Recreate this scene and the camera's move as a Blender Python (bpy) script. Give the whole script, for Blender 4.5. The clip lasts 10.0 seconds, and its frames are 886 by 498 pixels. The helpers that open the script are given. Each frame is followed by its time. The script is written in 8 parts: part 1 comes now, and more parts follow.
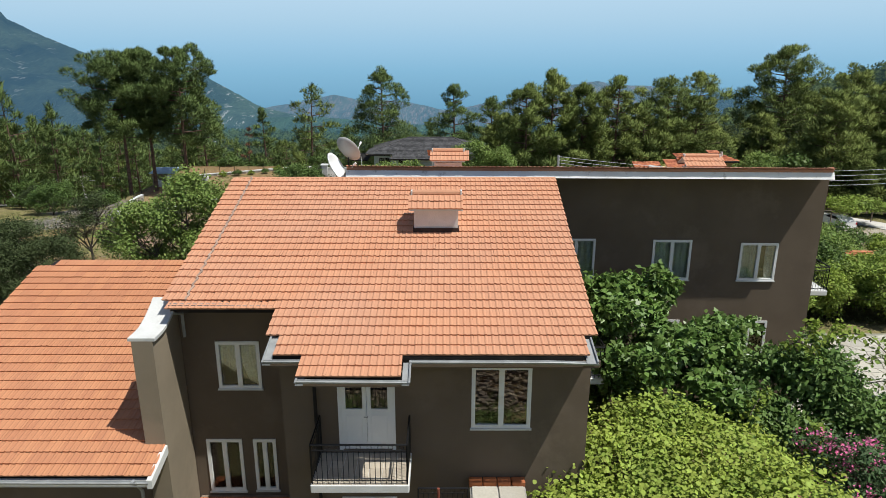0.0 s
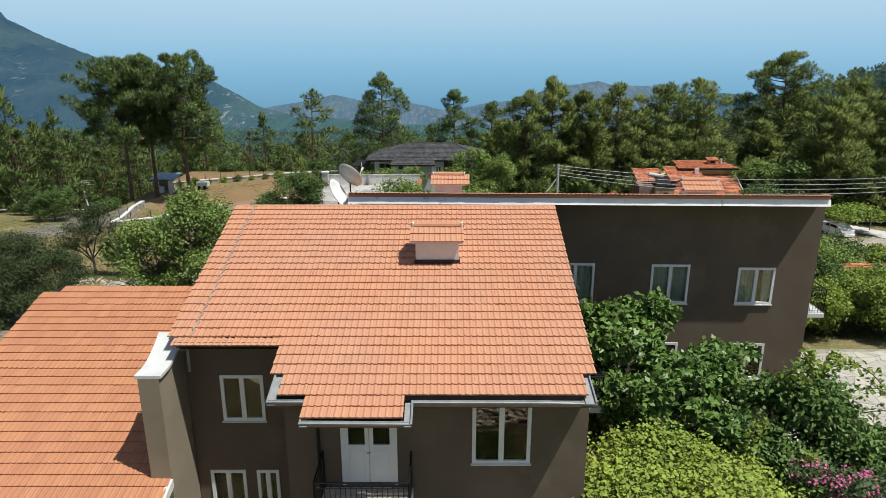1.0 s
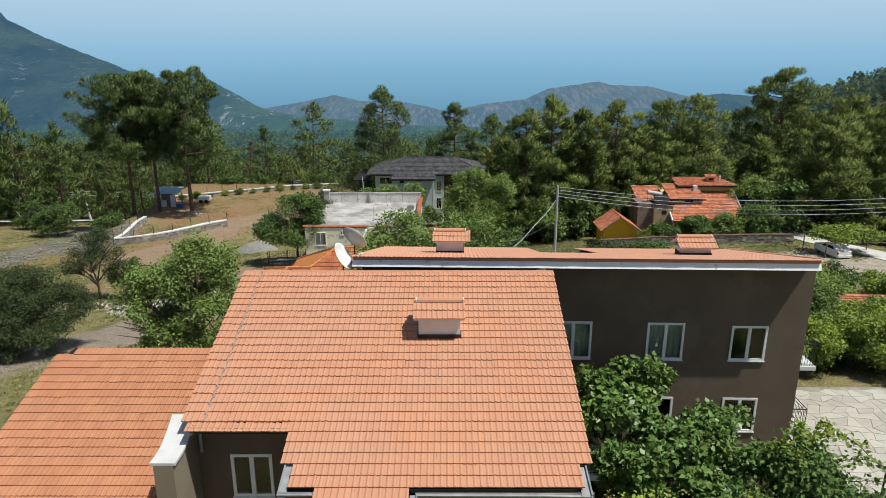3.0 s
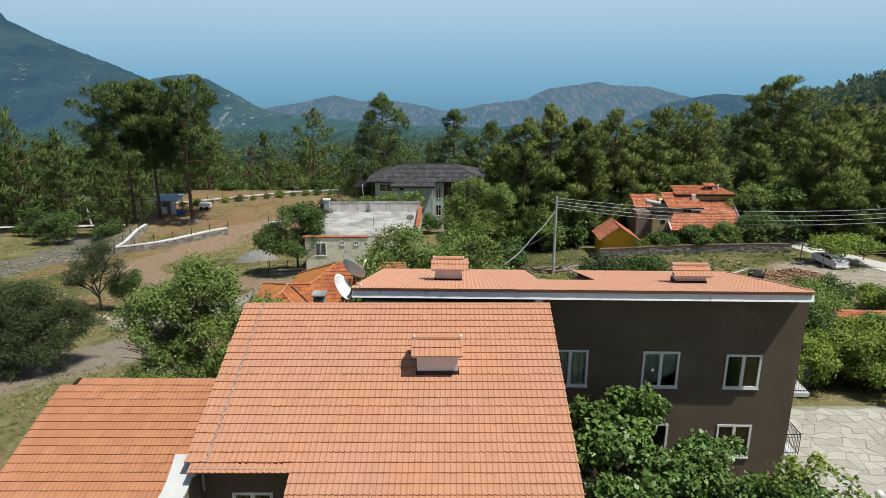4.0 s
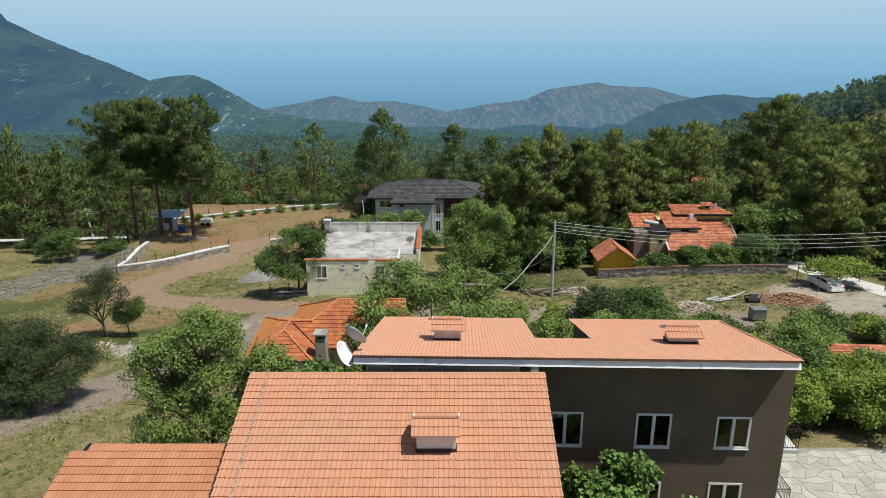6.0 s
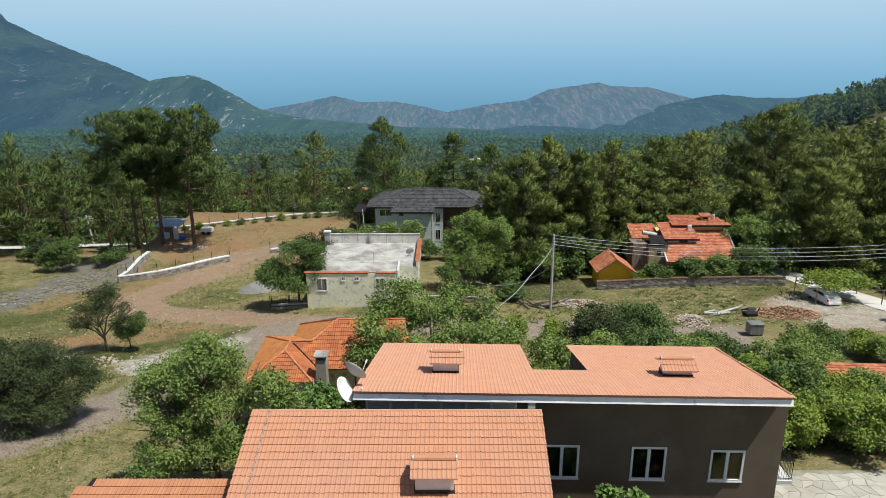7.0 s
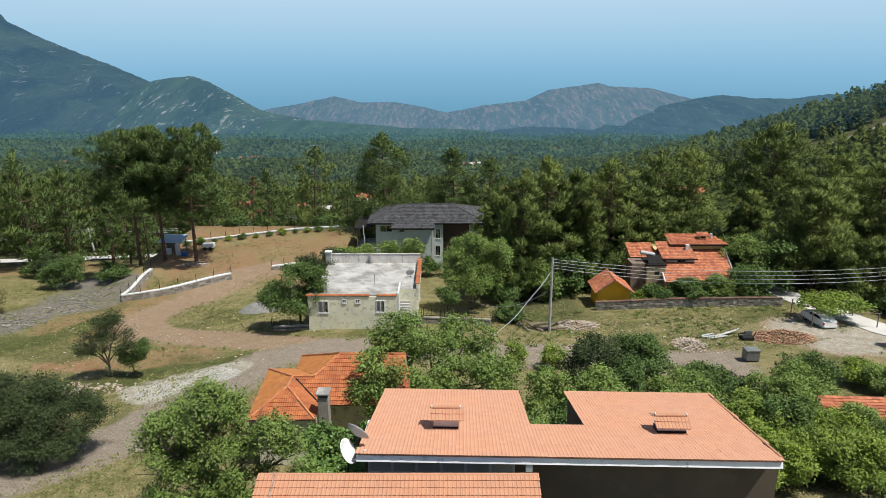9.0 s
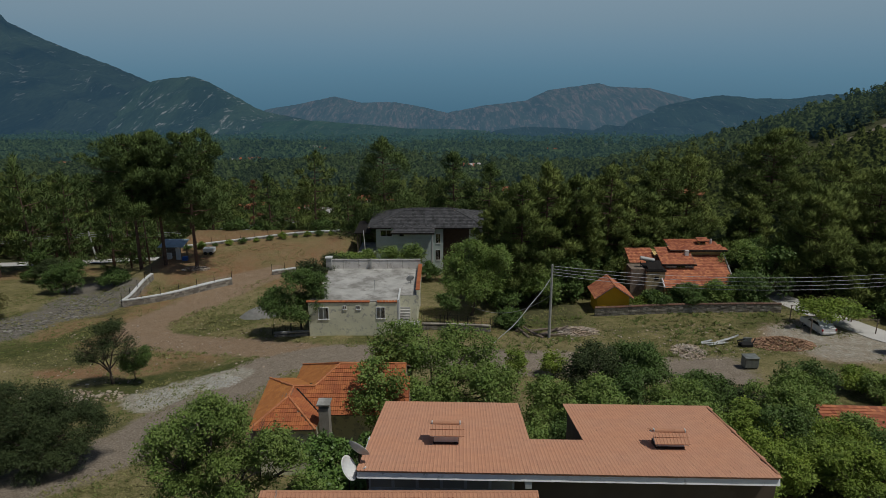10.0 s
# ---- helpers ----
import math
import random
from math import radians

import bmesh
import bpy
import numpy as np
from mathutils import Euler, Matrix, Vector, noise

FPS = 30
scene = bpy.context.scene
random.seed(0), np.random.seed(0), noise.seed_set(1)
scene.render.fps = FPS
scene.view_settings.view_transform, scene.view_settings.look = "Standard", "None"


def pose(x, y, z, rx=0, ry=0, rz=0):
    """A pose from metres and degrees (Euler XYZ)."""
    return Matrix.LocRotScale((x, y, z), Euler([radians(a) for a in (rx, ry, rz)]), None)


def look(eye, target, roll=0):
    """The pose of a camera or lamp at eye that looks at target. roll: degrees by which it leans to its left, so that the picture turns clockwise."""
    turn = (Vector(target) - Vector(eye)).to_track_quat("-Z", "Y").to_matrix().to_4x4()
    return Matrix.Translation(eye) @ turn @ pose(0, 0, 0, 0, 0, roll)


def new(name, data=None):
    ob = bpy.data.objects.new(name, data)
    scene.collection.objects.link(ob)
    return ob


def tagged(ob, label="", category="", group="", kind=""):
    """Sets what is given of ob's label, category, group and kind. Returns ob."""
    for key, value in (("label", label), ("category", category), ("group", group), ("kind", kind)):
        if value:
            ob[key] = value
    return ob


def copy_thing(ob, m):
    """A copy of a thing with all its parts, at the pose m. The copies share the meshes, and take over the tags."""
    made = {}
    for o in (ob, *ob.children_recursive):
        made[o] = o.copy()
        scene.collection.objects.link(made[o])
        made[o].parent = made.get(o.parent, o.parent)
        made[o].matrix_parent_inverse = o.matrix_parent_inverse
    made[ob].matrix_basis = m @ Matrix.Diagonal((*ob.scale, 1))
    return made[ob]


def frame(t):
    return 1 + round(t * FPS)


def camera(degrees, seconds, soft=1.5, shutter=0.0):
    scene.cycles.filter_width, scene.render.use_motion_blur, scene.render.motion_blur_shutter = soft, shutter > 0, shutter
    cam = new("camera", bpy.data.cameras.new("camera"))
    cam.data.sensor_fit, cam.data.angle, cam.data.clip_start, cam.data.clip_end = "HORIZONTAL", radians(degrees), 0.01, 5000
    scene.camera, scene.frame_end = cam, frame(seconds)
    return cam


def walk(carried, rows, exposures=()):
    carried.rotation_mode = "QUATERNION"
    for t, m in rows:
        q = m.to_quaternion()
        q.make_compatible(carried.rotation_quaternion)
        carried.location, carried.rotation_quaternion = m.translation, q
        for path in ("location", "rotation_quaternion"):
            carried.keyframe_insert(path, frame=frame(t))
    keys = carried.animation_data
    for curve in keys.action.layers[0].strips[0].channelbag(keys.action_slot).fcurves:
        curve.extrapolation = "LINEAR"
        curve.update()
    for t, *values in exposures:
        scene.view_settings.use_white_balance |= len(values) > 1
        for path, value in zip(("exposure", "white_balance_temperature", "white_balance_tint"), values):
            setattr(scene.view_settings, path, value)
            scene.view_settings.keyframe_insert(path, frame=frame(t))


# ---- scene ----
# ---------------------------------------------------------------- camera
cam = camera(68.0, 10.0, soft=0.65)
PATH = [
    (0.0, 0.000, 0.000, 12.600),
    (0.5, -0.016, 0.008, 13.028),
    (1.0, -0.027, 0.007, 13.524),
    (1.5, -0.058, 0.010, 14.085),
    (2.0, -0.080, 0.014, 14.667),
    (2.5, -0.098, 0.006, 15.243),
    (4.0, -0.026, -0.009, 16.994),
    (4.5, 0.005, -0.016, 17.617),
    (5.0, 0.009, -0.004, 18.259),
    (5.5, 0.001, -0.000, 18.927),
    (7.0, 0.075, -0.004, 21.136),
    (7.5, 0.079, 0.010, 21.872),
    (8.0, 0.064, 0.004, 22.576),
    (8.5, 0.055, 0.002, 23.244),
    (9.0, 0.073, -0.001, 23.821),
    (9.5, 0.110, -0.013, 24.286),
    (10.0, 0.066, -0.011, 24.598),
]
EXPOSURES = [(0.0, 0.38), (2.5, 0.30), (4.5, 0.22), (7.0, 0.34), (9.7, 0.38), (9.85, -0.24), (10.0, -0.90)]
walk(cam, [(t, pose(x, y, z, 73.5, 0, 0)) for t, x, y, z in PATH], EXPOSURES)

# ---------------------------------------------------------------- sky and sun
SUN_WAY = Vector((0.96, -0.45, 2.25)).normalized()
world = bpy.data.worlds.new("hazy_sky")
scene.world = world
world.use_nodes = True
wn, wl = world.node_tree.nodes, world.node_tree.links
wn.clear()
w_out = wn.new("ShaderNodeOutputWorld")
sky = wn.new("ShaderNodeTexSky")
sky.sky_type, sky.sun_disc = "NISHITA", False
sky.sun_elevation = math.asin(SUN_WAY.z)
sky.sun_rotation = math.atan2(SUN_WAY.x, SUN_WAY.y)
sky.altitude, sky.dust_density = 600, 2.0
w_sky = wn.new("ShaderNodeBackground")
w_sky.inputs["Strength"].default_value = 0.070
wl.new(sky.outputs[0], w_sky.inputs["Color"])
# sea haze: one band of moist air all round the horizon, deep blue over the water and paler above
w_co = wn.new("ShaderNodeTexCoord")
w_sep = wn.new("ShaderNodeSeparateXYZ")
wl.new(w_co.outputs["Generated"], w_sep.inputs[0])
w_map = wn.new("ShaderNodeMapRange")
w_map.inputs["From Min"].default_value, w_map.inputs["From Max"].default_value = -0.12, 0.12
wl.new(w_sep.outputs["Z"], w_map.inputs["Value"])
w_ramp = wn.new("ShaderNodeValToRGB")
ramp = w_ramp.color_ramp
ramp.elements[0].position, ramp.elements[0].color = 0.0, (0.11, 0.26, 0.40, 1)
ramp.elements[1].position, ramp.elements[1].color = 1.0, (0.42, 0.56, 0.68, 1)
for at, col in ((0.18, (0.125, 0.285, 0.420, 1)), (0.40, (0.185, 0.375, 0.53, 1)), (0.55, (0.250, 0.435, 0.59, 1)), (0.70, (0.32, 0.485, 0.62, 1)), (0.85, (0.37, 0.525, 0.655, 1))):
    e = ramp.elements.new(at)
    e.color = col
wl.new(w_map.outputs[0], w_ramp.inputs[0])
w_haze = wn.new("ShaderNodeBackground")
wl.new(w_ramp.outputs[0], w_haze.inputs["Color"])
w_fac = wn.new("ShaderNodeMapRange")
w_fac.interpolation_type = "SMOOTHSTEP"
w_fac.inputs["From Min"].default_value, w_fac.inputs["From Max"].default_value = 0.08, 0.30
wl.new(w_sep.outputs["Z"], w_fac.inputs["Value"])
w_mix = wn.new("ShaderNodeMixShader")
wl.new(w_fac.outputs[0], w_mix.inputs[0])
wl.new(w_haze.outputs[0], w_mix.inputs[1])
wl.new(w_sky.outputs[0], w_mix.inputs[2])
wl.new(w_mix.outputs[0], w_out.inputs["Surface"])

sun_data = bpy.data.lights.new("sun", "SUN")
sun_data.energy, sun_data.angle, sun_data.color = 4.0, radians(0.5), (0.97, 0.95, 0.87)
sun = new("sun", sun_data)
sun.matrix_world = look(SUN_WAY * 200, (0, 0, 0))

# ---------------------------------------------------------------- materials
def material(name, col, rough=0.8, var=0.15, scale=3.0, fine=40.0, bump=0.2, metal=0.0, spec=0.3, col2=None, rand=0.0, island=0.0, leaf=0.0, glow=0.0, stain=None, stretch=None):
    """A surface with two scales of variation. col2: colour of the large patches; rand, island: variation from piece to piece;
    leaf: share of light let through; stain: (colour, amount, size) of weathering; stretch: scale of the pattern along x, y, z; glow: air light of what stands far off."""
    m = bpy.data.materials.new(name)
    m.use_nodes = True
    nt = m.node_tree
    n, l = nt.nodes, nt.links
    b = n["Principled BSDF"]
    b.inputs["Roughness"].default_value = rough
    b.inputs["Metallic"].default_value = metal
    b.inputs["Specular IOR Level"].default_value = spec * 0.7 if leaf else spec
    tc = n.new("ShaderNodeTexCoord")
    geo = n.new("ShaderNodeNewGeometry")
    where = geo.outputs["Position"]
    if stretch:
        mul = n.new("ShaderNodeVectorMath")
        mul.operation = "MULTIPLY"
        mul.inputs[1].default_value = stretch
        l.new(where, mul.inputs[0])
        where = mul.outputs[0]
    big = n.new("ShaderNodeTexNoise")
    big.inputs["Scale"].default_value, big.inputs["Detail"].default_value = scale, 4
    l.new(where, big.inputs["Vector"])
    small = n.new("ShaderNodeTexNoise")
    small.inputs["Scale"].default_value, small.inputs["Detail"].default_value = fine, 3
    l.new(where, small.inputs["Vector"])
    c2 = col2 or tuple(c * (1 - 2 * var) for c in col)
    mr = n.new("ShaderNodeMapRange")
    mr.inputs["From Min"].default_value, mr.inputs["From Max"].default_value = 0.35, 0.65
    l.new(big.outputs["Fac"], mr.inputs["Value"])
    mix = n.new("ShaderNodeMix")
    mix.data_type = "RGBA"
    mix.inputs["A"].default_value, mix.inputs["B"].default_value = (*col, 1), (*c2, 1)
    l.new(mr.outputs[0], mix.inputs["Factor"])
    out = mix.outputs["Result"]
    if stain:
        sn = n.new("ShaderNodeTexNoise")
        sn.inputs["Scale"].default_value, sn.inputs["Detail"].default_value, sn.inputs["Roughness"].default_value = stain[2], 6, 0.7
        l.new(where, sn.inputs["Vector"])
        sr = n.new("ShaderNodeMapRange")
        sr.inputs["From Min"].default_value, sr.inputs["From Max"].default_value = 0.62 - 0.3 * stain[1], 0.72 - 0.2 * stain[1]
        l.new(sn.outputs["Fac"], sr.inputs["Value"])
        sm = n.new("ShaderNodeMix")
        sm.data_type = "RGBA"
        sm.inputs["B"].default_value = (*stain[0], 1)
        l.new(sr.outputs[0], sm.inputs["Factor"])
        l.new(out, sm.inputs["A"])
        out = sm.outputs["Result"]
    hsv = n.new("ShaderNodeHueSaturation")
    l.new(out, hsv.inputs["Color"])
    add = n.new("ShaderNodeMath")
    add.operation = "MULTIPLY_ADD"
    add.inputs[1].default_value, add.inputs[2].default_value = 2 * var, 1 - var
    l.new(small.outputs["Fac"], add.inputs[0])
    val = add.outputs[0]
    for amount, src in ((rand, "object"), (island, "island")):
        if amount:
            s = n.new("ShaderNodeObjectInfo").outputs["Random"] if src == "object" else geo.outputs["Random Per Island"]
            a2 = n.new("ShaderNodeMath")
            a2.operation = "MULTIPLY_ADD"
            a2.inputs[1].default_value, a2.inputs[2].default_value = 2 * amount, 1 - amount
            l.new(s, a2.inputs[0])
            a3 = n.new("ShaderNodeMath")
            a3.operation = "MULTIPLY"
            l.new(val, a3.inputs[0])
            l.new(a2.outputs[0], a3.inputs[1])
            val = a3.outputs[0]
            hu = n.new("ShaderNodeMath")
            hu.operation = "MULTIPLY_ADD"
            hu.inputs[1].default_value, hu.inputs[2].default_value = 0.06 * amount, 0.5 - 0.03 * amount
            l.new(s, hu.inputs[0])
            l.new(hu.outputs[0], hsv.inputs["Hue"])
    l.new(val, hsv.inputs["Value"])
    out = hsv.outputs["Color"]
    l.new(out, b.inputs["Base Color"])
    if bump:
        bp = n.new("ShaderNodeBump")
        bp.inputs["Strength"].default_value, bp.inputs["Distance"].default_value = bump, 0.02
        l.new(small.outputs["Fac"], bp.inputs["Height"])
        l.new(bp.outputs[0], b.inputs["Normal"])
    last = b.outputs[0]
    if leaf:
        tr = n.new("ShaderNodeBsdfTranslucent")
        l.new(out, tr.inputs["Color"])
        ms = n.new("ShaderNodeMixShader")
        ms.inputs[0].default_value = 0.75 * leaf
        l.new(last, ms.inputs[1])
        l.new(tr.outputs[0], ms.inputs[2])
        last = ms.outputs[0]
        l.new(last, n["Material Output"].inputs["Surface"])
    if glow:
        b.inputs["Emission Color"].default_value = (0.11, 0.27, 0.42, 1)
        b.inputs["Emission Strength"].default_value = glow
    return m


def glass_material(name, tint, rough=0.02):
    m = bpy.data.materials.new(name)
    m.use_nodes = True
    n, l = m.node_tree.nodes, m.node_tree.links
    n.clear()
    out = n.new("ShaderNodeOutputMaterial")
    tr = n.new("ShaderNodeBsdfTransparent")
    tr.inputs["Color"].default_value = (*tint, 1)
    gl = n.new("ShaderNodeBsdfGlossy")
    gl.inputs["Roughness"].default_value = rough
    fr = n.new("ShaderNodeFresnel")
    fr.inputs["IOR"].default_value = 1.9
    mx = n.new("ShaderNodeMixShader")
    l.new(fr.outputs[0], mx.inputs[0])
    l.new(tr.outputs[0], mx.inputs[1])
    l.new(gl.outputs[0], mx.inputs[2])
    l.new(mx.outputs[0], out.inputs["Surface"])
    return m


M_TILE = material("orange_roof_tile", (0.505, 0.245, 0.142), 0.8, 0.05, 0.4, 30, 0.15, rand=0.035, island=0.0, col2=(0.488, 0.252, 0.158))
M_TILE_J = material("orange_roof_tile_row", (0.505, 0.245, 0.142), 0.8, 0.05, 0.4, 30, 0.15, island=0.035, col2=(0.488, 0.252, 0.158))
# same tile, lightened to paint the brighter light on the back slope
M_TILE_PALE = material("lit_slope_orange_tile", (0.585, 0.292, 0.178), 0.8, 0.05, 0.4, 30, 0.15, rand=0.04, col2=(0.565, 0.296, 0.190))
M_TILE_PALE_J = material("lit_slope_orange_tile_row", (0.585, 0.292, 0.178), 0.8, 0.05, 0.4, 30, 0.15, island=0.04, col2=(0.565, 0.296, 0.190))
M_TILE_LOW = material("deep_orange_tile", (0.450, 0.206, 0.110), 0.8, 0.06, 0.4, 30, 0.15, rand=0.07, col2=(0.432, 0.192, 0.100))
M_TILE_LOW_J = material("deep_orange_tile_row", (0.450, 0.206, 0.110), 0.8, 0.06, 0.4, 30, 0.15, island=0.07, col2=(0.432, 0.192, 0.100))
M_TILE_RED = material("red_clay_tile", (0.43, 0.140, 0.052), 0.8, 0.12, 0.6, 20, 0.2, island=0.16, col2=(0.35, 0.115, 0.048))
# lighter, more orange tiles for the left and back faces
M_TILE_RED_SIDE = material("lighter_orange_tile", (0.46, 0.185, 0.055), 0.85, 0.10, 0.6, 20, 0.2, island=0.10, col2=(0.40, 0.155, 0.05))
M_TILE_RED_RIDGE = material("pale_orange_ridge_tile", (0.56, 0.22, 0.10), 0.8, 0.10, 0.8, 20, 0.2, island=0.12)
M_TILE_OLD = material("weathered_clay_tile", (0.50, 0.19, 0.10), 0.85, 0.15, 0.8, 12, 0.3, island=0.25, col2=(0.38, 0.13, 0.07))
M_TILE_GREY = material("grey_roof_shingle", (0.08, 0.08, 0.085), 0.75, 0.2, 1.0, 14, 0.3, island=0.35)
M_BROWN = material("brown_rendered_wall", (0.142, 0.109, 0.080), 0.9, 0.08, 0.7, 60, 0.25, stain=((0.156, 0.121, 0.090), 0.3, 0.5))
M_WHITE = material("white_paint", (0.66, 0.67, 0.66), 0.6, 0.05, 1.5, 30, 0.1, stain=((0.60, 0.59, 0.57), 0.15, 2.0))
M_COPING = material("weathered_white_coping", (0.60, 0.61, 0.60), 0.8, 0.05, 1.5, 20, 0.2, stain=((0.50, 0.50, 0.48), 0.2, 1.5))
M_PVC = material("white_plastic_frame", (0.78, 0.79, 0.79), 0.35, 0.03, 2, 30, 0.0, spec=0.5)
M_GREYPINK = material("grey_plaster", (0.74, 0.69, 0.67), 0.85, 0.08, 2, 40, 0.2)
M_DARK = material("dark_recess", (0.02, 0.017, 0.016), 0.9, 0.2)
M_ZINC = material("zinc_gutter", (0.34, 0.355, 0.36), 0.5, 0.12, 3, 30, 0.1, metal=0.15)
M_IRON = material("black_wrought_iron", (0.018, 0.018, 0.02), 0.5, 0.2, 5, 40, 0.1, metal=0.4)
M_GLASS = glass_material("window_glass", (0.92, 0.95, 0.94))
M_FROST = material("frosted_pale_glass", (0.60, 0.575, 0.51), 0.5, 0.10, 0.8, 20, 0.0, spec=0.3)
M_NET = material("pale_net_curtain", (0.80, 0.82, 0.81), 0.9, 0.10, 8, 40, 0.2)
M_FASCIA = material("peeling_white_board", (0.84, 0.85, 0.84), 0.6, 0.04, 1.5, 30, 0.1, stain=((0.45, 0.44, 0.42), 0.12, 3.0))
M_CURTAIN = material("white_curtain", (0.90, 0.90, 0.88), 0.9, 0.12, 8, 40, 0.2)
# near black: the shade of the unlit rooms is put into the colour
M_ROOM = material("room_shade_plaster", (0.07, 0.065, 0.06), 0.9, 0.1)
M_CONCRETE = material("weathered_concrete", (0.50, 0.49, 0.46), 0.9, 0.14, 0.5, 14, 0.3, stain=((0.24, 0.23, 0.21), 0.55, 0.45))
M_CREAM = material("flaking_cream_wall", (0.78, 0.76, 0.58), 0.9, 0.06, 0.7, 20, 0.3, stain=((0.40, 0.39, 0.35), 0.30, 1.7))
M_PARAPET = material("pale_weathered_parapet", (0.74, 0.70, 0.66), 0.9, 0.1, 0.9, 16, 0.3, stain=((0.42, 0.38, 0.35), 0.25, 1.3))
M_YELLOW = material("yellow_painted_wall", (0.80, 0.44, 0.03), 0.85, 0.05, 0.8, 20, 0.2)
M_OCHRE = material("ochre_wall", (0.72, 0.53, 0.24), 0.85, 0.08, 0.8, 20, 0.2)
M_MINT = material("pale_mint_siding", (0.52, 0.60, 0.58), 0.8, 0.06, 0.8, 20, 0.2)
M_STONE = material("grey_rubble_stone", (0.36, 0.33, 0.29), 0.92, 0.2, 1.2, 10, 0.6, island=0.35, col2=(0.26, 0.235, 0.20))
M_ROCK = material("pale_rubble", (0.42, 0.37, 0.31), 0.95, 0.2, 0.8, 6, 0.6, island=0.35, col2=(0.36, 0.27, 0.20))
M_FLAG = material("pale_flagstone", (0.39, 0.365, 0.305), 0.85, 0.14, 1.5, 18, 0.3, rand=0.12, col2=(0.44, 0.42, 0.37))
M_BARK = material("grey_brown_bark", (0.13, 0.105, 0.085), 0.95, 0.25, 3, 16, 0.8)
M_PINEBARK = material("pine_bark", (0.15, 0.095, 0.07), 0.95, 0.25, 3, 12, 0.8)
M_WOOD = material("weathered_timber", (0.24, 0.19, 0.15), 0.9, 0.2, 3, 20, 0.4)
M_POLE = material("concrete_pole", (0.46, 0.45, 0.43), 0.85, 0.1, 2, 20, 0.2)
M_WIRE = material("pale_cable", (0.38, 0.39, 0.41), 0.5, 0.05, bump=0)
M_DISH = material("grey_dish_enamel", (0.45, 0.45, 0.44), 0.5, 0.05, 3, 30, 0.05)
M_CARPAINT = material("white_car_paint", (0.74, 0.74, 0.73), 0.25, 0.03, 2, 20, 0.0, spec=0.6)
M_RUBBER = material("black_rubber", (0.02, 0.02, 0.02), 0.85, 0.1)
M_REDPAINT = material("red_lamp_plastic", (0.45, 0.02, 0.02), 0.3, 0.05, bump=0)
M_BLUESHEET = material("pale_blue_sheet", (0.40, 0.52, 0.60), 0.5, 0.12, 1.5, 10, 0.1)
M_BIN = material("dull_grey_metal_bin", (0.22, 0.24, 0.23), 0.6, 0.15, 3, 20, 0.2, metal=0.3)

M_FIG = material("fig_leaf", (0.150, 0.240, 0.056), 0.40, 0.12, 1.0, 8, 0.0, spec=0.42, island=0.30, leaf=0.22, col2=(0.105, 0.180, 0.046))
M_VINE = material("vine_leaf", (0.325, 0.400, 0.074), 0.6, 0.12, 0.9, 8, 0.0, spec=0.25, island=0.30, leaf=0.3, col2=(0.225, 0.300, 0.058))
M_CLIMB = material("dark_climber_leaf", (0.14, 0.225, 0.06), 0.45, 0.12, 1.0, 8, 0.0, spec=0.28, island=0.20, leaf=0.22, col2=(0.095, 0.165, 0.045))
M_OLEA = material("oleander_leaf", (0.075, 0.135, 0.050), 0.55, 0.12, 1.0, 8, 0.0, spec=0.4, island=0.3, leaf=0.2)
M_PINK = material("pink_blossom", (0.75, 0.19, 0.40), 0.7, 0.1, 4, 20, 0.0, island=0.25, leaf=0.3)
M_WALNUT = material("walnut_leaf", (0.215, 0.290, 0.076), 0.5, 0.12, 0.7, 6, 0.0, spec=0.28, island=0.26, leaf=0.28, col2=(0.150, 0.225, 0.054))
M_DARKLEAF = material("deep_green_leaf", (0.115, 0.178, 0.048), 0.5, 0.12, 0.6, 6, 0.0, spec=0.26, island=0.26, leaf=0.25, col2=(0.080, 0.132, 0.036))
M_OLIVE = material("grey_olive_leaf", (0.068, 0.092, 0.036), 0.6, 0.12, 0.6, 6, 0.0, spec=0.2, island=0.22, leaf=0.16, col2=(0.048, 0.068, 0.027))
M_YGREEN = material("yellow_green_leaf", (0.250, 0.325, 0.056), 0.55, 0.12, 0.6, 6, 0.0, spec=0.2, island=0.26, leaf=0.3, col2=(0.165, 0.235, 0.050))
M_PINE = material("pine_needles", (0.120, 0.168, 0.052), 0.65, 0.15, 0.25, 4, 0.0, spec=0.15, island=0.20, leaf=0.14, col2=(0.082, 0.124, 0.042))
M_PINE2 = material("yellowish_pine_needles", (0.150, 0.190, 0.052), 0.65, 0.15, 0.25, 4, 0.0, spec=0.15, island=0.20, leaf=0.14, col2=(0.105, 0.145, 0.044))
# brighter copy of the needles; the sunlit look is in the colour
M_PINE_SUN = material("sunny_pine_needles", (0.190, 0.232, 0.066), 0.65, 0.15, 0.25, 4, 0.0, spec=0.15, island=0.20, leaf=0.14, col2=(0.128, 0.172, 0.050))
M_DEADPINE = material("brown_dead_needles", (0.22, 0.105, 0.06), 0.8, 0.15, 0.25, 4, 0.0, island=0.3)
M_WEED = material("low_weed", (0.115, 0.155, 0.045), 0.8, 0.15, 0.5, 6, 0.0, spec=0.15, island=0.35, leaf=0.25, col2=(0.16, 0.17, 0.06))
M_DRYGRASS = material("dry_grass_tuft", (0.29, 0.262, 0.118), 0.9, 0.15, 0.3, 5, 0.0, island=0.3, leaf=0.3, col2=(0.185, 0.190, 0.070))

# ---------------------------------------------------------------- building helpers
BASE = {}


def thing(name, loc, label, category, group="", kind=""):
    ob = new(name)
    ob.location = loc
    BASE[ob.name] = Vector(loc)
    return tagged(ob, label, category, group, kind)


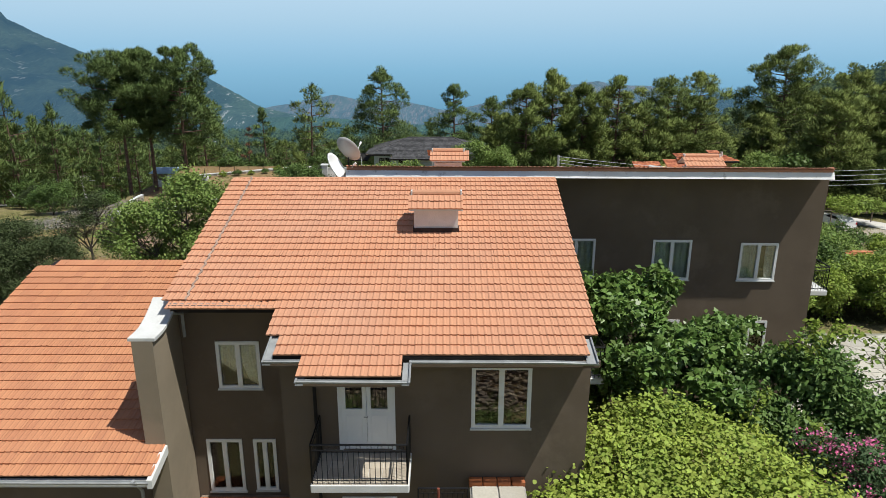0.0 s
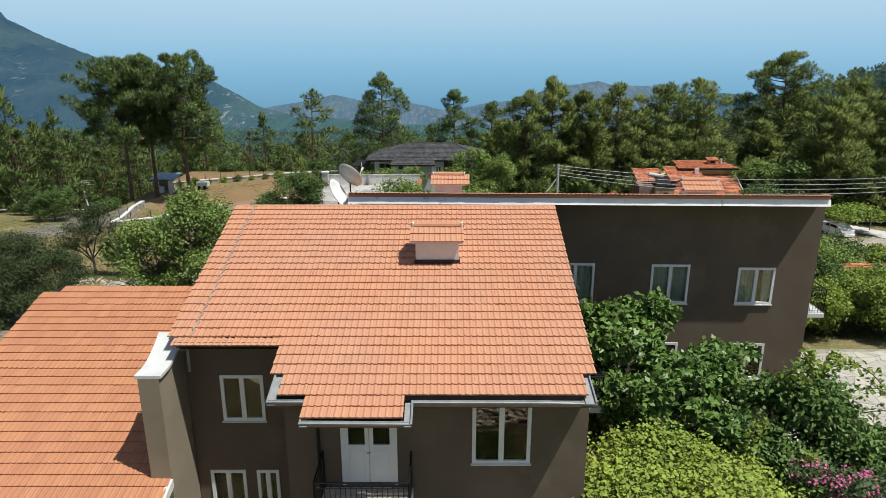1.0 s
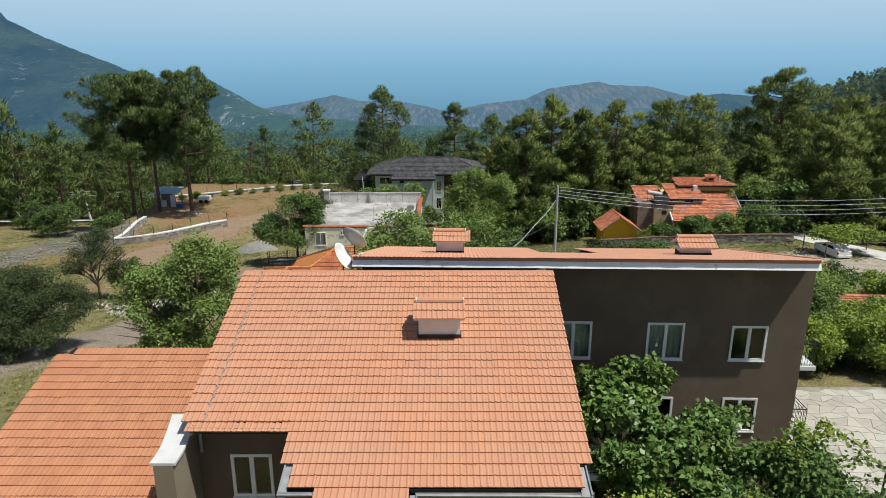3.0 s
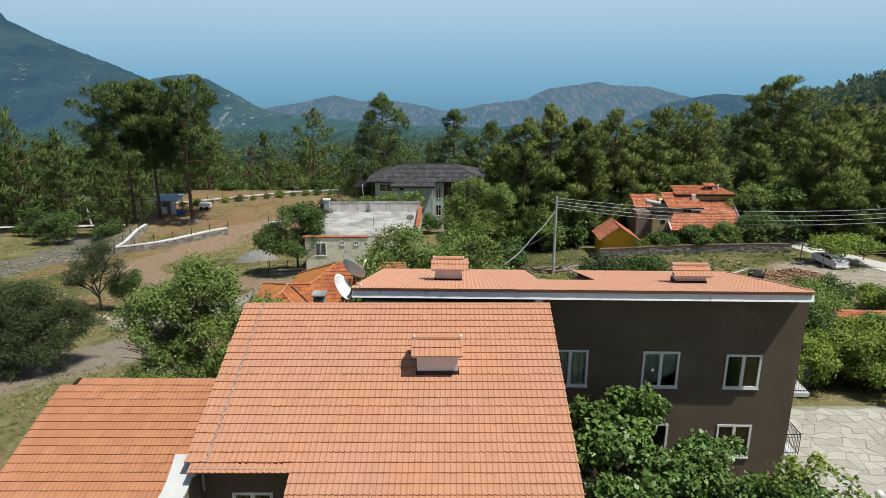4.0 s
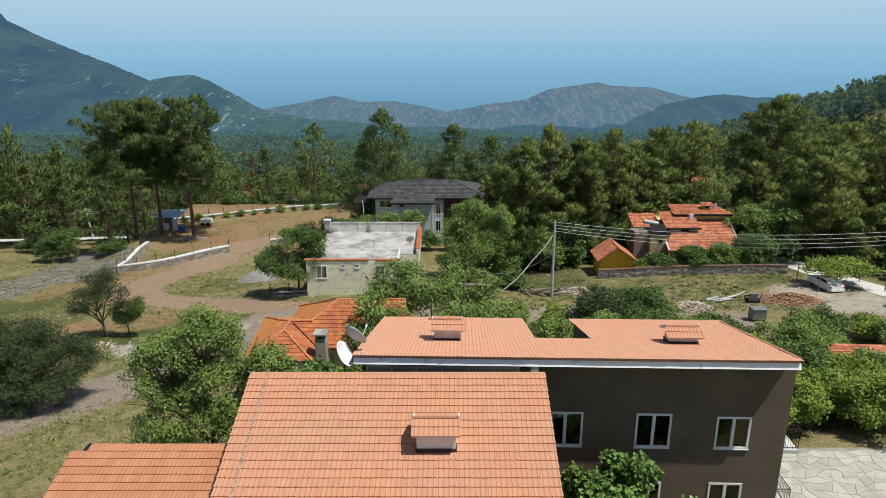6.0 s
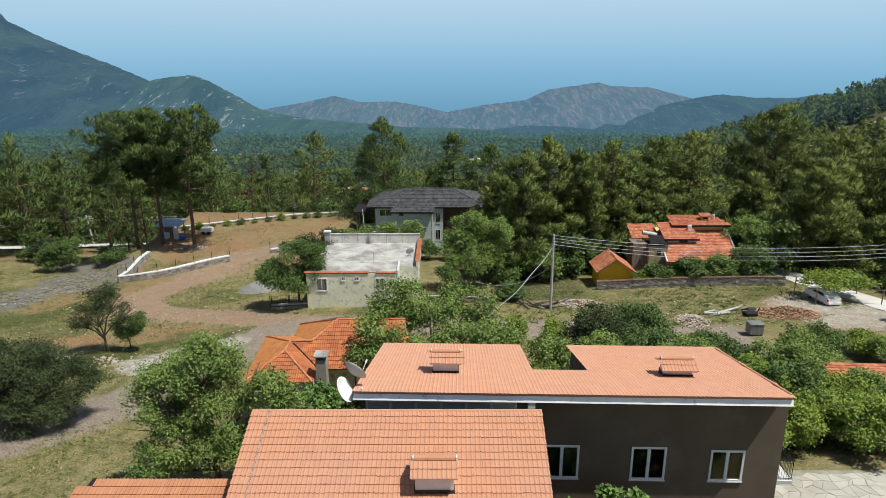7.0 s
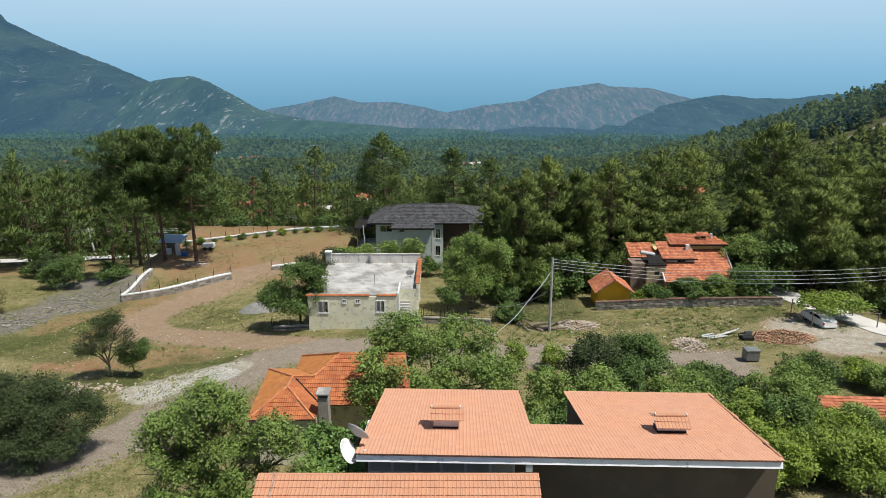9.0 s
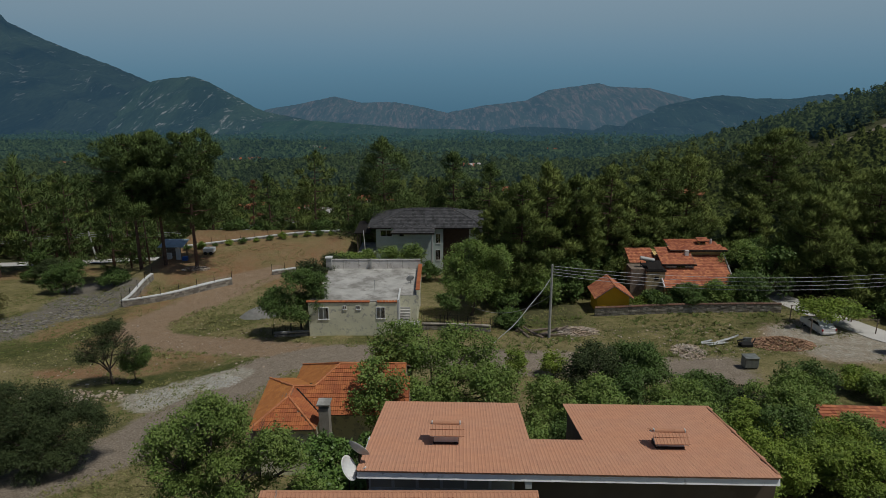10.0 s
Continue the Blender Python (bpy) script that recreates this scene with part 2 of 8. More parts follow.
def finish(name, me, mats, smooth=False):
    for m in (mats if isinstance(mats, (list, tuple)) else [mats]):
        me.materials.append(m)
    if smooth:
        me.shade_smooth()
    return me


def part(name, bm, mat, parent, label="", smooth=False):
    """One mesh, given in world places, under a thing or a part."""
    me = bpy.data.meshes.new(name)
    bm.to_mesh(me)
    bm.free()
    finish(name, me, mat, smooth)
    ob = new(name, me)
    ob.parent = parent
    ob.location = -BASE.get(parent.name, Vector())
    return tagged(ob, label)


def solid(name, bm, mat, label, category, kind="", group="", smooth=False):
    """A thing that is one mesh."""
    me = bpy.data.meshes.new(name)
    bm.to_mesh(me)
    bm.free()
    finish(name, me, mat, smooth)
    return tagged(new(name, me), label, category, group, kind)


def arrays(name, verts, faces, mats, smooth=False):
    me = bpy.data.meshes.new(name)
    me.from_pydata([tuple(v) for v in verts], [], [tuple(int(i) for i in f) for f in faces])
    return finish(name, me, mats, smooth)


def box(bm, x0, x1, y0, y1, z0, z1, bevel=0.0):
    vs = [bm.verts.new((x, y, z)) for x in (x0, x1) for y in (y0, y1) for z in (z0, z1)]
    fs = [bm.faces.new([vs[i] for i in f]) for f in ((0, 1, 3, 2), (4, 6, 7, 5), (0, 4, 5, 1), (2, 3, 7, 6), (0, 2, 6, 4), (1, 5, 7, 3))]
    if bevel:
        es = list({e for f in fs for e in f.edges})
        bmesh.ops.bevel(bm, geom=es, offset=bevel, segments=1, affect="EDGES")
    return vs


def boxed(*args, **kw):
    bm = bmesh.new()
    box(bm, *args, **kw)
    return bm


def prism(bm, poly, top, thick):
    """A plate over the outline poly of (x, y), its upper face at top(x, y)."""
    up = [bm.verts.new((x, y, top(x, y))) for x, y in poly]
    dn = [bm.verts.new((x, y, top(x, y) - thick)) for x, y in poly]
    bm.faces.new(up)
    bm.faces.new(dn[::-1])
    for i in range(len(poly)):
        j = (i + 1) % len(poly)
        bm.faces.new((up[i], dn[i], dn[j], up[j]))


def tube(bm, pts, radii, seg=8, cap=True):
    pts = [Vector(p) for p in pts]
    rings = []
    for i, p in enumerate(pts):
        d = (pts[min(i + 1, len(pts) - 1)] - pts[max(i - 1, 0)]).normalized()
        a = d.cross(Vector((0, 0, 1)) if abs(d.z) < 0.9 else Vector((1, 0, 0))).normalized()
        b = d.cross(a)
        r = radii[i] if isinstance(radii, (list, tuple)) else radii
        rings.append([bm.verts.new(p + (a * math.cos(k * 2 * math.pi / seg) + b * math.sin(k * 2 * math.pi / seg)) * r) for k in range(seg)])
    for r0, r1 in zip(rings, rings[1:]):
        for k in range(seg):
            bm.faces.new((r0[k], r0[(k + 1) % seg], r1[(k + 1) % seg], r1[k]))
    if cap:
        bm.faces.new(rings[0][::-1])
        bm.faces.new(rings[-1])


def tubed(pts, radii, seg=8):
    bm = bmesh.new()
    tube(bm, pts, radii, seg)
    return bm


def wall_x(bm, x0, x1, y0, y1, z0, z1, holes=()):
    """A wall along x between y0 and y1, one closed shell, with openings (x0, x1, z0, z1) cut through."""
    xs = sorted({x0, x1, *[h[0] for h in holes], *[h[1] for h in holes]})
    zs = sorted({z0, z1, *[h[2] for h in holes], *[h[3] for h in holes]})

    def full(i, k):
        if not (0 <= i < len(xs) - 1 and 0 <= k < len(zs) - 1):
            return False
        mx, mz = (xs[i] + xs[i + 1]) / 2, (zs[k] + zs[k + 1]) / 2
        return not any(h[0] < mx < h[1] and h[2] < mz < h[3] for h in holes)

    made = {}

    def v(i, k, y):
        if (i, k, y) not in made:
            made[i, k, y] = bm.verts.new((xs[i], y, zs[k]))
        return made[i, k, y]

    for i in range(len(xs) - 1):
        for k in range(len(zs) - 1):
            if not full(i, k):
                continue
            bm.faces.new((v(i, k, y0), v(i + 1, k, y0), v(i + 1, k + 1, y0), v(i, k + 1, y0)))
            bm.faces.new((v(i, k, y1), v(i, k + 1, y1), v(i + 1, k + 1, y1), v(i + 1, k, y1)))
            for (a, b), (c, d), near in (((i, k), (i + 1, k), (i, k - 1)), ((i + 1, k + 1), (i, k + 1), (i, k + 1)), ((i, k + 1), (i, k), (i - 1, k)), ((i + 1, k), (i + 1, k + 1), (i + 1, k))):
                if not full(*near):
                    bm.faces.new((v(a, b, y0), v(a, b, y1), v(c, d, y1), v(c, d, y0)))


def drape(x0, x1, xa, xb, y, z0, z1, n=18):
    """One hanging curtain: x0 to x1 at the top, gathered to xa and xb at the foot."""
    bm = bmesh.new()
    grid = []
    for j in range(7):
        f = j / 6
        g = f * f
        row = []
        for i in range(n + 1):
            t = i / n
            x = (x0 + (x1 - x0) * t) * (1 - g) + (xa + (xb - xa) * t) * g
            row.append(bm.verts.new((x, y + 0.02 * math.sin(t * 40), z1 + (z0 - z1) * f)))
        grid.append(row)
    for r0, r1 in zip(grid, grid[1:]):
        for i in range(n):
            bm.faces.new((r0[i], r0[i + 1], r1[i + 1], r1[i]))
    return bm


def window_x(parent, x0, x1, z0, z1, y, curtain=0, sashes=2, label="", glass=None):
    """A white two-light window in a wall that faces -y at y, with sill, panes and curtains behind it.
    curtain 1: parted and gathered; 2: hanging at both sides; 3: drawn across."""
    w = part("window", boxed(x0 - 0.03, x1 + 0.03, y - 0.06, y + 0.05, z0 - 0.035, z0), M_WHITE, parent, label or "white double window with a sill")
    bm = bmesh.new()
    t = 0.085
    lights = []
    for k in range(sashes):
        a = x0 + (x1 - x0) * k / sashes + (t if k == 0 else 0.06)
        b = x0 + (x1 - x0) * (k + 1) / sashes - (t if k == sashes - 1 else 0.06)
        lights.append((a, b, z0 + t, z1 - t))
    wall_x(bm, x0, x1, y - 0.03, y + 0.06, z0 + 0.003, z1, lights)
    part("frame", bm, M_PVC, w)
    for a, b, c, d in lights:
        p = part("pane", boxed(a, b, y + 0.01, y + 0.016, c, d), glass or M_GLASS, w)
        p.visible_shadow = False
    wd = x1 - x0
    if curtain == 1:
        part("curtain", drape(x0 + 0.02, x0 + 0.52 * wd, x0 + 0.02, x0 + 0.2 * wd, y + 0.088, z0, z1), M_CURTAIN, w, "white net curtain")
        part("curtain", drape(x1 - 0.52 * wd, x1 - 0.02, x1 - 0.24 * wd, x1 - 0.02, y + 0.092, z0, z1), M_CURTAIN, w, "white net curtain")
    elif curtain == 2:
        part("curtain", drape(x0 + 0.02, x0 + 0.30 * wd, x0 + 0.02, x0 + 0.28 * wd, y + 0.088, z0, z1), M_CURTAIN, w, "white net curtain")
        part("curtain", drape(x1 - 0.30 * wd, x1 - 0.02, x1 - 0.26 * wd, x1 - 0.02, y + 0.088, z0, z1), M_CURTAIN, w, "white net curtain")
    elif curtain == 3:
        part("curtain", drape(x0 + 0.02, x1 - 0.02, x0 + 0.02, x1 - 0.02, y + 0.088, z0, z1, 60), M_CURTAIN, w, "pale drawn curtain")
    return w


TILE_W, TILE_L = 0.30, 0.335


def tile_shape():
    prof = []
    for h in (0.0, 0.15):
        prof += [(h + 0.0, 0.004), (h + 0.075, 0.0), (h + 0.092, 0.011), (h + 0.112, 0.017), (h + 0.134, 0.011)]
    prof.append((0.30, 0.004))
    back = [(x, TILE_L + 0.03, z + 0.004) for x, z in prof]
    front = [(x, 0.0, z + 0.042) for x, z in prof]
    low = [(x, 0.006, 0.006) for x, z in prof]
    v = front + back + low
    n = len(prof)
    f = [(i, i + 1, n + i + 1, n + i) for i in range(n - 1)] + [(2 * n + i, 2 * n + i + 1, i + 1, i) for i in range(n - 1)]
    return v, f


TILE_V, TILE_F = tile_shape()
TILE_MESH = arrays("roof_tile", TILE_V, TILE_F, M_TILE)
TILE_MESH_PALE = arrays("roof_tile", TILE_V, TILE_F, M_TILE_PALE)
TILE_MESH_LOW = arrays("roof_tile", TILE_V, TILE_F, M_TILE_LOW)


def tiled_plane(parent, mesh, mtx, cells, near=None, limit=300, joined_mat=None):
    """Tiles on a slope. mtx lays the plane's (across, upslope, normal) into the world; cells: (across, upslope) of each tile.
    The first limit that near() picks are pieces of their own; the rest is one mesh."""
    own, rest = [], []
    for c in [(*c, 1.0)[:3] for c in cells]:
        (own if near and near(c) and len(own) < limit else rest).append(c)
    inv = Matrix.Translation(-BASE.get(parent.name, Vector()))
    rng = random.Random(5)
    for u, v, w in own:
        ob = new("roof_tile", mesh or TILE_MESH)
        ob.parent = parent
        ob.matrix_basis = inv @ mtx @ pose(u, v, rng.uniform(0, 0.007), rng.uniform(-0.5, 0.5), rng.uniform(-0.4, 0.4), rng.uniform(-0.5, 0.5)) @ Matrix.Diagonal((w, 1, 1, 1))
    if rest:
        tv = np.array(TILE_V)
        nv, verts, faces = len(TILE_V), [], []
        m3, tr = np.array(mtx.to_3x3()), np.array(mtx.translation)
        for k, (u, v, w) in enumerate(rest):
            a = rng.uniform(-0.008, 0.008)
            p = tv.copy()
            p[:, 0] *= w
            p[:, 2] += p[:, 0] * a + rng.uniform(0, 0.007)
            p[:, 0] += u + rng.uniform(-0.004, 0.004)
            p[:, 1] += v + rng.uniform(-0.007, 0.007)
            verts.append(p @ m3.T + tr)
            faces += [tuple(i + k * nv for i in f) for f in TILE_F]
        ob = new("roof_tiles", arrays("roof_tiles", np.concatenate(verts), faces, joined_mat or M_TILE_J))
        ob.parent = parent
        ob.location = -BASE.get(parent.name, Vector())
        tagged(ob, kind="stuff")


def slope_frame(x, y, z, k, turn=0.0):
    """Frame of a roof plane whose front edge passes (x, y, z) and that rises k per metre towards +y before the turn about z."""
    return pose(x, y, z, 0, 0, turn) @ pose(0, 0, 0, math.degrees(math.atan(k)), 0, 0)


def half_pipe(bm, pts, r, seg=6):
    """An open gutter along pts."""
    pts = [Vector(p) for p in pts]
    rings = []
    for i, p in enumerate(pts):
        d = (pts[min(i + 1, len(pts) - 1)] - pts[max(i - 1, 0)]).normalized()
        a = Vector((0, 0, 1)).cross(d).normalized()
        up = Vector((0, 0, 1))
        outer = [p + a * r * math.cos(t) - up * r * math.sin(t) for t in [k * math.pi / seg for k in range(seg + 1)]]
        inner = [p + a * (r - 0.012) * math.cos(t) - up * (r - 0.012) * math.sin(t) for t in [k * math.pi / seg for k in range(seg, -1, -1)]]
        rings.append([bm.verts.new(v) for v in outer + inner])
    n = len(rings[0])
    for r0, r1 in zip(rings, rings[1:]):
        for k in range(n):
            bm.faces.new((r0[k], r0[(k + 1) % n], r1[(k + 1) % n], r1[k]))
    bm.faces.new(rings[0][::-1])
    bm.faces.new(rings[-1])


def railing(parent, pts, z0, h, gap=0.11, name="railing"):
    """An iron railing along pts of (x, y): rails, bars and corner posts."""
    bm = bmesh.new()
    for (xa, ya), (xb, yb) in zip(pts, pts[1:]):
        for z, r in ((z0 + h, 0.022), (z0 + h - 0.13, 0.010), (z0 + 0.08, 0.012)):
            tube(bm, [(xa, ya, z), (xb, yb, z)], r, 5)
        ln = math.hypot(xb - xa, yb - ya)
        n = max(1, round(ln / gap))
        for i in range(n + 1):
            f = i / n
            x, y = xa + (xb - xa) * f, ya + (yb - ya) * f
            tube(bm, [(x, y, z0), (x, y, z0 + h if i in (0, n) else z0 + h - 0.13)], 0.018 if i in (0, n) else 0.008, 4)
        for i in range(n // 2):
            f = (2 * i + 1) / n
            x, y = xa + (xb - xa) * f, ya + (yb - ya) * f
            ring = [(x + math.cos(t) * 0.05 * (xb - xa) / ln, y + math.cos(t) * 0.05 * (yb - ya) / ln, z0 + h - 0.065 + 0.05 * math.sin(t)) for t in [k * math.pi / 4 for k in range(9)]]
            tube(bm, ring, 0.006, 3, cap=False)
    return part(name, bm, M_IRON, parent, "black wrought iron railing")

# ---------------------------------------------------------------- ground
def smooth(a, b, v):
    t = min(1.0, max(0.0, (v - a) / (b - a)))
    return t * t * (3 - 2 * t)


PROFILE_Y = (-400, -120, -40, -14, -4, 20, 25, 30, 40, 56, 70, 82, 100, 131, 200, 300, 416, 780, 1150, 1500, 2600, 5000)
PROFILE_Z = (60, 24, 7, 1.5, 0.0, -0.5, -1.3, -1.75, -2.9, -4.9, -6.3, -7.4, -9.6, -17, -32, -43, -54, -90, -126, -162, -320, -640)


def ground_z(x, y):
    z = float(np.interp(y, PROFILE_Y, PROFILE_Z))
    z += -0.9 * smooth(-8, -30, x) * smooth(35, 60, y) * smooth(140, 90, y)
    z += 1.0 * smooth(10, 40, x) * smooth(35, 60, y) * smooth(110, 80, y)
    z += smooth(120, 300, y) * max(0.0, x - 62) * 0.245 * smooth(540, 330, y)
    z += 0.12 * noise.noise(Vector((x * 0.15, y * 0.15, 3.0))) * smooth(30, 45, y)
    field = smooth(-52, -46, x) * smooth(-10, -17, x) * smooth(84, 91, y) * smooth(126, 119, y)
    z += (-7.75 + 0.03 * (y - 92) - z) * field
    yard = smooth(11.5, 14, x) * smooth(40, 34, x) * smooth(17, 20, y) * smooth(36, 33, y)
    z += (-1.86 - z) * yard
    z += smooth(140, 400, y) * 9.0 * noise.noise(Vector((x * 0.006, y * 0.006, 7.0)))
    return z


def way_dist(x, y, pts):
    d = 1e9
    for (xa, ya), (xb, yb) in zip(pts, pts[1:]):
        l2 = (xb - xa) ** 2 + (yb - ya) ** 2
        t = min(1, max(0, ((x - xa) * (xb - xa) + (y - ya) * (yb - ya)) / l2))
        d = min(d, math.hypot(x - xa - t * (xb - xa), y - ya - t * (yb - ya)))
    return d


TRACK = [(-36, 28), (-29, 36.5), (-23, 43), (-20.5, 52), (-17.5, 60.5), (-12, 63.2), (-6, 62.8), (7, 61.2), (14, 60.0), (20, 57.8), (28, 57.2), (38, 58), (46, 64), (52, 66), (70, 68)]
SPUR = [(-14.4, 64.2), (-22, 67.0), (-28.3, 68.6), (-33.5, 70.4), (-36.6, 74), (-36.8, 78), (-35.2, 83), (-33.0, 88.5), (-29.5, 94), (-26, 99)]
SCREE = [(-66, 70), (-54, 73.5), (-49.5, 81), (-49.0, 89), (-54, 94)]
LUSH = [(-40, 50), (-32, 54.4), (-27, 57.4), (-20, 61.0)]
BANK = [(-60, 60), (-49, 62.5), (-44.2, 69.5), (-41.5, 75)]
CHALK = [(-26.2, 52.4), (-24.4, 55.2), (-21.2, 57.4)]


def ground_sheet():
    ys = list(np.arange(-30, 14, 4.0)) + list(np.arange(14, 110, 0.8)) + list(np.arange(110, 200, 3.0)) + list(np.geomspace(200, 4600, 70))
    ys = [-900, -500, -250, -120, -60] + ys
    verts, faces, cols, more = [], [], [], []
    nx = 190
    for y in ys:
        half = 75 + max(0.0, y - 60) * 1.05 if y > 0 else 75 + abs(y)
        for i in range(nx + 1):
            s = i / nx * 2 - 1
            x = half * (0.55 * s + 0.45 * s ** 3) if y > 14 else half * s
            verts.append((x, y, ground_z(x, y)))
            n1 = noise.noise(Vector((x * 0.22, y * 0.22, 0.5)))
            n2 = noise.noise(Vector((x * 0.07, y * 0.07, 4.5)))
            wob = 0.9 * n1
            near = 14 < y < 130 and -90 < x < 80
            road = smooth(4.6, 2.2, way_dist(x, y, TRACK) + wob) * smooth(33, 26, x) if near else 0.0
            spur = smooth(4.4, 1.6, way_dist(x, y, SPUR) + wob - 1.2 * smooth(82, 94, y) + 4.0 * smooth(93, 100, y)) if near else 0.0
            earth = 0.62 * smooth(-0.05, 0.40, n2 + 0.12 * n1) * (1 - 0.6 * smooth(2, 8, x))
            earth = max(earth, 0.85 * smooth(-49, -44, x) * smooth(-14, -20, x) * smooth(84, 92, y) * (0.75 + 0.5 * n1))
            earth = max(earth, smooth(1.3, 0.6, math.hypot((x + 45.5) / 3.4, (y - 84.5) / 6.5) + 0.3 * n1))
            earth = max(earth, smooth(1.2, 0.7, math.hypot((x + 36.5) / 5.5, (y - 60.2) / 2.0) + 0.3 * n1))
            yard = smooth(1.15, 0.7, math.hypot((x - 43) / 8.5, (y - 64.5) / 8.0) + 0.15 * n1)
            scree = smooth(6.5, 2.5, way_dist(x, y, SCREE) + 2.2 * n1) if near else 0.0
            lush = smooth(3.4, 1.2, min(way_dist(x, y, LUSH), way_dist(x, y, BANK)) + 1.3 * n1) if near else 0.0
            lush = max(lush, 0.62 * smooth(0.16, 0.45, noise.noise(Vector((x * 0.13, y * 0.13, 9.5)))))
            chalk = smooth(3.2, 1.3, way_dist(x, y, CHALK) + 1.8 * n1 + 0.7 * noise.noise(Vector((x, y, 2.0)))) if near else 0.0
            woods = smooth(110, 150, y) if abs(x) < 80 else smooth(85, 110, y)
            # dark cover near the houses paints the shade under the pines
            woods = max(woods, 0.85 * smooth(5.5, 8, x) * smooth(19, 16, x) * smooth(70.5, 73, y), 0.8 * smooth(37, 41, x) * smooth(74, 77, y))
            chalk = max(chalk, 0.62 * yard, 0.55 * smooth(3.0, 1.0, math.hypot(x - 26, y - 62.5) + n1))
            cols.append((max(spur, yard), earth, scree, woods))
            more.append((road, lush, chalk, 1.0))
    for r in range(len(ys) - 1):
        for i in range(nx):
            a = r * (nx + 1) + i
            faces.append((a, a + 1, a + nx + 2, a + nx + 1))
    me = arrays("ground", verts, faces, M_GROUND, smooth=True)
    at = me.color_attributes.new("cover", "FLOAT_COLOR", "POINT")
    at.data.foreach_set("color", np.array(cols, dtype=np.float32).ravel())
    at = me.color_attributes.new("wear", "FLOAT_COLOR", "POINT")
    at.data.foreach_set("color", np.array(more, dtype=np.float32).ravel())
    return tagged(new("ground", me), "dry grassy slope with dirt tracks and pale rubble", "ground", kind="structure")


def ground_material():
    m = bpy.data.materials.new("dry_meadow")
    m.use_nodes = True
    n, l = m.node_tree.nodes, m.node_tree.links
    b = n["Principled BSDF"]
    b.inputs["Roughness"].default_value = 0.95
    b.inputs["Specular IOR Level"].default_value = 0.1
    geo = n.new("ShaderNodeNewGeometry")

    def tex(scale, detail=5, rough=0.6):
        t = n.new("ShaderNodeTexNoise")
        t.inputs["Scale"].default_value, t.inputs["Detail"].default_value, t.inputs["Roughness"].default_value = scale, detail, rough
        l.new(geo.outputs["Position"], t.inputs["Vector"])
        return t.outputs["Fac"]

    def rng(src, a, b2):
        r = n.new("ShaderNodeMapRange")
        r.inputs["From Min"].default_value, r.inputs["From Max"].default_value = a, b2
        l.new(src, r.inputs["Value"])
        return r.outputs[0]

    def mix(fac, a, b2):
        x = n.new("ShaderNodeMix")
        x.data_type = "RGBA"
        l.new(fac, x.inputs["Factor"])
        for key, v in (("A", a), ("B", b2)):
            if isinstance(v, tuple):
                x.inputs[key].default_value = (*v, 1)
            else:
                l.new(v, x.inputs[key])
        return x.outputs["Result"]

    at = n.new("ShaderNodeAttribute")
    at.attribute_name = "cover"
    sep = n.new("ShaderNodeSeparateColor")
    l.new(at.outputs["Color"], sep.inputs[0])
    wear = n.new("ShaderNodeAttribute")
    wear.attribute_name = "wear"
    sep2 = n.new("ShaderNodeSeparateColor")
    l.new(wear.outputs["Color"], sep2.inputs[0])
    fine, mid, large = tex(7.0, 8, 0.8), tex(0.9, 8, 0.78), tex(0.16, 6, 0.7)
    frayed = tex(1.7, 7, 0.85)

    def ragged(src, soft=0.16):
        """The edge of a patch, frayed by the grain of the soil."""
        j = n.new("ShaderNodeMath")
        j.operation = "MULTIPLY_ADD"
        j.inputs[1].default_value, j.inputs[2].default_value = 1.5, -0.75
        l.new(frayed, j.inputs[0])
        k = n.new("ShaderNodeMath")
        l.new(j.outputs[0], k.inputs[0])
        l.new(src, k.inputs[1])
        return rng(k.outputs[0], 0.5 - soft, 0.5 + soft)

    grass = mix(rng(mid, 0.36, 0.62), (0.262, 0.222, 0.108), (0.110, 0.110, 0.040))
    grass = mix(rng(large, 0.46, 0.66), grass, (0.255, 0.212, 0.112))
    lush = mix(rng(mid, 0.35, 0.62), (0.050, 0.066, 0.020), (0.115, 0.115, 0.042))
    earth = mix(rng(mid, 0.35, 0.65), (0.230, 0.122, 0.062), (0.275, 0.188, 0.108))
    track = mix(rng(mid, 0.35, 0.65), (0.240, 0.164, 0.104), (0.295, 0.220, 0.152))
    road = mix(rng(mid, 0.35, 0.65), (0.215, 0.176, 0.136), (0.285, 0.240, 0.192))
    scree = mix(rng(mid, 0.35, 0.65), (0.150, 0.134, 0.112), (0.200, 0.184, 0.158))
    chalk = mix(rng(mid, 0.35, 0.6), (0.46, 0.44, 0.38), (0.30, 0.27, 0.215))
    woods = mix(rng(mid, 0.4, 0.6), (0.050, 0.060, 0.026), (0.095, 0.092, 0.044))
    c = mix(ragged(sep.outputs["Green"], 0.25), grass, earth)
    c = mix(ragged(sep2.outputs["Green"], 0.25), c, lush)
    c = mix(ragged(sep.outputs["Red"], 0.22), c, track)
    c = mix(ragged(sep2.outputs["Red"]), c, road)
    c = mix(ragged(sep.outputs["Blue"], 0.22), c, scree)
    c = mix(ragged(sep2.outputs["Blue"], 0.2), c, chalk)
    c = mix(at.outputs["Alpha"], c, woods)
    stones = mix(rng(tex(2.6, 5, 0.75), 0.66, 0.69), c, (0.36, 0.335, 0.29))
    speck = n.new("ShaderNodeHueSaturation")
    add = n.new("ShaderNodeMath")
    add.operation = "MULTIPLY_ADD"
    add.inputs[1].default_value, add.inputs[2].default_value = 3.2, -0.62
    l.new(fine, add.inputs[0])
    l.new(add.outputs[0], speck.inputs["Value"])
    l.new(stones, speck.inputs["Color"])
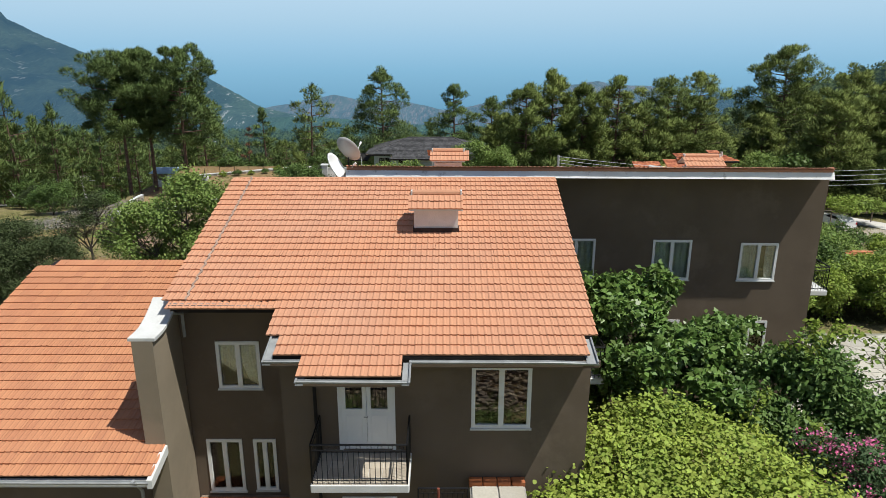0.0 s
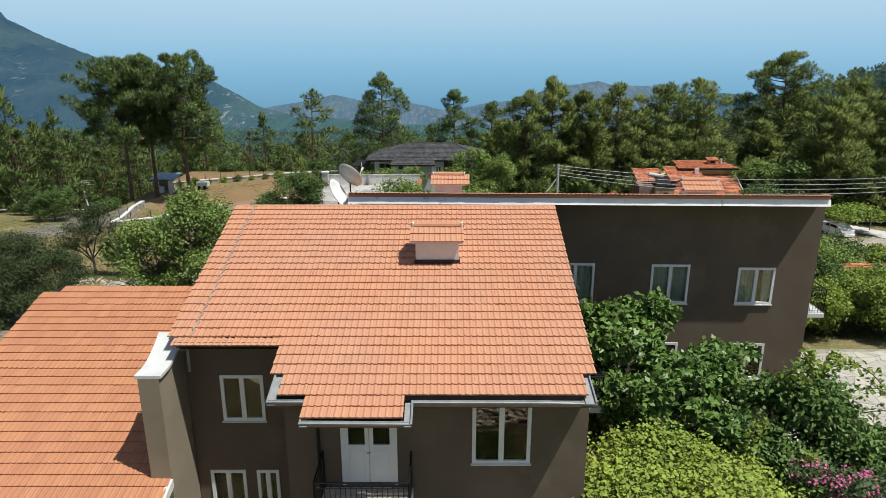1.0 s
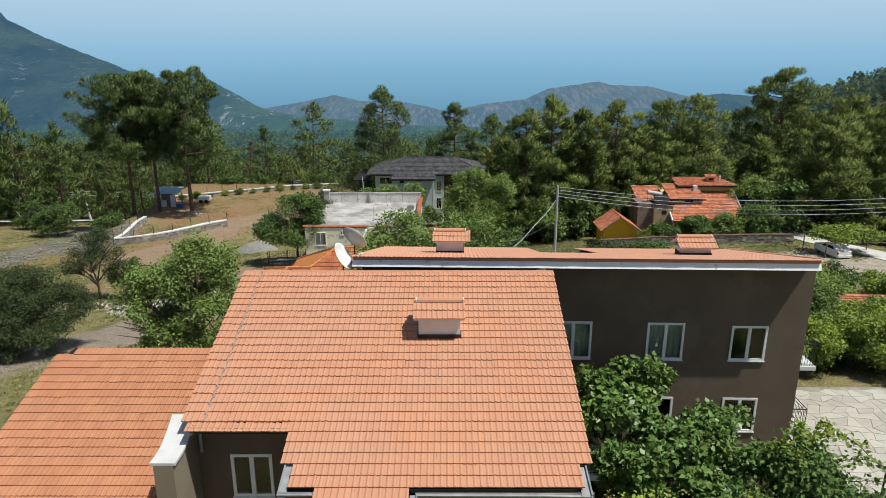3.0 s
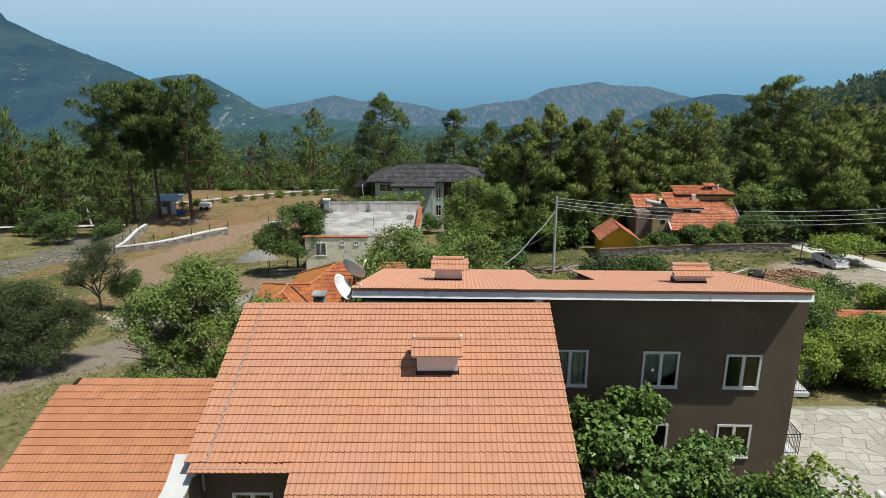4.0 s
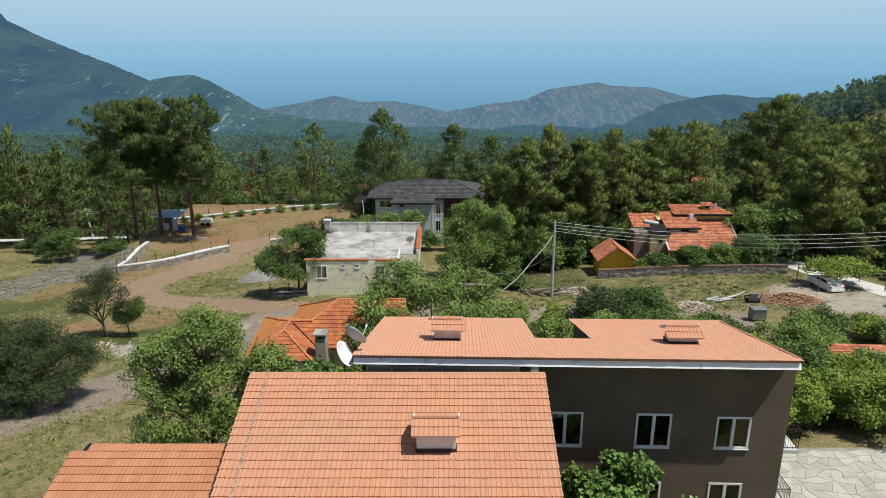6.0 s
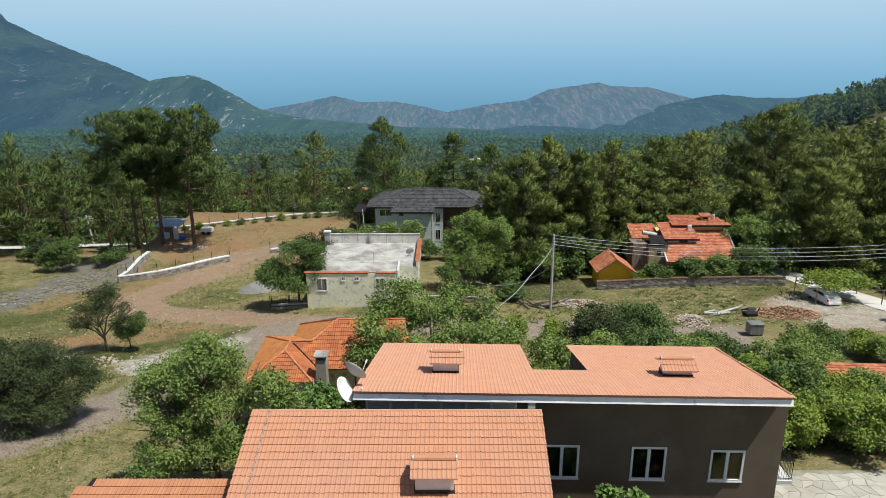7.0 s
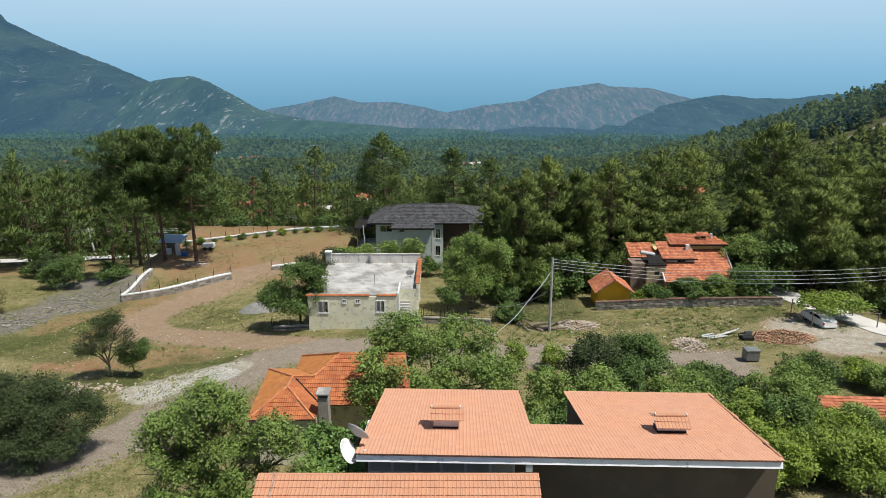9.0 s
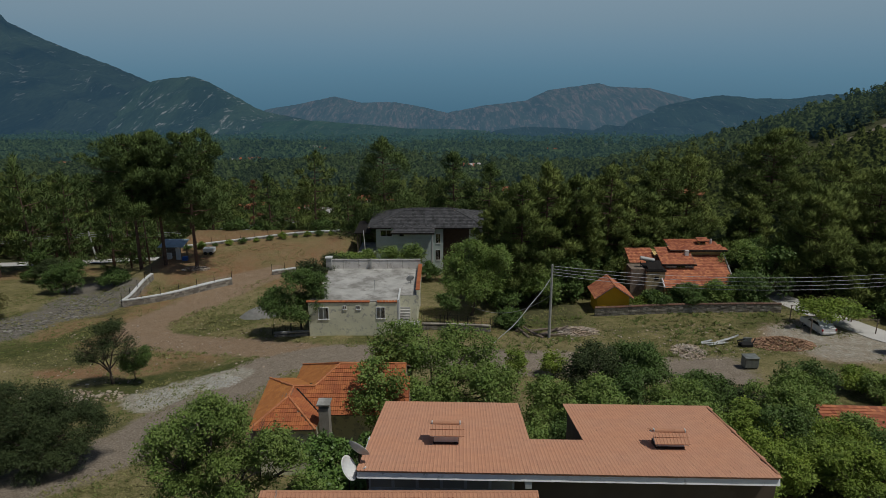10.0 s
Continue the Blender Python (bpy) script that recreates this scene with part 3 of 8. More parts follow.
    l.new(speck.outputs[0], b.inputs["Base Color"])
    # haze painted as blue emission that grows with the distance down the valley
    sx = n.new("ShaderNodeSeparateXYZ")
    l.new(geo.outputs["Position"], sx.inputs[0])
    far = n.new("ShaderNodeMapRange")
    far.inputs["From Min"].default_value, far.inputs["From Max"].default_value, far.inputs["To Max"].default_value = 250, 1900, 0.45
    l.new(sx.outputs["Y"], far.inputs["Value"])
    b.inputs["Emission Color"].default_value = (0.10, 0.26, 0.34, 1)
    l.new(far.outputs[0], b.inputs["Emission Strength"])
    bp = n.new("ShaderNodeBump")
    bp.inputs["Strength"].default_value, bp.inputs["Distance"].default_value = 0.8, 0.08
    l.new(fine, bp.inputs["Height"])
    l.new(bp.outputs[0], b.inputs["Normal"])
    return m


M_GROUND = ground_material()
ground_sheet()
EYE_MID = 18.0


def far_hill(name, dist, depth, knots, foot, mat, label, rough=1.0, seed=0, cols=150, rows=26, lump=60.0):
    """A far range: its crest runs through (bearing, rise) knots, tangents as seen from the house, and it falls towards the house to foot."""
    ks, kr = [k[0] for k in knots], [k[1] for k in knots]
    verts, faces = [], []
    for j in range(rows + 1):
        f = j / rows
        y = dist - depth * (1 - f) if f < 0.92 else dist - depth * 0.08 + (f - 0.92) * 8 * depth * 0.3
        for i in range(cols + 1):
            b = ks[0] + (ks[-1] - ks[0]) * i / cols
            top = EYE_MID + dist * float(np.interp(b, ks, kr))
            x = b * y
            g = min(f / 0.92, 1.0)
            h = foot + (top - foot) * (g ** 1.15) if f <= 0.92 else top - (f - 0.92) / 0.08 * (top - foot) * 0.35
            p = Vector((x / lump / 3, y / lump / 3, seed))
            env = 4 * g * (1 - g) + 0.06
            h += rough * env * (0.55 * lump * noise.noise(p) + 0.35 * lump * noise.noise(p * 2.3))
            h += rough * 0.055 * lump * (noise.noise(p * 9) + 0.7 * noise.noise(p * 23))
            verts.append((x, y, h))
    for j in range(rows):
        for i in range(cols):
            a = j * (cols + 1) + i
            faces.append((a, a + 1, a + cols + 2, a + cols + 1))
    return tagged(new(name, arrays(name, verts, faces, mat, smooth=True)), label, "hill", kind="structure")


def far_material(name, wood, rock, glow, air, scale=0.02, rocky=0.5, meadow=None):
    """Distant slopes: woods grained like tree tops, paler scrub and bare rock; the blue haze of the distance is painted
    in as emission.
    """
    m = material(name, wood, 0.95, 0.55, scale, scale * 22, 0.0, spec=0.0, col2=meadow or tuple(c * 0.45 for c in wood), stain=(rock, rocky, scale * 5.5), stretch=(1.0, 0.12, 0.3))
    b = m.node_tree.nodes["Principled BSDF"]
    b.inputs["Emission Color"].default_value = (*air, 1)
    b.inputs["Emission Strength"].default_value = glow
    n, l = m.node_tree.nodes, m.node_tree.links
    geo = n.new("ShaderNodeNewGeometry")
    tx = n.new("ShaderNodeTexNoise")
    tx.inputs["Scale"].default_value, tx.inputs["Detail"].default_value, tx.inputs["Roughness"].default_value = 0.035, 8, 0.78
    long = n.new("ShaderNodeVectorMath")
    long.operation = "MULTIPLY"
    long.inputs[1].default_value = (1.0, 0.12, 0.3)
    l.new(geo.outputs["Position"], long.inputs[0])
    l.new(long.outputs[0], tx.inputs["Vector"])
    bp = n.new("ShaderNodeBump")
    bp.inputs["Strength"].default_value, bp.inputs["Distance"].default_value = 1.0, 26.0
    l.new(tx.outputs["Fac"], bp.inputs["Height"])
    l.new(bp.outputs[0], b.inputs["Normal"])
    return m


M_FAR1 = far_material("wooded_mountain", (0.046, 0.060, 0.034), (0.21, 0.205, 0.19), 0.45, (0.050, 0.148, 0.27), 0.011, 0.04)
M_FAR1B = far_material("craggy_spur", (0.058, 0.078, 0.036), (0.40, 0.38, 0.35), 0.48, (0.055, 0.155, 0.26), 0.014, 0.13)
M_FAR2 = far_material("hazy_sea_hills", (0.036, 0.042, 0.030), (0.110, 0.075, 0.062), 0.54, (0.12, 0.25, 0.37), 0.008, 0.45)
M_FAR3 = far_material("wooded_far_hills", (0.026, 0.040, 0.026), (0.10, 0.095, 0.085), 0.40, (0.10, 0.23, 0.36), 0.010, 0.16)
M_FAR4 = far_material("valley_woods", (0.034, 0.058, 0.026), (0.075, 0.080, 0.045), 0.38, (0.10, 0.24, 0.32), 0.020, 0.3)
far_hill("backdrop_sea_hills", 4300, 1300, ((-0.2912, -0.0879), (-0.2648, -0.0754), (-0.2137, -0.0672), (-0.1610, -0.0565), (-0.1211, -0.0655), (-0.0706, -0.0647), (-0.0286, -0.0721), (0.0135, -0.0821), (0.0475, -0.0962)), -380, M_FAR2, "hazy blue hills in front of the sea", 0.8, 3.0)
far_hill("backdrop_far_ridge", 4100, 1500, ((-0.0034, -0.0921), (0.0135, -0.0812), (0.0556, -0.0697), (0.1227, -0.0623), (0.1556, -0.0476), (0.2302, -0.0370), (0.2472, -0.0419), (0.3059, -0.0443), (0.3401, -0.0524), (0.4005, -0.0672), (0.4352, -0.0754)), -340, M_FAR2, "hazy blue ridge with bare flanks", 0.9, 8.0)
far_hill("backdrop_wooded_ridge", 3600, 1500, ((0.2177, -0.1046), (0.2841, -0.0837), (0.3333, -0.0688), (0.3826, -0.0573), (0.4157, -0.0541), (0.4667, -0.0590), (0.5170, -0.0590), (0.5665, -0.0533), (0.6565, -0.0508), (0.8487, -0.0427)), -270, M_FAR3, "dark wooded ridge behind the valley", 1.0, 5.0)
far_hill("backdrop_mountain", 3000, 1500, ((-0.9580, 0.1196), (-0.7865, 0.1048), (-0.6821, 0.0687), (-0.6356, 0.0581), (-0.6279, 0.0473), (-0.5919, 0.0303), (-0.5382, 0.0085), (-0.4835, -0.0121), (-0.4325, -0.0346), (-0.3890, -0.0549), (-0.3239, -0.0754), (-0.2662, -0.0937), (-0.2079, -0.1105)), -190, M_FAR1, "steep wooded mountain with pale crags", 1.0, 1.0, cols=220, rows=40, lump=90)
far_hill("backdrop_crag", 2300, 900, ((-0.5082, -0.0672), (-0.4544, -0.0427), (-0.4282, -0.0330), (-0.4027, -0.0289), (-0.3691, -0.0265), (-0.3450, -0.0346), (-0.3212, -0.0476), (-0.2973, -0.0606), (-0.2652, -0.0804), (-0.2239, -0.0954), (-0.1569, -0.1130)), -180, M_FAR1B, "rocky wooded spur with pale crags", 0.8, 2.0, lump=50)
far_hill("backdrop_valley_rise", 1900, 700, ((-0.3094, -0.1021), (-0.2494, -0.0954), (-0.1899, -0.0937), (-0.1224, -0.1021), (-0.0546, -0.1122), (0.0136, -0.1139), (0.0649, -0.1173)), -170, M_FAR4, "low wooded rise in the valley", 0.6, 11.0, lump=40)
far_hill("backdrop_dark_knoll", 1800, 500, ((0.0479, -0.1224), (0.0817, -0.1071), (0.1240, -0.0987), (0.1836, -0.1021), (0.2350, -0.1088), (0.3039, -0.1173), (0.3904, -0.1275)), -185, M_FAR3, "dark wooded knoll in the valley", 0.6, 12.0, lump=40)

# ---------------------------------------------------------------- the brown house in front
KM = 0.243                       # pitch of the main roof
RIDGE_Y, RIDGE_Z = 21.25, 8.72


def main_z(x, y):
    return RIDGE_Z - KM * (RIDGE_Y - y)


house = thing("house", (-1.5, 17, 0), "brown rendered two-storey house with orange tiled roof", "house")

bm = bmesh.new()
wall_x(bm, -3.62, 3.28, 13.2, 13.5, -1, 6.52, [(0.64, 1.98, 4.44, 5.99), (-2.37, -1.08, 3.87, 6.05), (-2.37, -1.08, 0.3, 2.6)])
part("wall", bm, M_BROWN, house)
bm = bmesh.new()
wall_x(bm, -6.5, -3.62, 15.0, 15.3, -1, 6.9, [(-5.67, -4.58, 4.47, 5.77), (-6.17, -5.24, 1.43, 3.0), (-4.95, -4.36, 1.45, 3.0)])
part("wall", bm, M_BROWN, house)
bm = bmesh.new()
box(bm, -3.62, -3.32, 13.503, 15.6, -1, 6.60)
part("wall", bm, M_BROWN, house)
for x0, x1 in ((2.98, 3.275), (-6.7, -6.41)):
    bm = bmesh.new()
    y0 = 13.503 if x0 > 0 else 15.303
    prof = [(y0, -1), (21.0, -1), (21.0, main_z(0, 21.0) - 0.14), (y0, main_z(0, y0) - 0.14)]
    a = [bm.verts.new((x0, y, z)) for y, z in prof]
    b = [bm.verts.new((x1, y, z)) for y, z in prof]
    bm.faces.new(a)
    bm.faces.new(b[::-1])
    for i in range(4):
        bm.faces.new((a[i], b[i], b[(i + 1) % 4], a[(i + 1) % 4]))
    part("wall", bm, M_BROWN, house)
part("wall", boxed(-6.7, 3.275, 21.003, 21.2, -1, 8.45), M_BROWN, house)
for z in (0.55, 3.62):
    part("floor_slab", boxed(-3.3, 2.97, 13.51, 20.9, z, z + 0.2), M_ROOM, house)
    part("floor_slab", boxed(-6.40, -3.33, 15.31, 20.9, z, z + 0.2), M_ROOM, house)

window_x(house, 0.64, 1.98, 4.44, 5.99, 13.2, 0, label="white double window reflecting the hillside")
window_x(house, -5.67, -4.58, 4.47, 5.77, 15.0, 1, label="white double window with parted net curtains")
window_x(house, -6.17, -5.24, 1.43, 3.0, 15.0, 2)
window_x(house, -4.95, -4.36, 1.45, 3.0, 15.0, 2)

# balcony door with glazed and panelled leaves
door = part("door", boxed(-2.37, -1.08, 13.17, 13.27, 5.97, 6.05), M_PVC, house, "white half-glazed double balcony door")
bm = bmesh.new()
wall_x(bm, -2.37, -1.08, 13.172, 13.268, 3.87, 5.968, [(-2.29, -1.16, 3.87, 5.90)])
part("frame", bm, M_PVC, door)
for x0, x1 in ((-2.29, -1.73), (-1.72, -1.16)):
    bm = bmesh.new()
    wall_x(bm, x0, x1, 13.19, 13.25, 3.9, 5.898, [(x0 + 0.09, x1 - 0.09, 4.92, 5.82)])
    leaf = part("door_leaf", bm, M_PVC, door)
    part("panel", boxed(x0 + 0.10, x1 - 0.10, 13.178, 13.189, 4.02, 4.78, bevel=0.006), M_PVC, leaf)
    p = part("pane", boxed(x0 + 0.09, x1 - 0.09, 13.215, 13.222, 4.92, 5.82), M_GLASS, door)
    p.visible_shadow = False
    bm = bmesh.new()
    for k in range(5):
        x = x0 + 0.13 + k * (x1 - x0 - 0.26) / 4
        tube(bm, [(x, 13.26, 4.93), (x, 13.26, 5.87)], 0.007, 4)
    part("window_bar", bm, M_IRON, door, "thin iron bars behind the glass")
bm = bmesh.new()
tube(bm, [(-1.70, 13.17, 4.75), (-1.70, 13.13, 4.75), (-1.78, 13.13, 4.75)], 0.012, 5)
part("handle", bm, M_ZINC, door)
window_x(house, -2.37, -1.08, 0.3, 2.6, 13.2, 0, label="white glazed door below the balcony")

balcony = part("balcony", boxed(-2.83, -0.72, 11.98, 13.197, 3.60, 3.80, bevel=0.02), M_WHITE, house, "white balcony slab with iron railing")
bm = bmesh.new()
for i in range(7):
    for j in range(4):
        box(bm, -2.80 + i * 0.295, -2.80 + i * 0.295 + 0.285, 12.0 + j * 0.29, 12.0 + j * 0.29 + 0.28, 3.80, 3.81)
part("balcony_tiles", bm, material("beige_balcony_tile", (0.46, 0.40, 0.32), 0.5, 0.08, 3, 20, 0.05, island=0.12), balcony, "beige floor tiles")
railing(balcony, [(-2.79, 13.18), (-2.79, 12.02), (-0.76, 12.02), (-0.76, 13.18)], 3.81, 0.95)

side_balcony = part("balcony", boxed(3.28, 4.6, 16.9, 19.0, 3.55, 3.75, bevel=0.02), M_WHITE, house, "small white side balcony")
railing(side_balcony, [(3.3, 16.94), (4.56, 16.94), (4.56, 18.96)], 3.75, 0.95)

# wing wall with a white curved coping
bm = bmesh.new()
N = 14
prof = []
for i in range(N + 1):
    f = i / N
    y = 13.48 + 1.50 * f
    z = 6.45 + (0.0 if f < 0.28 else 0.42 * ((f - 0.28) / 0.72) ** 1.6)
    prof.append((y, z))
a = [bm.verts.new((-6.98, y, z)) for y, z in prof] + [bm.verts.new((-6.98, 14.98, -1)), bm.verts.new((-6.98, 13.48, -1))]
b = [bm.verts.new((-6.5, y, z)) for y, z in prof] + [bm.verts.new((-6.5, 14.98, -1)), bm.verts.new((-6.5, 13.48, -1))]
bm.faces.new(a)
bm.faces.new(b[::-1])
for i in range(len(a)):
    j = (i + 1) % len(a)
    bm.faces.new((a[i], b[i], b[j], a[j]))
wing = part("wing_wall", bm, material("taupe_rendered_wall", (0.27, 0.225, 0.165), 0.9, 0.08, 0.7, 50, 0.25, stain=((0.22, 0.185, 0.135), 0.3, 0.6)), house, "taupe wing wall with white curved coping")
bm = bmesh.new()
a = [bm.verts.new((-7.05, y, z + 0.003)) for y, z in prof]
b = [bm.verts.new((-6.44, y, z + 0.003)) for y, z in prof]
c = [bm.verts.new((-7.05, y, z + 0.075)) for y, z in prof]
d = [bm.verts.new((-6.44, y, z + 0.075)) for y, z in prof]
for i in range(N):
    bm.faces.new((c[i], d[i], d[i + 1], c[i + 1]))
    bm.faces.new((a[i], a[i + 1], b[i + 1], b[i]))
    bm.faces.new((a[i], c[i], c[i + 1], a[i + 1]))
    bm.faces.new((b[i], b[i + 1], d[i + 1], d[i]))
bm.faces.new((a[0], b[0], d[0], c[0]))
bm.faces.new((a[-1], c[-1], d[-1], b[-1]))
part("coping", bm, M_COPING, wing, "white curved coping")

# tiled canopy under the ground-floor windows, and the slab beside the balcony
canopy = part("canopy", boxed(-6.45, -3.66, 14.0, 14.997, 0.78, 0.86), M_WOOD, house, "small red tiled canopy")
CANOPY = [(-6.45, 13.9, 0.98), (-3.68, 13.9, 0.98), (-3.68, 14.98, 1.30), (-6.45, 14.98, 1.30)]
porch = part("porch_slab", boxed(0.62, 1.9, 11.6, 13.15, 2.80, 3.02, bevel=0.02), M_CONCRETE, house, "pale concrete porch slab")
part("slab", boxed(0.66, 1.24, 11.65, 12.95, 3.024, 3.07, bevel=0.01), M_FLAG, porch)
part("slab", boxed(1.28, 1.86, 11.65, 12.95, 3.024, 3.07, bevel=0.01), M_FLAG, porch)
for i in range(4):
    part("edge_tile", boxed(0.60 + 0.33 * i, 0.91 + 0.33 * i, 12.96, 13.19, 3.024, 3.16, bevel=0.02), M_TILE_RED, porch)
for x in (0.7, 1.75):
    part("pillar", boxed(x, x + 0.15, 11.7, 11.85, -1, 2.796), M_CONCRETE, porch)
railing(house, [(-0.55, 12.5), (0.55, 12.5)], 2.3, 1.05)
part("post", tubed([(-0.1, 12.35, -1), (-0.1, 12.35, 3.45)], 0.035, 6), material("rust_red_pipe", (0.25, 0.07, 0.045), 0.6, 0.15), house, "rust-red pipe")

# main roof: plate, tiles, ridge, gutters
roof = part("roof", bmesh.new(), M_WOOD, house, "orange concrete tile roof with grey gutters")
bm = bmesh.new()
outline = [(-6.60, RIDGE_Y), (-6.36, 14.32), (-3.83, 14.32), (-3.83, 13.25), (-3.55, 13.25), (-3.55, 12.5), (-2.74, 12.5), (-2.74, 11.9), (-0.86, 11.9), (-0.86, 12.45), (2.92, 12.45), (2.92, 13.1), (3.24, 13.1), (3.62, RIDGE_Y)]
prism(bm, outline, lambda x, y: main_z(x, y) - 0.012, 0.10)
part("roof_deck", bm, M_DARK, roof)
cs = math.sqrt(1 + KM * KM)
mtx = slope_frame(0, 11.81, main_z(0, 11.81), KM)
cells = []
rows_n = int((RIDGE_Y - 11.81) * cs / TILE_L) + 1
for r in range(rows_n):
    y = 11.81 + r * TILE_L / cs
    for c in range(-24, 14):
        x = c * TILE_W + 0.06
        mid = x + TILE_W / 2
        f = (y - 13.06) / (RIDGE_Y - 13.06)
        lo, hi = -6.46 - 0.25 * f, 3.28 + 0.40 * f
        if y < 14.2:
            lo = -3.85
        if y < 13.1:
            lo, hi = -3.58, 2.96
        if y < 12.3:
            lo, hi = -2.80, -0.80
        grow = 1 + 0.065 * max(f, 0)
        if lo < -1.5 + (mid + 1.5) * grow < hi:
            cells.append((-1.5 + (x + 1.5) * grow, r * TILE_L, grow))
tiled_plane(roof, None, mtx, cells, near=lambda c: c[1] < 4.2 and c[0] > -3.9)
tiled_plane(roof, None, slope_frame(0, 14.10, main_z(0, 14.10) - 0.022, KM), [(-6.42 + i * TILE_W, 0.0) for i in range(9)], near=lambda c: True)
bm = bmesh.new()
for i in range(30):
    x = -6.6 + i * 0.342
    tube(bm, [(x, RIDGE_Y - 0.02, RIDGE_Z - 0.035), (x + 0.35, RIDGE_Y - 0.02, RIDGE_Z - 0.03)], [0.085, 0.075], 10)
part("ridge_tile", bm, M_TILE_J, roof, "half-round orange ridge tiles")
bm = bmesh.new()
for i in range(60):
    f = i / 60
    y = 14.4 + (RIDGE_Y - 14.4) * f
    x = -6.05 - 0.2 * f + 0.02 * math.sin(i * 2.1)
    prism(bm, [(x, y), (x + 0.045, y), (x + 0.045, y + 0.12), (x, y + 0.12)], lambda a, b: main_z(a, b) + 0.062, 0.04)
part("mortar_seam", bm, material("grey_mortar", (0.42, 0.31, 0.25), 0.95, 0.2, 4, 30, 0.4), roof, "grey mortar seam along the verge")


def gutter(pts, parent, r=0.058):
    bm = bmesh.new()
    half_pipe(bm, pts, r)
    return part("gutter", bm, M_ZINC, parent, "grey half-round gutter")


def gz(y):
    return main_z(0, y) - 0.025


gutter([(-3.9, 14.25, gz(14.3) + 0.02), (-6.36, 14.25, gz(14.3) + 0.04)], roof)
gutter([(-2.95, 12.33, gz(12.4)), (-3.72, 12.33, gz(12.4))], roof)
gutter([(-0.70, 11.74, gz(11.8) - 0.02), (-2.95, 11.74, gz(11.8))], roof)
gutter([(3.22, 12.33, gz(12.4) - 0.05), (2.2, 12.31, gz(12.4) - 0.01), (-0.70, 12.31, gz(12.4))], roof)
flash = [[(-3.73, 12.28), (-3.56, 12.28), (-3.56, 13.2), (-3.73, 13.2)], [(-2.93, 11.68), (-2.78, 11.68), (-2.78, 12.34), (-2.93, 12.34)], [(-0.82, 11.68), (-0.67, 11.68), (-0.67, 12.34), (-0.82, 12.34)], [(2.98, 12.3), (3.20, 12.3), (3.20, 13.1), (2.98, 13.1)]]
for i, poly in enumerate(flash):
    bm = bmesh.new()
    prism(bm, poly, lambda x, y: main_z(x, y) - 0.06, 0.02)
    edge = (0, 3) if i < 2 else (1, 2)
    pa, pb = poly[edge[0]], poly[edge[1]]
    tube(bm, [(pa[0], pa[1], main_z(*pa) - 0.02), (pb[0], pb[1], main_z(*pb) - 0.02)], 0.022, 5)
    part("flashing", bm, M_ZINC, roof, "grey sheet metal flashing")
for x0, x1, y in ((-3.62, -2.95, 12.42), (-0.65, 3.28, 12.42), (-2.9, -0.72, 11.83), (-6.36, -3.9, 14.3)):
    part("fascia", boxed(x0, x1, y, y + 0.05, main_z(0, y) - 0.22, main_z(0, y) - 0.09), M_BROWN if y != 14.3 else M_DARK, roof)
part("soffit", boxed(-3.6, 3.27, 12.475, 13.197, 6.30, 6.36), M_BROWN, roof)
part("soffit", boxed(-2.85, -0.75, 11.885, 12.472, 6.20, 6.25), M_BROWN, roof)
part("soffit", boxed(-6.4, -3.63, 14.355, 14.997, 6.80, 6.86), M_BROWN, roof)
bm = bmesh.new()
tube(bm, [(-2.9, 11.8, 6.32), (-2.88, 12.3, 6.1), (-2.86, 13.1, 5.9), (-2.86, 13.1, 1.0)], 0.04, 8)
part("downpipe", bm, M_DARK, roof, "dark downpipe")
bm = bmesh.new()
tube(bm, [(-6.3, 14.2, 6.85), (-6.3, 14.75, 6.6), (-6.3, 14.75, 6.0)], 0.04, 8)
part("downpipe", bm, M_ZINC, roof)


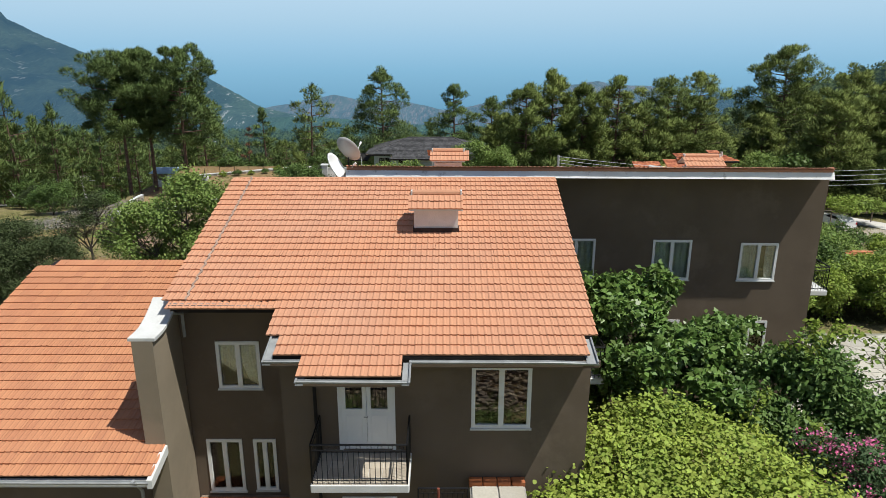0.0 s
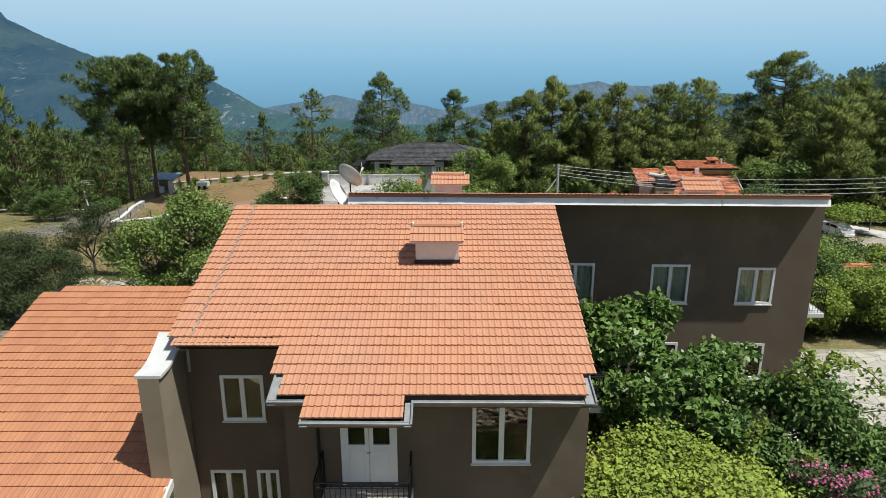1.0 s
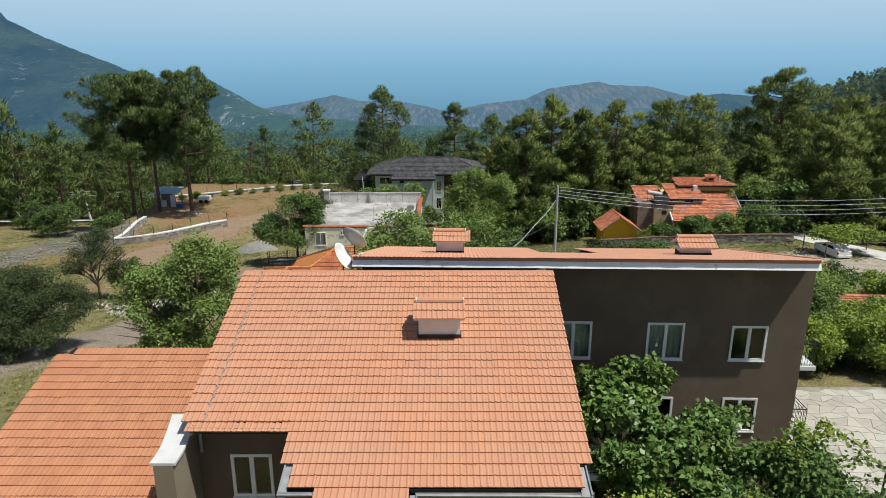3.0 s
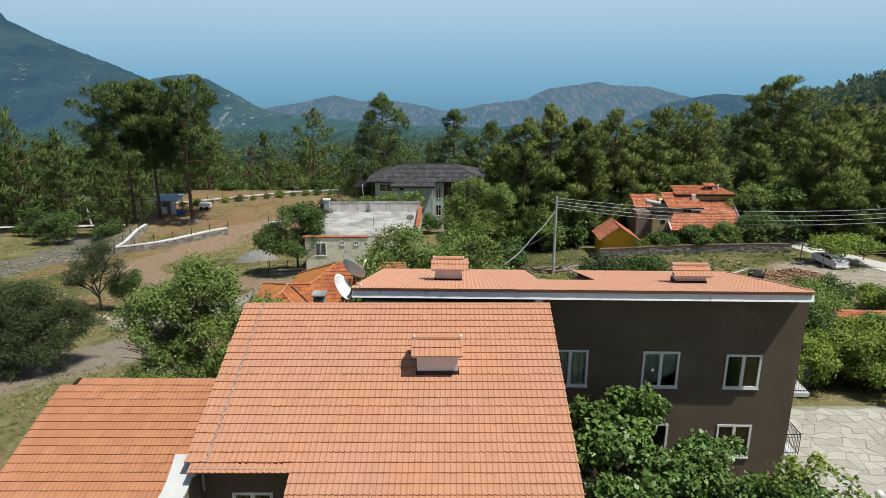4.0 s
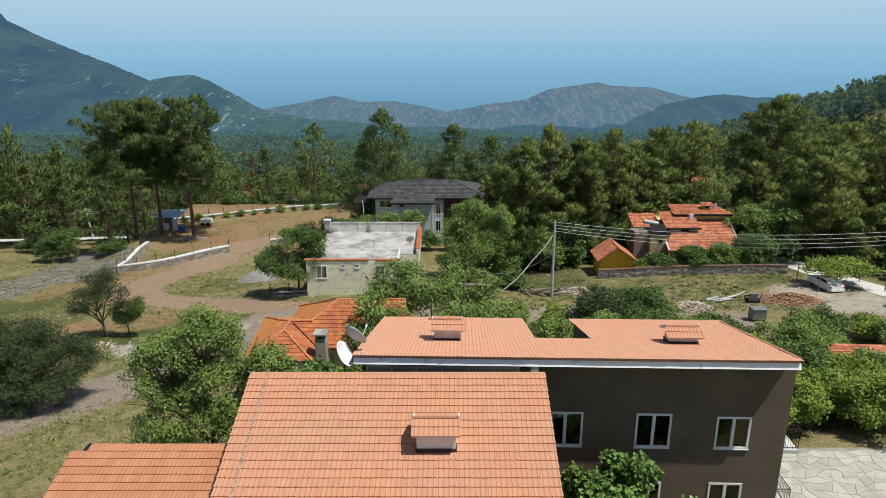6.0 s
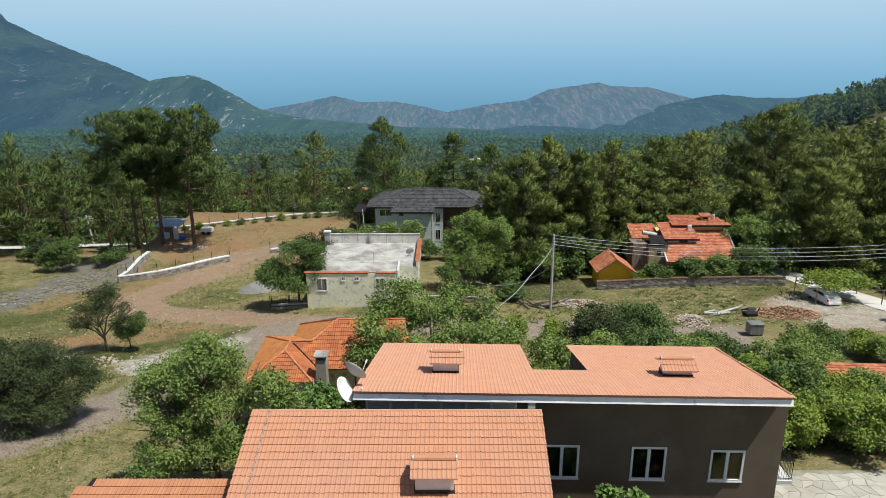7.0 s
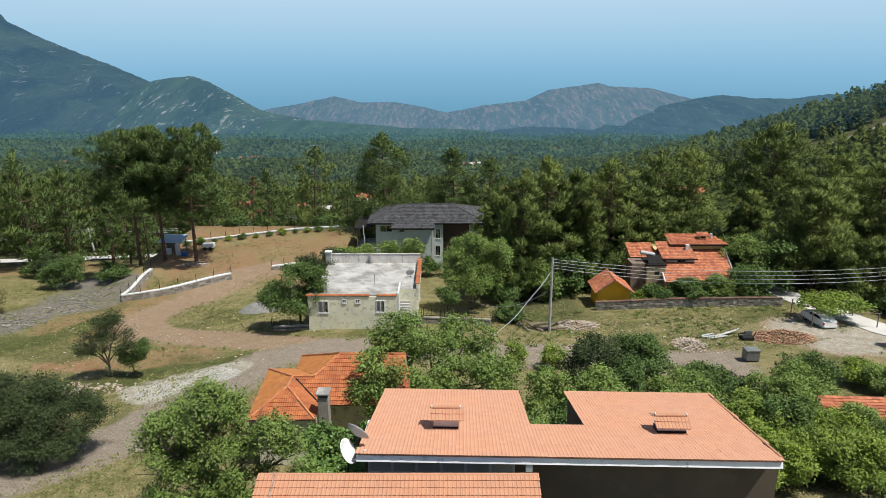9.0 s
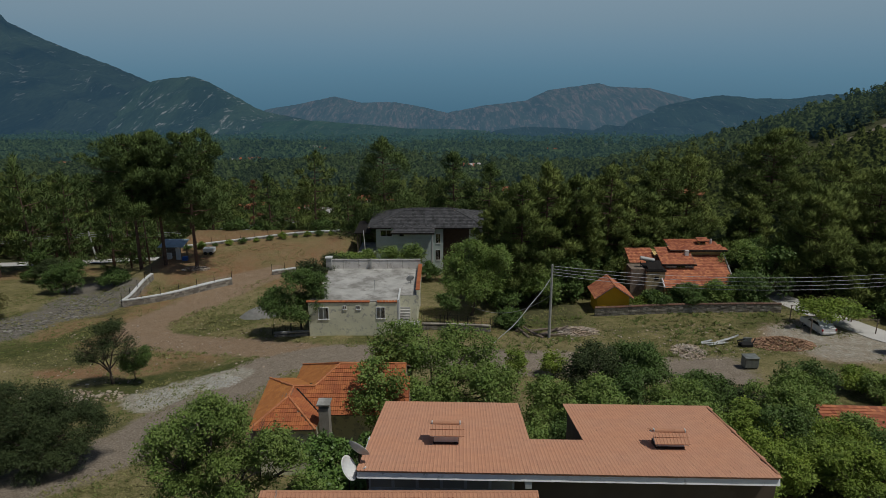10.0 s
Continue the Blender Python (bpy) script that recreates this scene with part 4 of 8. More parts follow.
# ---------------------------------------------------------------- roof chimneys: rendered box under a small tiled cap
def roof_chimney(x0, x1, y0, y1, zf, label, rise=0.66):
    """zf: the roof's height. The box stands through the roof; its cap has a front and a back slope."""
    xm, ym = (x0 + x1) / 2, (y0 + y1) / 2
    base = min(zf(x0, y0), zf(x0, y1)) - 0.05
    top = zf(x0, y0) + rise
    th = thing("chimney", (xm, ym, base), label, "chimney", "roof chimneys")
    part("shaft", boxed(x0, x1, y0, y1, base, top - 0.16), M_GREYPINK, th, "grey plastered shaft")
    bm = bmesh.new()
    box(bm, x0 + 0.06, x1 - 0.06, y0 + 0.06, y1 - 0.06, top - 0.16, top + 0.1)
    part("opening", bm, M_DARK, th, "dark smoke opening")
    part("lead_skirt", boxed(x0 - 0.03, x1 + 0.03, y0 - 0.05, y1 + 0.03, base - 0.02, zf(x0, y0) + 0.12), material("brown_lead", (0.06, 0.035, 0.03), 0.7, 0.2), th, "dark brown lead skirt")
    k = 0.50
    ov = 0.24
    ry = ym + 0.02
    rz = top + (ry - y0 + ov) * k - 0.04
    bm = bmesh.new()
    prism(bm, [(x0 - 0.12, y0 - ov), (x1 + 0.12, y0 - ov), (x1 + 0.12, ry), (x0 - 0.12, ry)], lambda x, y: rz - 0.015 - (ry - y) * k, 0.05)
    prism(bm, [(x0 - 0.12, ry), (x1 + 0.12, ry), (x1 + 0.12, y1 + ov), (x0 - 0.12, y1 + ov)], lambda x, y: rz - 0.015 - (y - ry) * k, 0.05)
    part("cap_plate", bm, M_WHITE, th)
    n = round((x1 - x0 + 0.3) / TILE_W)
    cc = [(x0 - 0.15 + i * TILE_W, j * TILE_L) for i in range(n) for j in range(int((ry - y0 + ov) / TILE_L) + 1)]
    m1 = slope_frame(0, y0 - ov - 0.04, rz - (ry - y0 + ov + 0.04) * k, k)
    tiled_plane(th, None, m1, cc, near=lambda c: True, limit=40)
    m2 = pose(xm, ry, 0) @ pose(0, 0, 0, 0, 0, 180) @ pose(-xm, -ry, 0) @ slope_frame(0, 2 * ry - (y1 + ov + 0.04), rz - (y1 + ov + 0.04 - ry) * k, k)
    tiled_plane(th, None, m2, cc)
    bm = bmesh.new()
    ln = (x1 - x0 + 0.1) / 3
    for i in range(3):
        tube(bm, [(x0 - 0.05 + i * ln, ry, rz + 0.015), (x0 - 0.05 + (i + 1) * ln - 0.005, ry, rz + 0.02)], [0.10, 0.095], 10)
    part("ridge_tile", bm, M_TILE_J, th, "half-round ridge tiles")
    for x in (x0 - 0.1, x1 + 0.06):
        part("mortar_end", boxed(x, x + 0.05, ry - 0.09, ry + 0.09, rz - 0.06, rz + 0.10, bevel=0.01), M_WHITE, th)
    return th


roof_chimney(-0.80, 0.42, 17.69, 18.35, main_z, "grey plastered chimney with tiled cap on the front roof", 0.76)


# ---------------------------------------------------------------- lower wing of the house
def low_z(x, y):
    return 6.0 - 0.29 * (21.07 - y)


annex = thing("house_wing", (-10, 17, 0), "low brown wing with orange tiled roof", "house")
part("wall", boxed(-13.0, -6.983, 12.95, 13.15, -1, 3.55), M_BROWN, annex)
for x in (-13.0, -7.28):
    bm = bmesh.new()
    prof2 = [(13.153, -1), (20.9, -1), (20.9, low_z(0, 20.9) - 0.14), (13.153, low_z(0, 13.153) - 0.14)]
    a = [bm.verts.new((x, y, z)) for y, z in prof2]
    b = [bm.verts.new((x + 0.29, y, z)) for y, z in prof2]
    bm.faces.new(a)
    bm.faces.new(b[::-1])
    for i in range(4):
        bm.faces.new((a[i], b[i], b[(i + 1) % 4], a[(i + 1) % 4]))
    part("wall", bm, M_BROWN, annex)
part("wall", boxed(-13.0, -6.983, 20.903, 21.1, -1, 5.75), M_BROWN, annex)
low_roof = part("roof", bmesh.new(), M_WOOD, annex, "orange concrete tile roof")
bm = bmesh.new()
prism(bm, [(-13.15, 12.7), (-6.62, 12.7), (-6.62, 13.44), (-7.0, 13.44), (-7.0, 15.0), (-6.72, 15.0), (-6.72, 21.05), (-12.95, 21.05), (-13.15, 20.4)], lambda x, y: low_z(x, y) - 0.012, 0.10)
part("roof_deck", bm, M_DARK, low_roof)
mtx = slope_frame(0, 12.62, low_z(0, 12.62), 0.29)
cells = []
csl = math.sqrt(1 + 0.29 ** 2)
for r in range(int((21.07 - 12.62) * csl / TILE_L)):
    y = 12.62 + r * TILE_L / csl
    for c in range(-46, -20):
        x = c * TILE_W + 0.09
        mid = x + TILE_W / 2
        if (-13.3 if y < 20.6 else -12.95) < mid < (-6.6 if y < 13.4 else (-6.95 if y < 15.0 else -6.60)):
            cells.append((x, r * TILE_L))
tiled_plane(low_roof, TILE_MESH_LOW, mtx, cells, near=lambda c: c[1] < 4.5, joined_mat=M_TILE_LOW_J)
gutter([(-6.55, 12.54, low_z(0, 12.6) - 0.07), (-13.3, 12.54, low_z(0, 12.6) - 0.05)], low_roof)
part("fascia", boxed(-13.2, -6.6, 12.63, 12.69, low_z(0, 12.63) - 0.28, low_z(0, 12.63) - 0.09), M_WHITE, low_roof)
bm = bmesh.new()
prism(bm, [(-6.58, 12.5), (-6.46, 12.5), (-6.46, 13.46), (-6.58, 13.46)], lambda x, y: low_z(x, y) + 0.03, 0.22)
part("barge_board", bm, M_WHITE, low_roof, "white barge board")
bm = bmesh.new()
tube(bm, [(-6.9, 12.54, 3.5), (-6.9, 12.75, 3.2), (-6.9, 12.88, 3.0), (-6.9, 12.88, 0)], 0.04, 8)
part("downpipe", bm, M_ZINC, low_roof)


# ---------------------------------------------------------------- the long brown house behind
KB = 0.258
BX0, BX1, BY = -3.1, 13.44, 22.62


def back_z(x, y):
    return 8.88 - KB * (y - 22.0)


block = thing("house", (5, 27, -1.8), "long dark brown house with mono-pitched orange roof", "house")
bm = bmesh.new()
OPEN = [(10.69, 12.03, 4.69, 6.11), (7.56, 8.95, 4.69, 6.2), (4.1, 5.5, 4.69, 6.22), (10.69, 12.03, 1.65, 3.11), (7.4, 8.8, 1.65, 3.11), (-3.0, 2.95, 7.46, 8.12)]
wall_x(bm, BX0, BX1, BY, BY + 0.3, -2.2, 8.555, OPEN)
part("wall", bm, M_BROWN, block)


def side_wall(x, y0, y1, name="wall"):
    bm = bmesh.new()
    prof3 = [(y0, -3), (y1, -3), (y1, back_z(0, y1) - 0.16), (y0, back_z(0, y0) - 0.16)]
    a = [bm.verts.new((x, y, z)) for y, z in prof3]
    b = [bm.verts.new((x + 0.29, y, z)) for y, z in prof3]
    bm.faces.new(a)
    bm.faces.new(b[::-1])
    for i in range(4):
        bm.faces.new((a[i], b[i], b[(i + 1) % 4], a[(i + 1) % 4]))
    part(name, bm, M_BROWN, block)


side_wall(BX1 - 0.295, BY + 0.303, 31.0)
side_wall(BX0 + 0.005, BY + 0.303, 31.0)
side_wall(3.45, 25.9, 31.0)
side_wall(6.45, 25.9, 31.0)
part("wall", boxed(3.75, 6.44, 25.9, 26.15, -3, back_z(0, 26.15) - 0.16), M_BROWN, block)
part("wall", boxed(BX0, 3.45, 31.003, 31.25, -3, 6.25), M_BROWN, block)
part("wall", boxed(6.745, BX1, 31.003, 31.25, -3, 6.25), M_BROWN, block)
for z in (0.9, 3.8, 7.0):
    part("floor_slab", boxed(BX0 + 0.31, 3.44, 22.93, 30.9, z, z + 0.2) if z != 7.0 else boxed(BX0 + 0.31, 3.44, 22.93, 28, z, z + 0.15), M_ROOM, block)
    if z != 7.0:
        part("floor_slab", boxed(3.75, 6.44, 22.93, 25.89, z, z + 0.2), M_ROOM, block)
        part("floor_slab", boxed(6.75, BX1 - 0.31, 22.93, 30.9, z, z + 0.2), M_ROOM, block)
window_x(block, 10.69, 12.03, 4.69, 6.11, BY, 2)
window_x(block, 7.56, 8.95, 4.69, 6.2, BY, 0)
window_x(block, 4.1, 5.5, 4.69, 6.22, BY, 0)
window_x(block, 10.69, 12.03, 1.65, 3.11, BY, 2)
window_x(block, 7.4, 8.8, 1.65, 3.11, BY, 2)
window_x(block, -3.0, 2.95, 7.46, 8.12, BY, 0, sashes=6, label="long strip of six frosted panes under the eave", glass=M_FROST)

for a, b, c, d, f in ((10.69, 12.03, 4.69, 6.11, 0.48), (7.56, 8.95, 4.69, 6.2, 0.97), (4.1, 5.5, 4.69, 6.22, 0.97), (10.69, 12.03, 1.65, 3.11, 0.45), (7.4, 8.8, 1.65, 3.11, 0.6)):
    part("net_curtain", drape(a + 0.03, a + (b - a) * f, a + 0.03, a + (b - a) * f, BY + 0.125, c, d, 40), M_NET, block, "pale net curtain behind the glass")

back_roof = part("roof", bmesh.new(), M_WOOD, block, "mono-pitched orange tile roof with white fascia")
BOUT = [(-3.3, 22.0), (13.19, 22.0), (13.90, 31.2), (6.5, 31.45), (6.32, 25.85), (3.78, 25.85), (3.92, 31.5), (-3.1, 31.5)]
bm = bmesh.new()
prism(bm, BOUT, lambda x, y: back_z(x, y) - 0.012, 0.12)
part("roof_deck", bm, M_DARK, back_roof)
bm = bmesh.new()
lean = [(21.75, 8.58), (21.84, 8.80), (21.88, 8.80), (21.80, 8.58)]
ends = [[bm.verts.new((x, y, z)) for y, z in lean] for x in (-3.32, 13.13)]
bm.faces.new(ends[0])
bm.faces.new(ends[1][::-1])
for i in range(4):
    bm.faces.new((ends[0][i], ends[0][(i + 1) % 4], ends[1][(i + 1) % 4], ends[1][i]))
bmesh.ops.recalc_face_normals(bm, faces=bm.faces)
part("fascia", bm, M_FASCIA, back_roof, "peeling white fascia board")
part("soffit", boxed(-3.25, 13.14, 21.845, 22.617, 8.56, 8.60), M_BROWN, back_roof)
part("beam_end", boxed(3.30, 3.56, 21.78, 22.615, 8.22, 8.556), M_WHITE, back_roof)
mtx = pose(0, 21.92, 0) @ pose(0, 0, 0, 0, 0, 180) @ slope_frame(0, -9.55, back_z(0, 21.92 + 9.55), KB)
csb = math.sqrt(1 + KB * KB)
cells = []
for r in range(int(9.55 * csb / TILE_L) + 1):
    y = 21.92 + 9.55 - r * TILE_L / csb - 0.17
    for c in range(-48, 14):
        x = c * TILE_W + 0.05
        wx = -(x + TILE_W / 2)
        hi = 13.17 + 0.085 * (y - 22.1)
        gone = 3.82 < wx < 6.35 and y > 25.75
        if -3.35 < wx < hi and not gone and y > 21.85:
            cells.append((x, r * TILE_L))
tiled_plane(back_roof, TILE_MESH_PALE, mtx, cells, near=lambda c: c[1] > 6.4, joined_mat=M_TILE_PALE_J)
bm = bmesh.new()
for i in range(47):
    x = -3.3 + i * 0.349
    tube(bm, [(x, 21.90, 8.845), (x + 0.35, 21.90, 8.85)], [0.075, 0.068], 8)
part("ridge_tile", bm, M_TILE_J, back_roof, "orange edge tiles")
bm = bmesh.new()
for i in range(27):
    ya, yb = 22.0 + 0.34 * i, 22.35 + 0.34 * i
    tube(bm, [(13.14 + 0.083 * (ya - 22), ya, back_z(0, ya) + 0.02), (13.14 + 0.083 * (yb - 22), yb, back_z(0, yb) + 0.025)], [0.07, 0.065], 8)
part("verge_tile", bm, M_TILE_J, back_roof, "orange verge tiles")
back_chimneys = [roof_chimney(-0.44, 0.63, 24.9, 25.5, back_z, "grey plastered chimney with tiled cap", 0.62),
                 roof_chimney(9.25, 10.43, 24.8, 25.4, back_z, "grey plastered chimney with tiled cap", 0.44)]
for z, y0, y1 in ((3.85, 23.9, 26.2), (0.95, 23.9, 26.2)):
    b2 = part("balcony", boxed(BX1 + 0.003, BX1 + 1.35, y0, y1, z - 0.2, z, bevel=0.02), M_WHITE, block, "white side balcony with iron railing")
    railing(b2, [(BX1 + 0.02, y0 + 0.04), (BX1 + 1.31, y0 + 0.04), (BX1 + 1.31, y1 - 0.04), (BX1 + 0.02, y1 - 0.04)], z, 0.95)


def satellite_dish(x, y, z, turn, tilt, mat, label, size=0.48):
    th = thing("satellite_dish", (x, y, z), label, "satellite dish", "dishes on the roof edge")
    m = pose(0, 0, 0.62, 0, 0, turn) @ pose(0, 0, 0, 90 - tilt, 0, 0)
    verts, faces = [], []
    rings, seg = 6, 28
    for s, off in ((1, 0.0), (-1, -0.012)):
        for i in range(rings + 1):
            r = size * i / rings
            for k in range(seg):
                t = k * 2 * math.pi / seg
                verts.append(m @ Vector((r * math.cos(t), r * 1.06 * math.sin(t), 0.34 * r * r / size - 0.12 + off)))
    half = (rings + 1) * seg
    for i in range(rings):
        for k in range(seg):
            a, b = i * seg + k, i * seg + (k + 1) % seg
            faces.append((a, b, b + seg, a + seg))
            faces.append((half + a, half + a + seg, half + b + seg, half + b))
    for k in range(seg):
        a, b = rings * seg + k, rings * seg + (k + 1) % seg
        faces.append((a, b, half + b, half + a))
    me = arrays("reflector", verts, faces, mat, smooth=True)
    ob = new("reflector", me)
    ob.parent = th
    bm = bmesh.new()
    tube(bm, [(0, 0, -0.5), (0, 0, 0.34)], 0.025, 8)
    me = bpy.data.meshes.new("mast")
    bm.to_mesh(me)
    bm.free()
    finish("mast", me, M_IRON)
    ob = new("mast", me)
    ob.parent = th
    bm = bmesh.new()
    tube(bm, [m @ Vector((0, -size, 0.02)), m @ Vector((0, -size * 0.5, 0.62))], 0.014, 6)
    tube(bm, [m @ Vector((0, -size * 0.52, 0.58)), m @ Vector((0, -size * 0.46, 0.70))], 0.035, 8)
    me = bpy.data.meshes.new("feed_arm")
    bm.to_mesh(me)
    bm.free()
    finish("feed_arm", me, M_PVC)
    ob = new("feed_arm", me)
    ob.parent = th
    return th


dishes = [satellite_dish(-3.68, 21.95, 8.28, 80, 30, M_PVC, "white satellite dish on the eave of the long house", 0.49),
          satellite_dish(-3.34, 22.5, 8.80, 148, 32, M_DISH, "grey satellite dish above the eave of the long house")]
TURN = pose(13.05, 22.0, 0, 0, 0, -1.7) @ pose(-13.05, -22.0, 0)
for th in [block] + back_chimneys + dishes:
    th.matrix_basis = TURN @ th.matrix_basis

# ---------------------------------------------------------------- tiled planes of any outline
def tile_outline(parent, corners, mat, size=1.0):
    """Tiles over a flat roof face given by its corners, the first two along the eave from left to right as seen from outside."""
    p = [Vector(c) for c in corners]
    u = (p[1] - p[0]).normalized()
    nrm = u.cross(p[-1] - p[0]).normalized()
    v = nrm.cross(u)
    flat = [((q - p[0]).dot(u), (q - p[0]).dot(v)) for q in p]
    mtx = Matrix((u, v, nrm)).transposed().to_4x4()
    mtx.translation = p[0] + nrm * 0.02

    def inside(a, b):
        ok = False
        for (xa, ya), (xb, yb) in zip(flat, flat[1:] + flat[:1]):
            if (ya > b) != (yb > b) and a < (xb - xa) * (b - ya) / (yb - ya) + xa:
                ok = not ok
        return ok

    w, h = TILE_W * size, TILE_L * size
    cells = [(i * TILE_W, j * TILE_L) for j in range(-1, int(max(f[1] for f in flat) / h) + 2) for i in range(int(min(f[0] for f in flat) / w) - 1, int(max(f[0] for f in flat) / w) + 2)
             if inside((i + 0.5) * w, (j + 0.5) * h)]
    tiled_plane(parent, None, mtx @ Matrix.Scale(size, 4), cells, joined_mat=mat)
    bm = bmesh.new()
    f = bm.faces.new([bm.verts.new(q) for q in p])
    g = bmesh.ops.extrude_face_region(bm, geom=[f])
    bmesh.ops.translate(bm, verts=[e for e in g["geom"] if isinstance(e, bmesh.types.BMVert)], vec=-nrm * 0.08)
    part("roof_deck", bm, M_WOOD, parent)


def hip_tiles(parent, pts, mat, r=0.09):
    bm = bmesh.new()
    for a, b in pts:
        a, b = Vector(a), Vector(b)
        n = max(1, round((b - a).length / 0.36))
        for i in range(n):
            tube(bm, [a.lerp(b, i / n) + Vector((0, 0, 0.06)), a.lerp(b, (i + 1) / n) + Vector((0, 0, 0.05))], [r, r * 0.85], 8)
    part("ridge_tile", bm, mat, parent, "rounded hip and ridge tiles")


def block_wall(parent, x0, x1, y0, y1, z0, z1, mat, label=""):
    return part("wall", boxed(x0, x1, y0, y1, z0, z1), mat, parent, label)


def plain_window(parent, x0, x1, z0, z1, y, mat_frame=None):
    w = part("window", boxed(x0 - 0.06, x1 + 0.06, y - 0.08, y - 0.002, z0 - 0.07, z0 - 0.004), mat_frame or M_PVC, parent, "small framed window")
    bm = bmesh.new()
    xm = (x0 + x1) / 2
    wall_x(bm, x0, x1, y - 0.06, y - 0.002, z0, z1, [(x0 + 0.06, xm - 0.03, z0 + 0.06, z1 - 0.06), (xm + 0.03, x1 - 0.06, z0 + 0.06, z1 - 0.06)])
    part("frame", bm, mat_frame or M_PVC, w)
    part("pane", boxed(x0 + 0.06, x1 - 0.06, y - 0.025, y - 0.02, z0 + 0.06, z1 - 0.06), M_GLASS, w)
    # black sheet added in place of the unlit room behind the glass
    part("room_side", boxed(x0 + 0.02, x1 - 0.02, y - 0.012, y - 0.006, z0 + 0.02, z1 - 0.02), M_DARK, w)


tile_outline(house, CANOPY, M_TILE_RED)

# ---------------------------------------------------------------- red hipped house behind the walnut tree
red = thing("house", (-8, 43, -3), "low house with red-orange hipped tile roofs", "house")
block_wall(red, -12.2, -8.6, 38.2, 42.0, -4, 1.0, M_CREAM)
block_wall(red, -10.6, -2.4, 42.003, 47.2, -4, 1.0, M_CREAM)
block_wall(red, -12.8, -10.603, 42.003, 44.6, -4, 0.9, M_CREAM)
apex, knee, meet = (-10.5, 40.15, 2.15), (-10.45, 41.6, 2.15), (-8.95, 41.65, 2.15)
crest, crest_end = (-7.35, 43.25, 3.09), (-2.6, 43.25, 3.09)
tile_outline(red, [(-12.67, 37.75, 1.0), (-8.28, 37.85, 1.0), apex], M_TILE_RED)
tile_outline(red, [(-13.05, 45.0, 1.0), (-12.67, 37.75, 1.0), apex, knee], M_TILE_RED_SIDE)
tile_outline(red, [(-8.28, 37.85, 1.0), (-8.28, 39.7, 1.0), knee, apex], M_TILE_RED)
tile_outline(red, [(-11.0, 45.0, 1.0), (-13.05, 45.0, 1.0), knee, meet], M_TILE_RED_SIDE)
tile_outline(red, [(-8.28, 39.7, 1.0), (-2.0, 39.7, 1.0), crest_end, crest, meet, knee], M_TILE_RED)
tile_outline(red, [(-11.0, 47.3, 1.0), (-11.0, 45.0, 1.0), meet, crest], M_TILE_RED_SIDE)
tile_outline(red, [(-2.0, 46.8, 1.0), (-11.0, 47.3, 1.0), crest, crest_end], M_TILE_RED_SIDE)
hip_tiles(red, [((-12.67, 37.75, 1.0), apex), ((-8.28, 37.85, 1.0), apex), (apex, knee), ((-13.05, 45.0, 1.0), knee), (knee, meet), (meet, crest), (crest, crest_end), ((-11.0, 47.3, 1.0), crest)], M_TILE_RED_RIDGE)
bm = bmesh.new()
tube(bm, [(-10.2, 41.45, 2.12), (-8.3, 39.75, 1.09)], 0.05, 5)
part("valley_gutter", bm, M_DARK, red, "dark valley gutter")
stack = part("chimney", boxed(-8.1, -7.42, 38.2, 38.95, 0.0, 2.35, bevel=0.02), M_STONE, red, "grey stone chimney stack")
part("chimney_cap", boxed(-8.2, -7.32, 38.1, 39.05, 2.60, 2.72, bevel=0.02), M_CONCRETE, stack)
for x in (-8.08, -7.56):
    part("cap_pier", boxed(x, x + 0.12, 38.25, 38.9, 2.352, 2.597), M_CONCRETE, stack)

# ---------------------------------------------------------------- flat-roofed house
flat = thing("house", (-10, 75, -6), "flat-roofed cream house with flaking walls", "house")
block_wall(flat, -15.2, -5.15, 69.4, 71.4, -6.8, -2.32, M_CREAM, "flaking cream front wall")
block_wall(flat, -14.7, -3.0, 71.404, 81.2, -7.5, -2.2, M_CREAM)
part("roof", boxed(-15.1, -5.2, 69.5, 71.42, -2.317, -2.14), M_CONCRETE, flat, "stained concrete flat roof")
part("roof", boxed(-14.7, -3.0, 71.424, 81.2, -2.197, -2.13), M_CONCRETE, flat, "stained concrete flat roof")
part("parapet", boxed(-14.75, -2.9, 81.204, 81.45, -7.5, -0.95), M_PARAPET, flat, "pale weathered back parapet")
for x in (-12.9, -10.9, -7.2, -5.2):
    part("parapet_joint", boxed(x, x + 0.06, 81.19, 81.202, -2.1, -1.0), M_STONE, flat)
part("parapet_coping", boxed(-14.8, -2.85, 81.15, 81.5, -0.946, -0.88), M_CONCRETE, flat)
part("parapet", boxed(-3.0, -2.75, 71.4, 81.15, -3.5, -1.5), M_CREAM, flat, "side parapet with orange coping")
n = 28
bm = bmesh.new()
for i in range(n):
    y = 71.4 + i * 9.75 / n
    box(bm, -3.12, -2.62, y, y + 0.33, -1.496, -1.42, bevel=0.01)
part("coping_tiles", bm, M_TILE_RED, flat, "orange coping tiles")
for a, b in ((-15.4, -8.2), (-7.4, -5.1)):
    bm = bmesh.new()
    k = round((b - a) / 0.31)
    for i in range(k):
        x = a + (b - a) * i / k
        prism(bm, [(x, 69.30), (x + 0.3, 69.30), (x + 0.3, 69.66), (x, 69.66)], lambda p, q: -2.16 + (q - 69.30) * 0.2, 0.06)
    part("eave_tiles", bm, M_TILE_RED, flat, "row of orange eave tiles")
part("pillar", boxed(-15.0, -14.3, 80.6, 81.15, -2.12, -0.55, bevel=0.02), M_CONCRETE, flat)
part("pillar_cap", boxed(-15.1, -14.2, 80.5, 81.25, -0.548, -0.40, bevel=0.02), M_WHITE, flat)
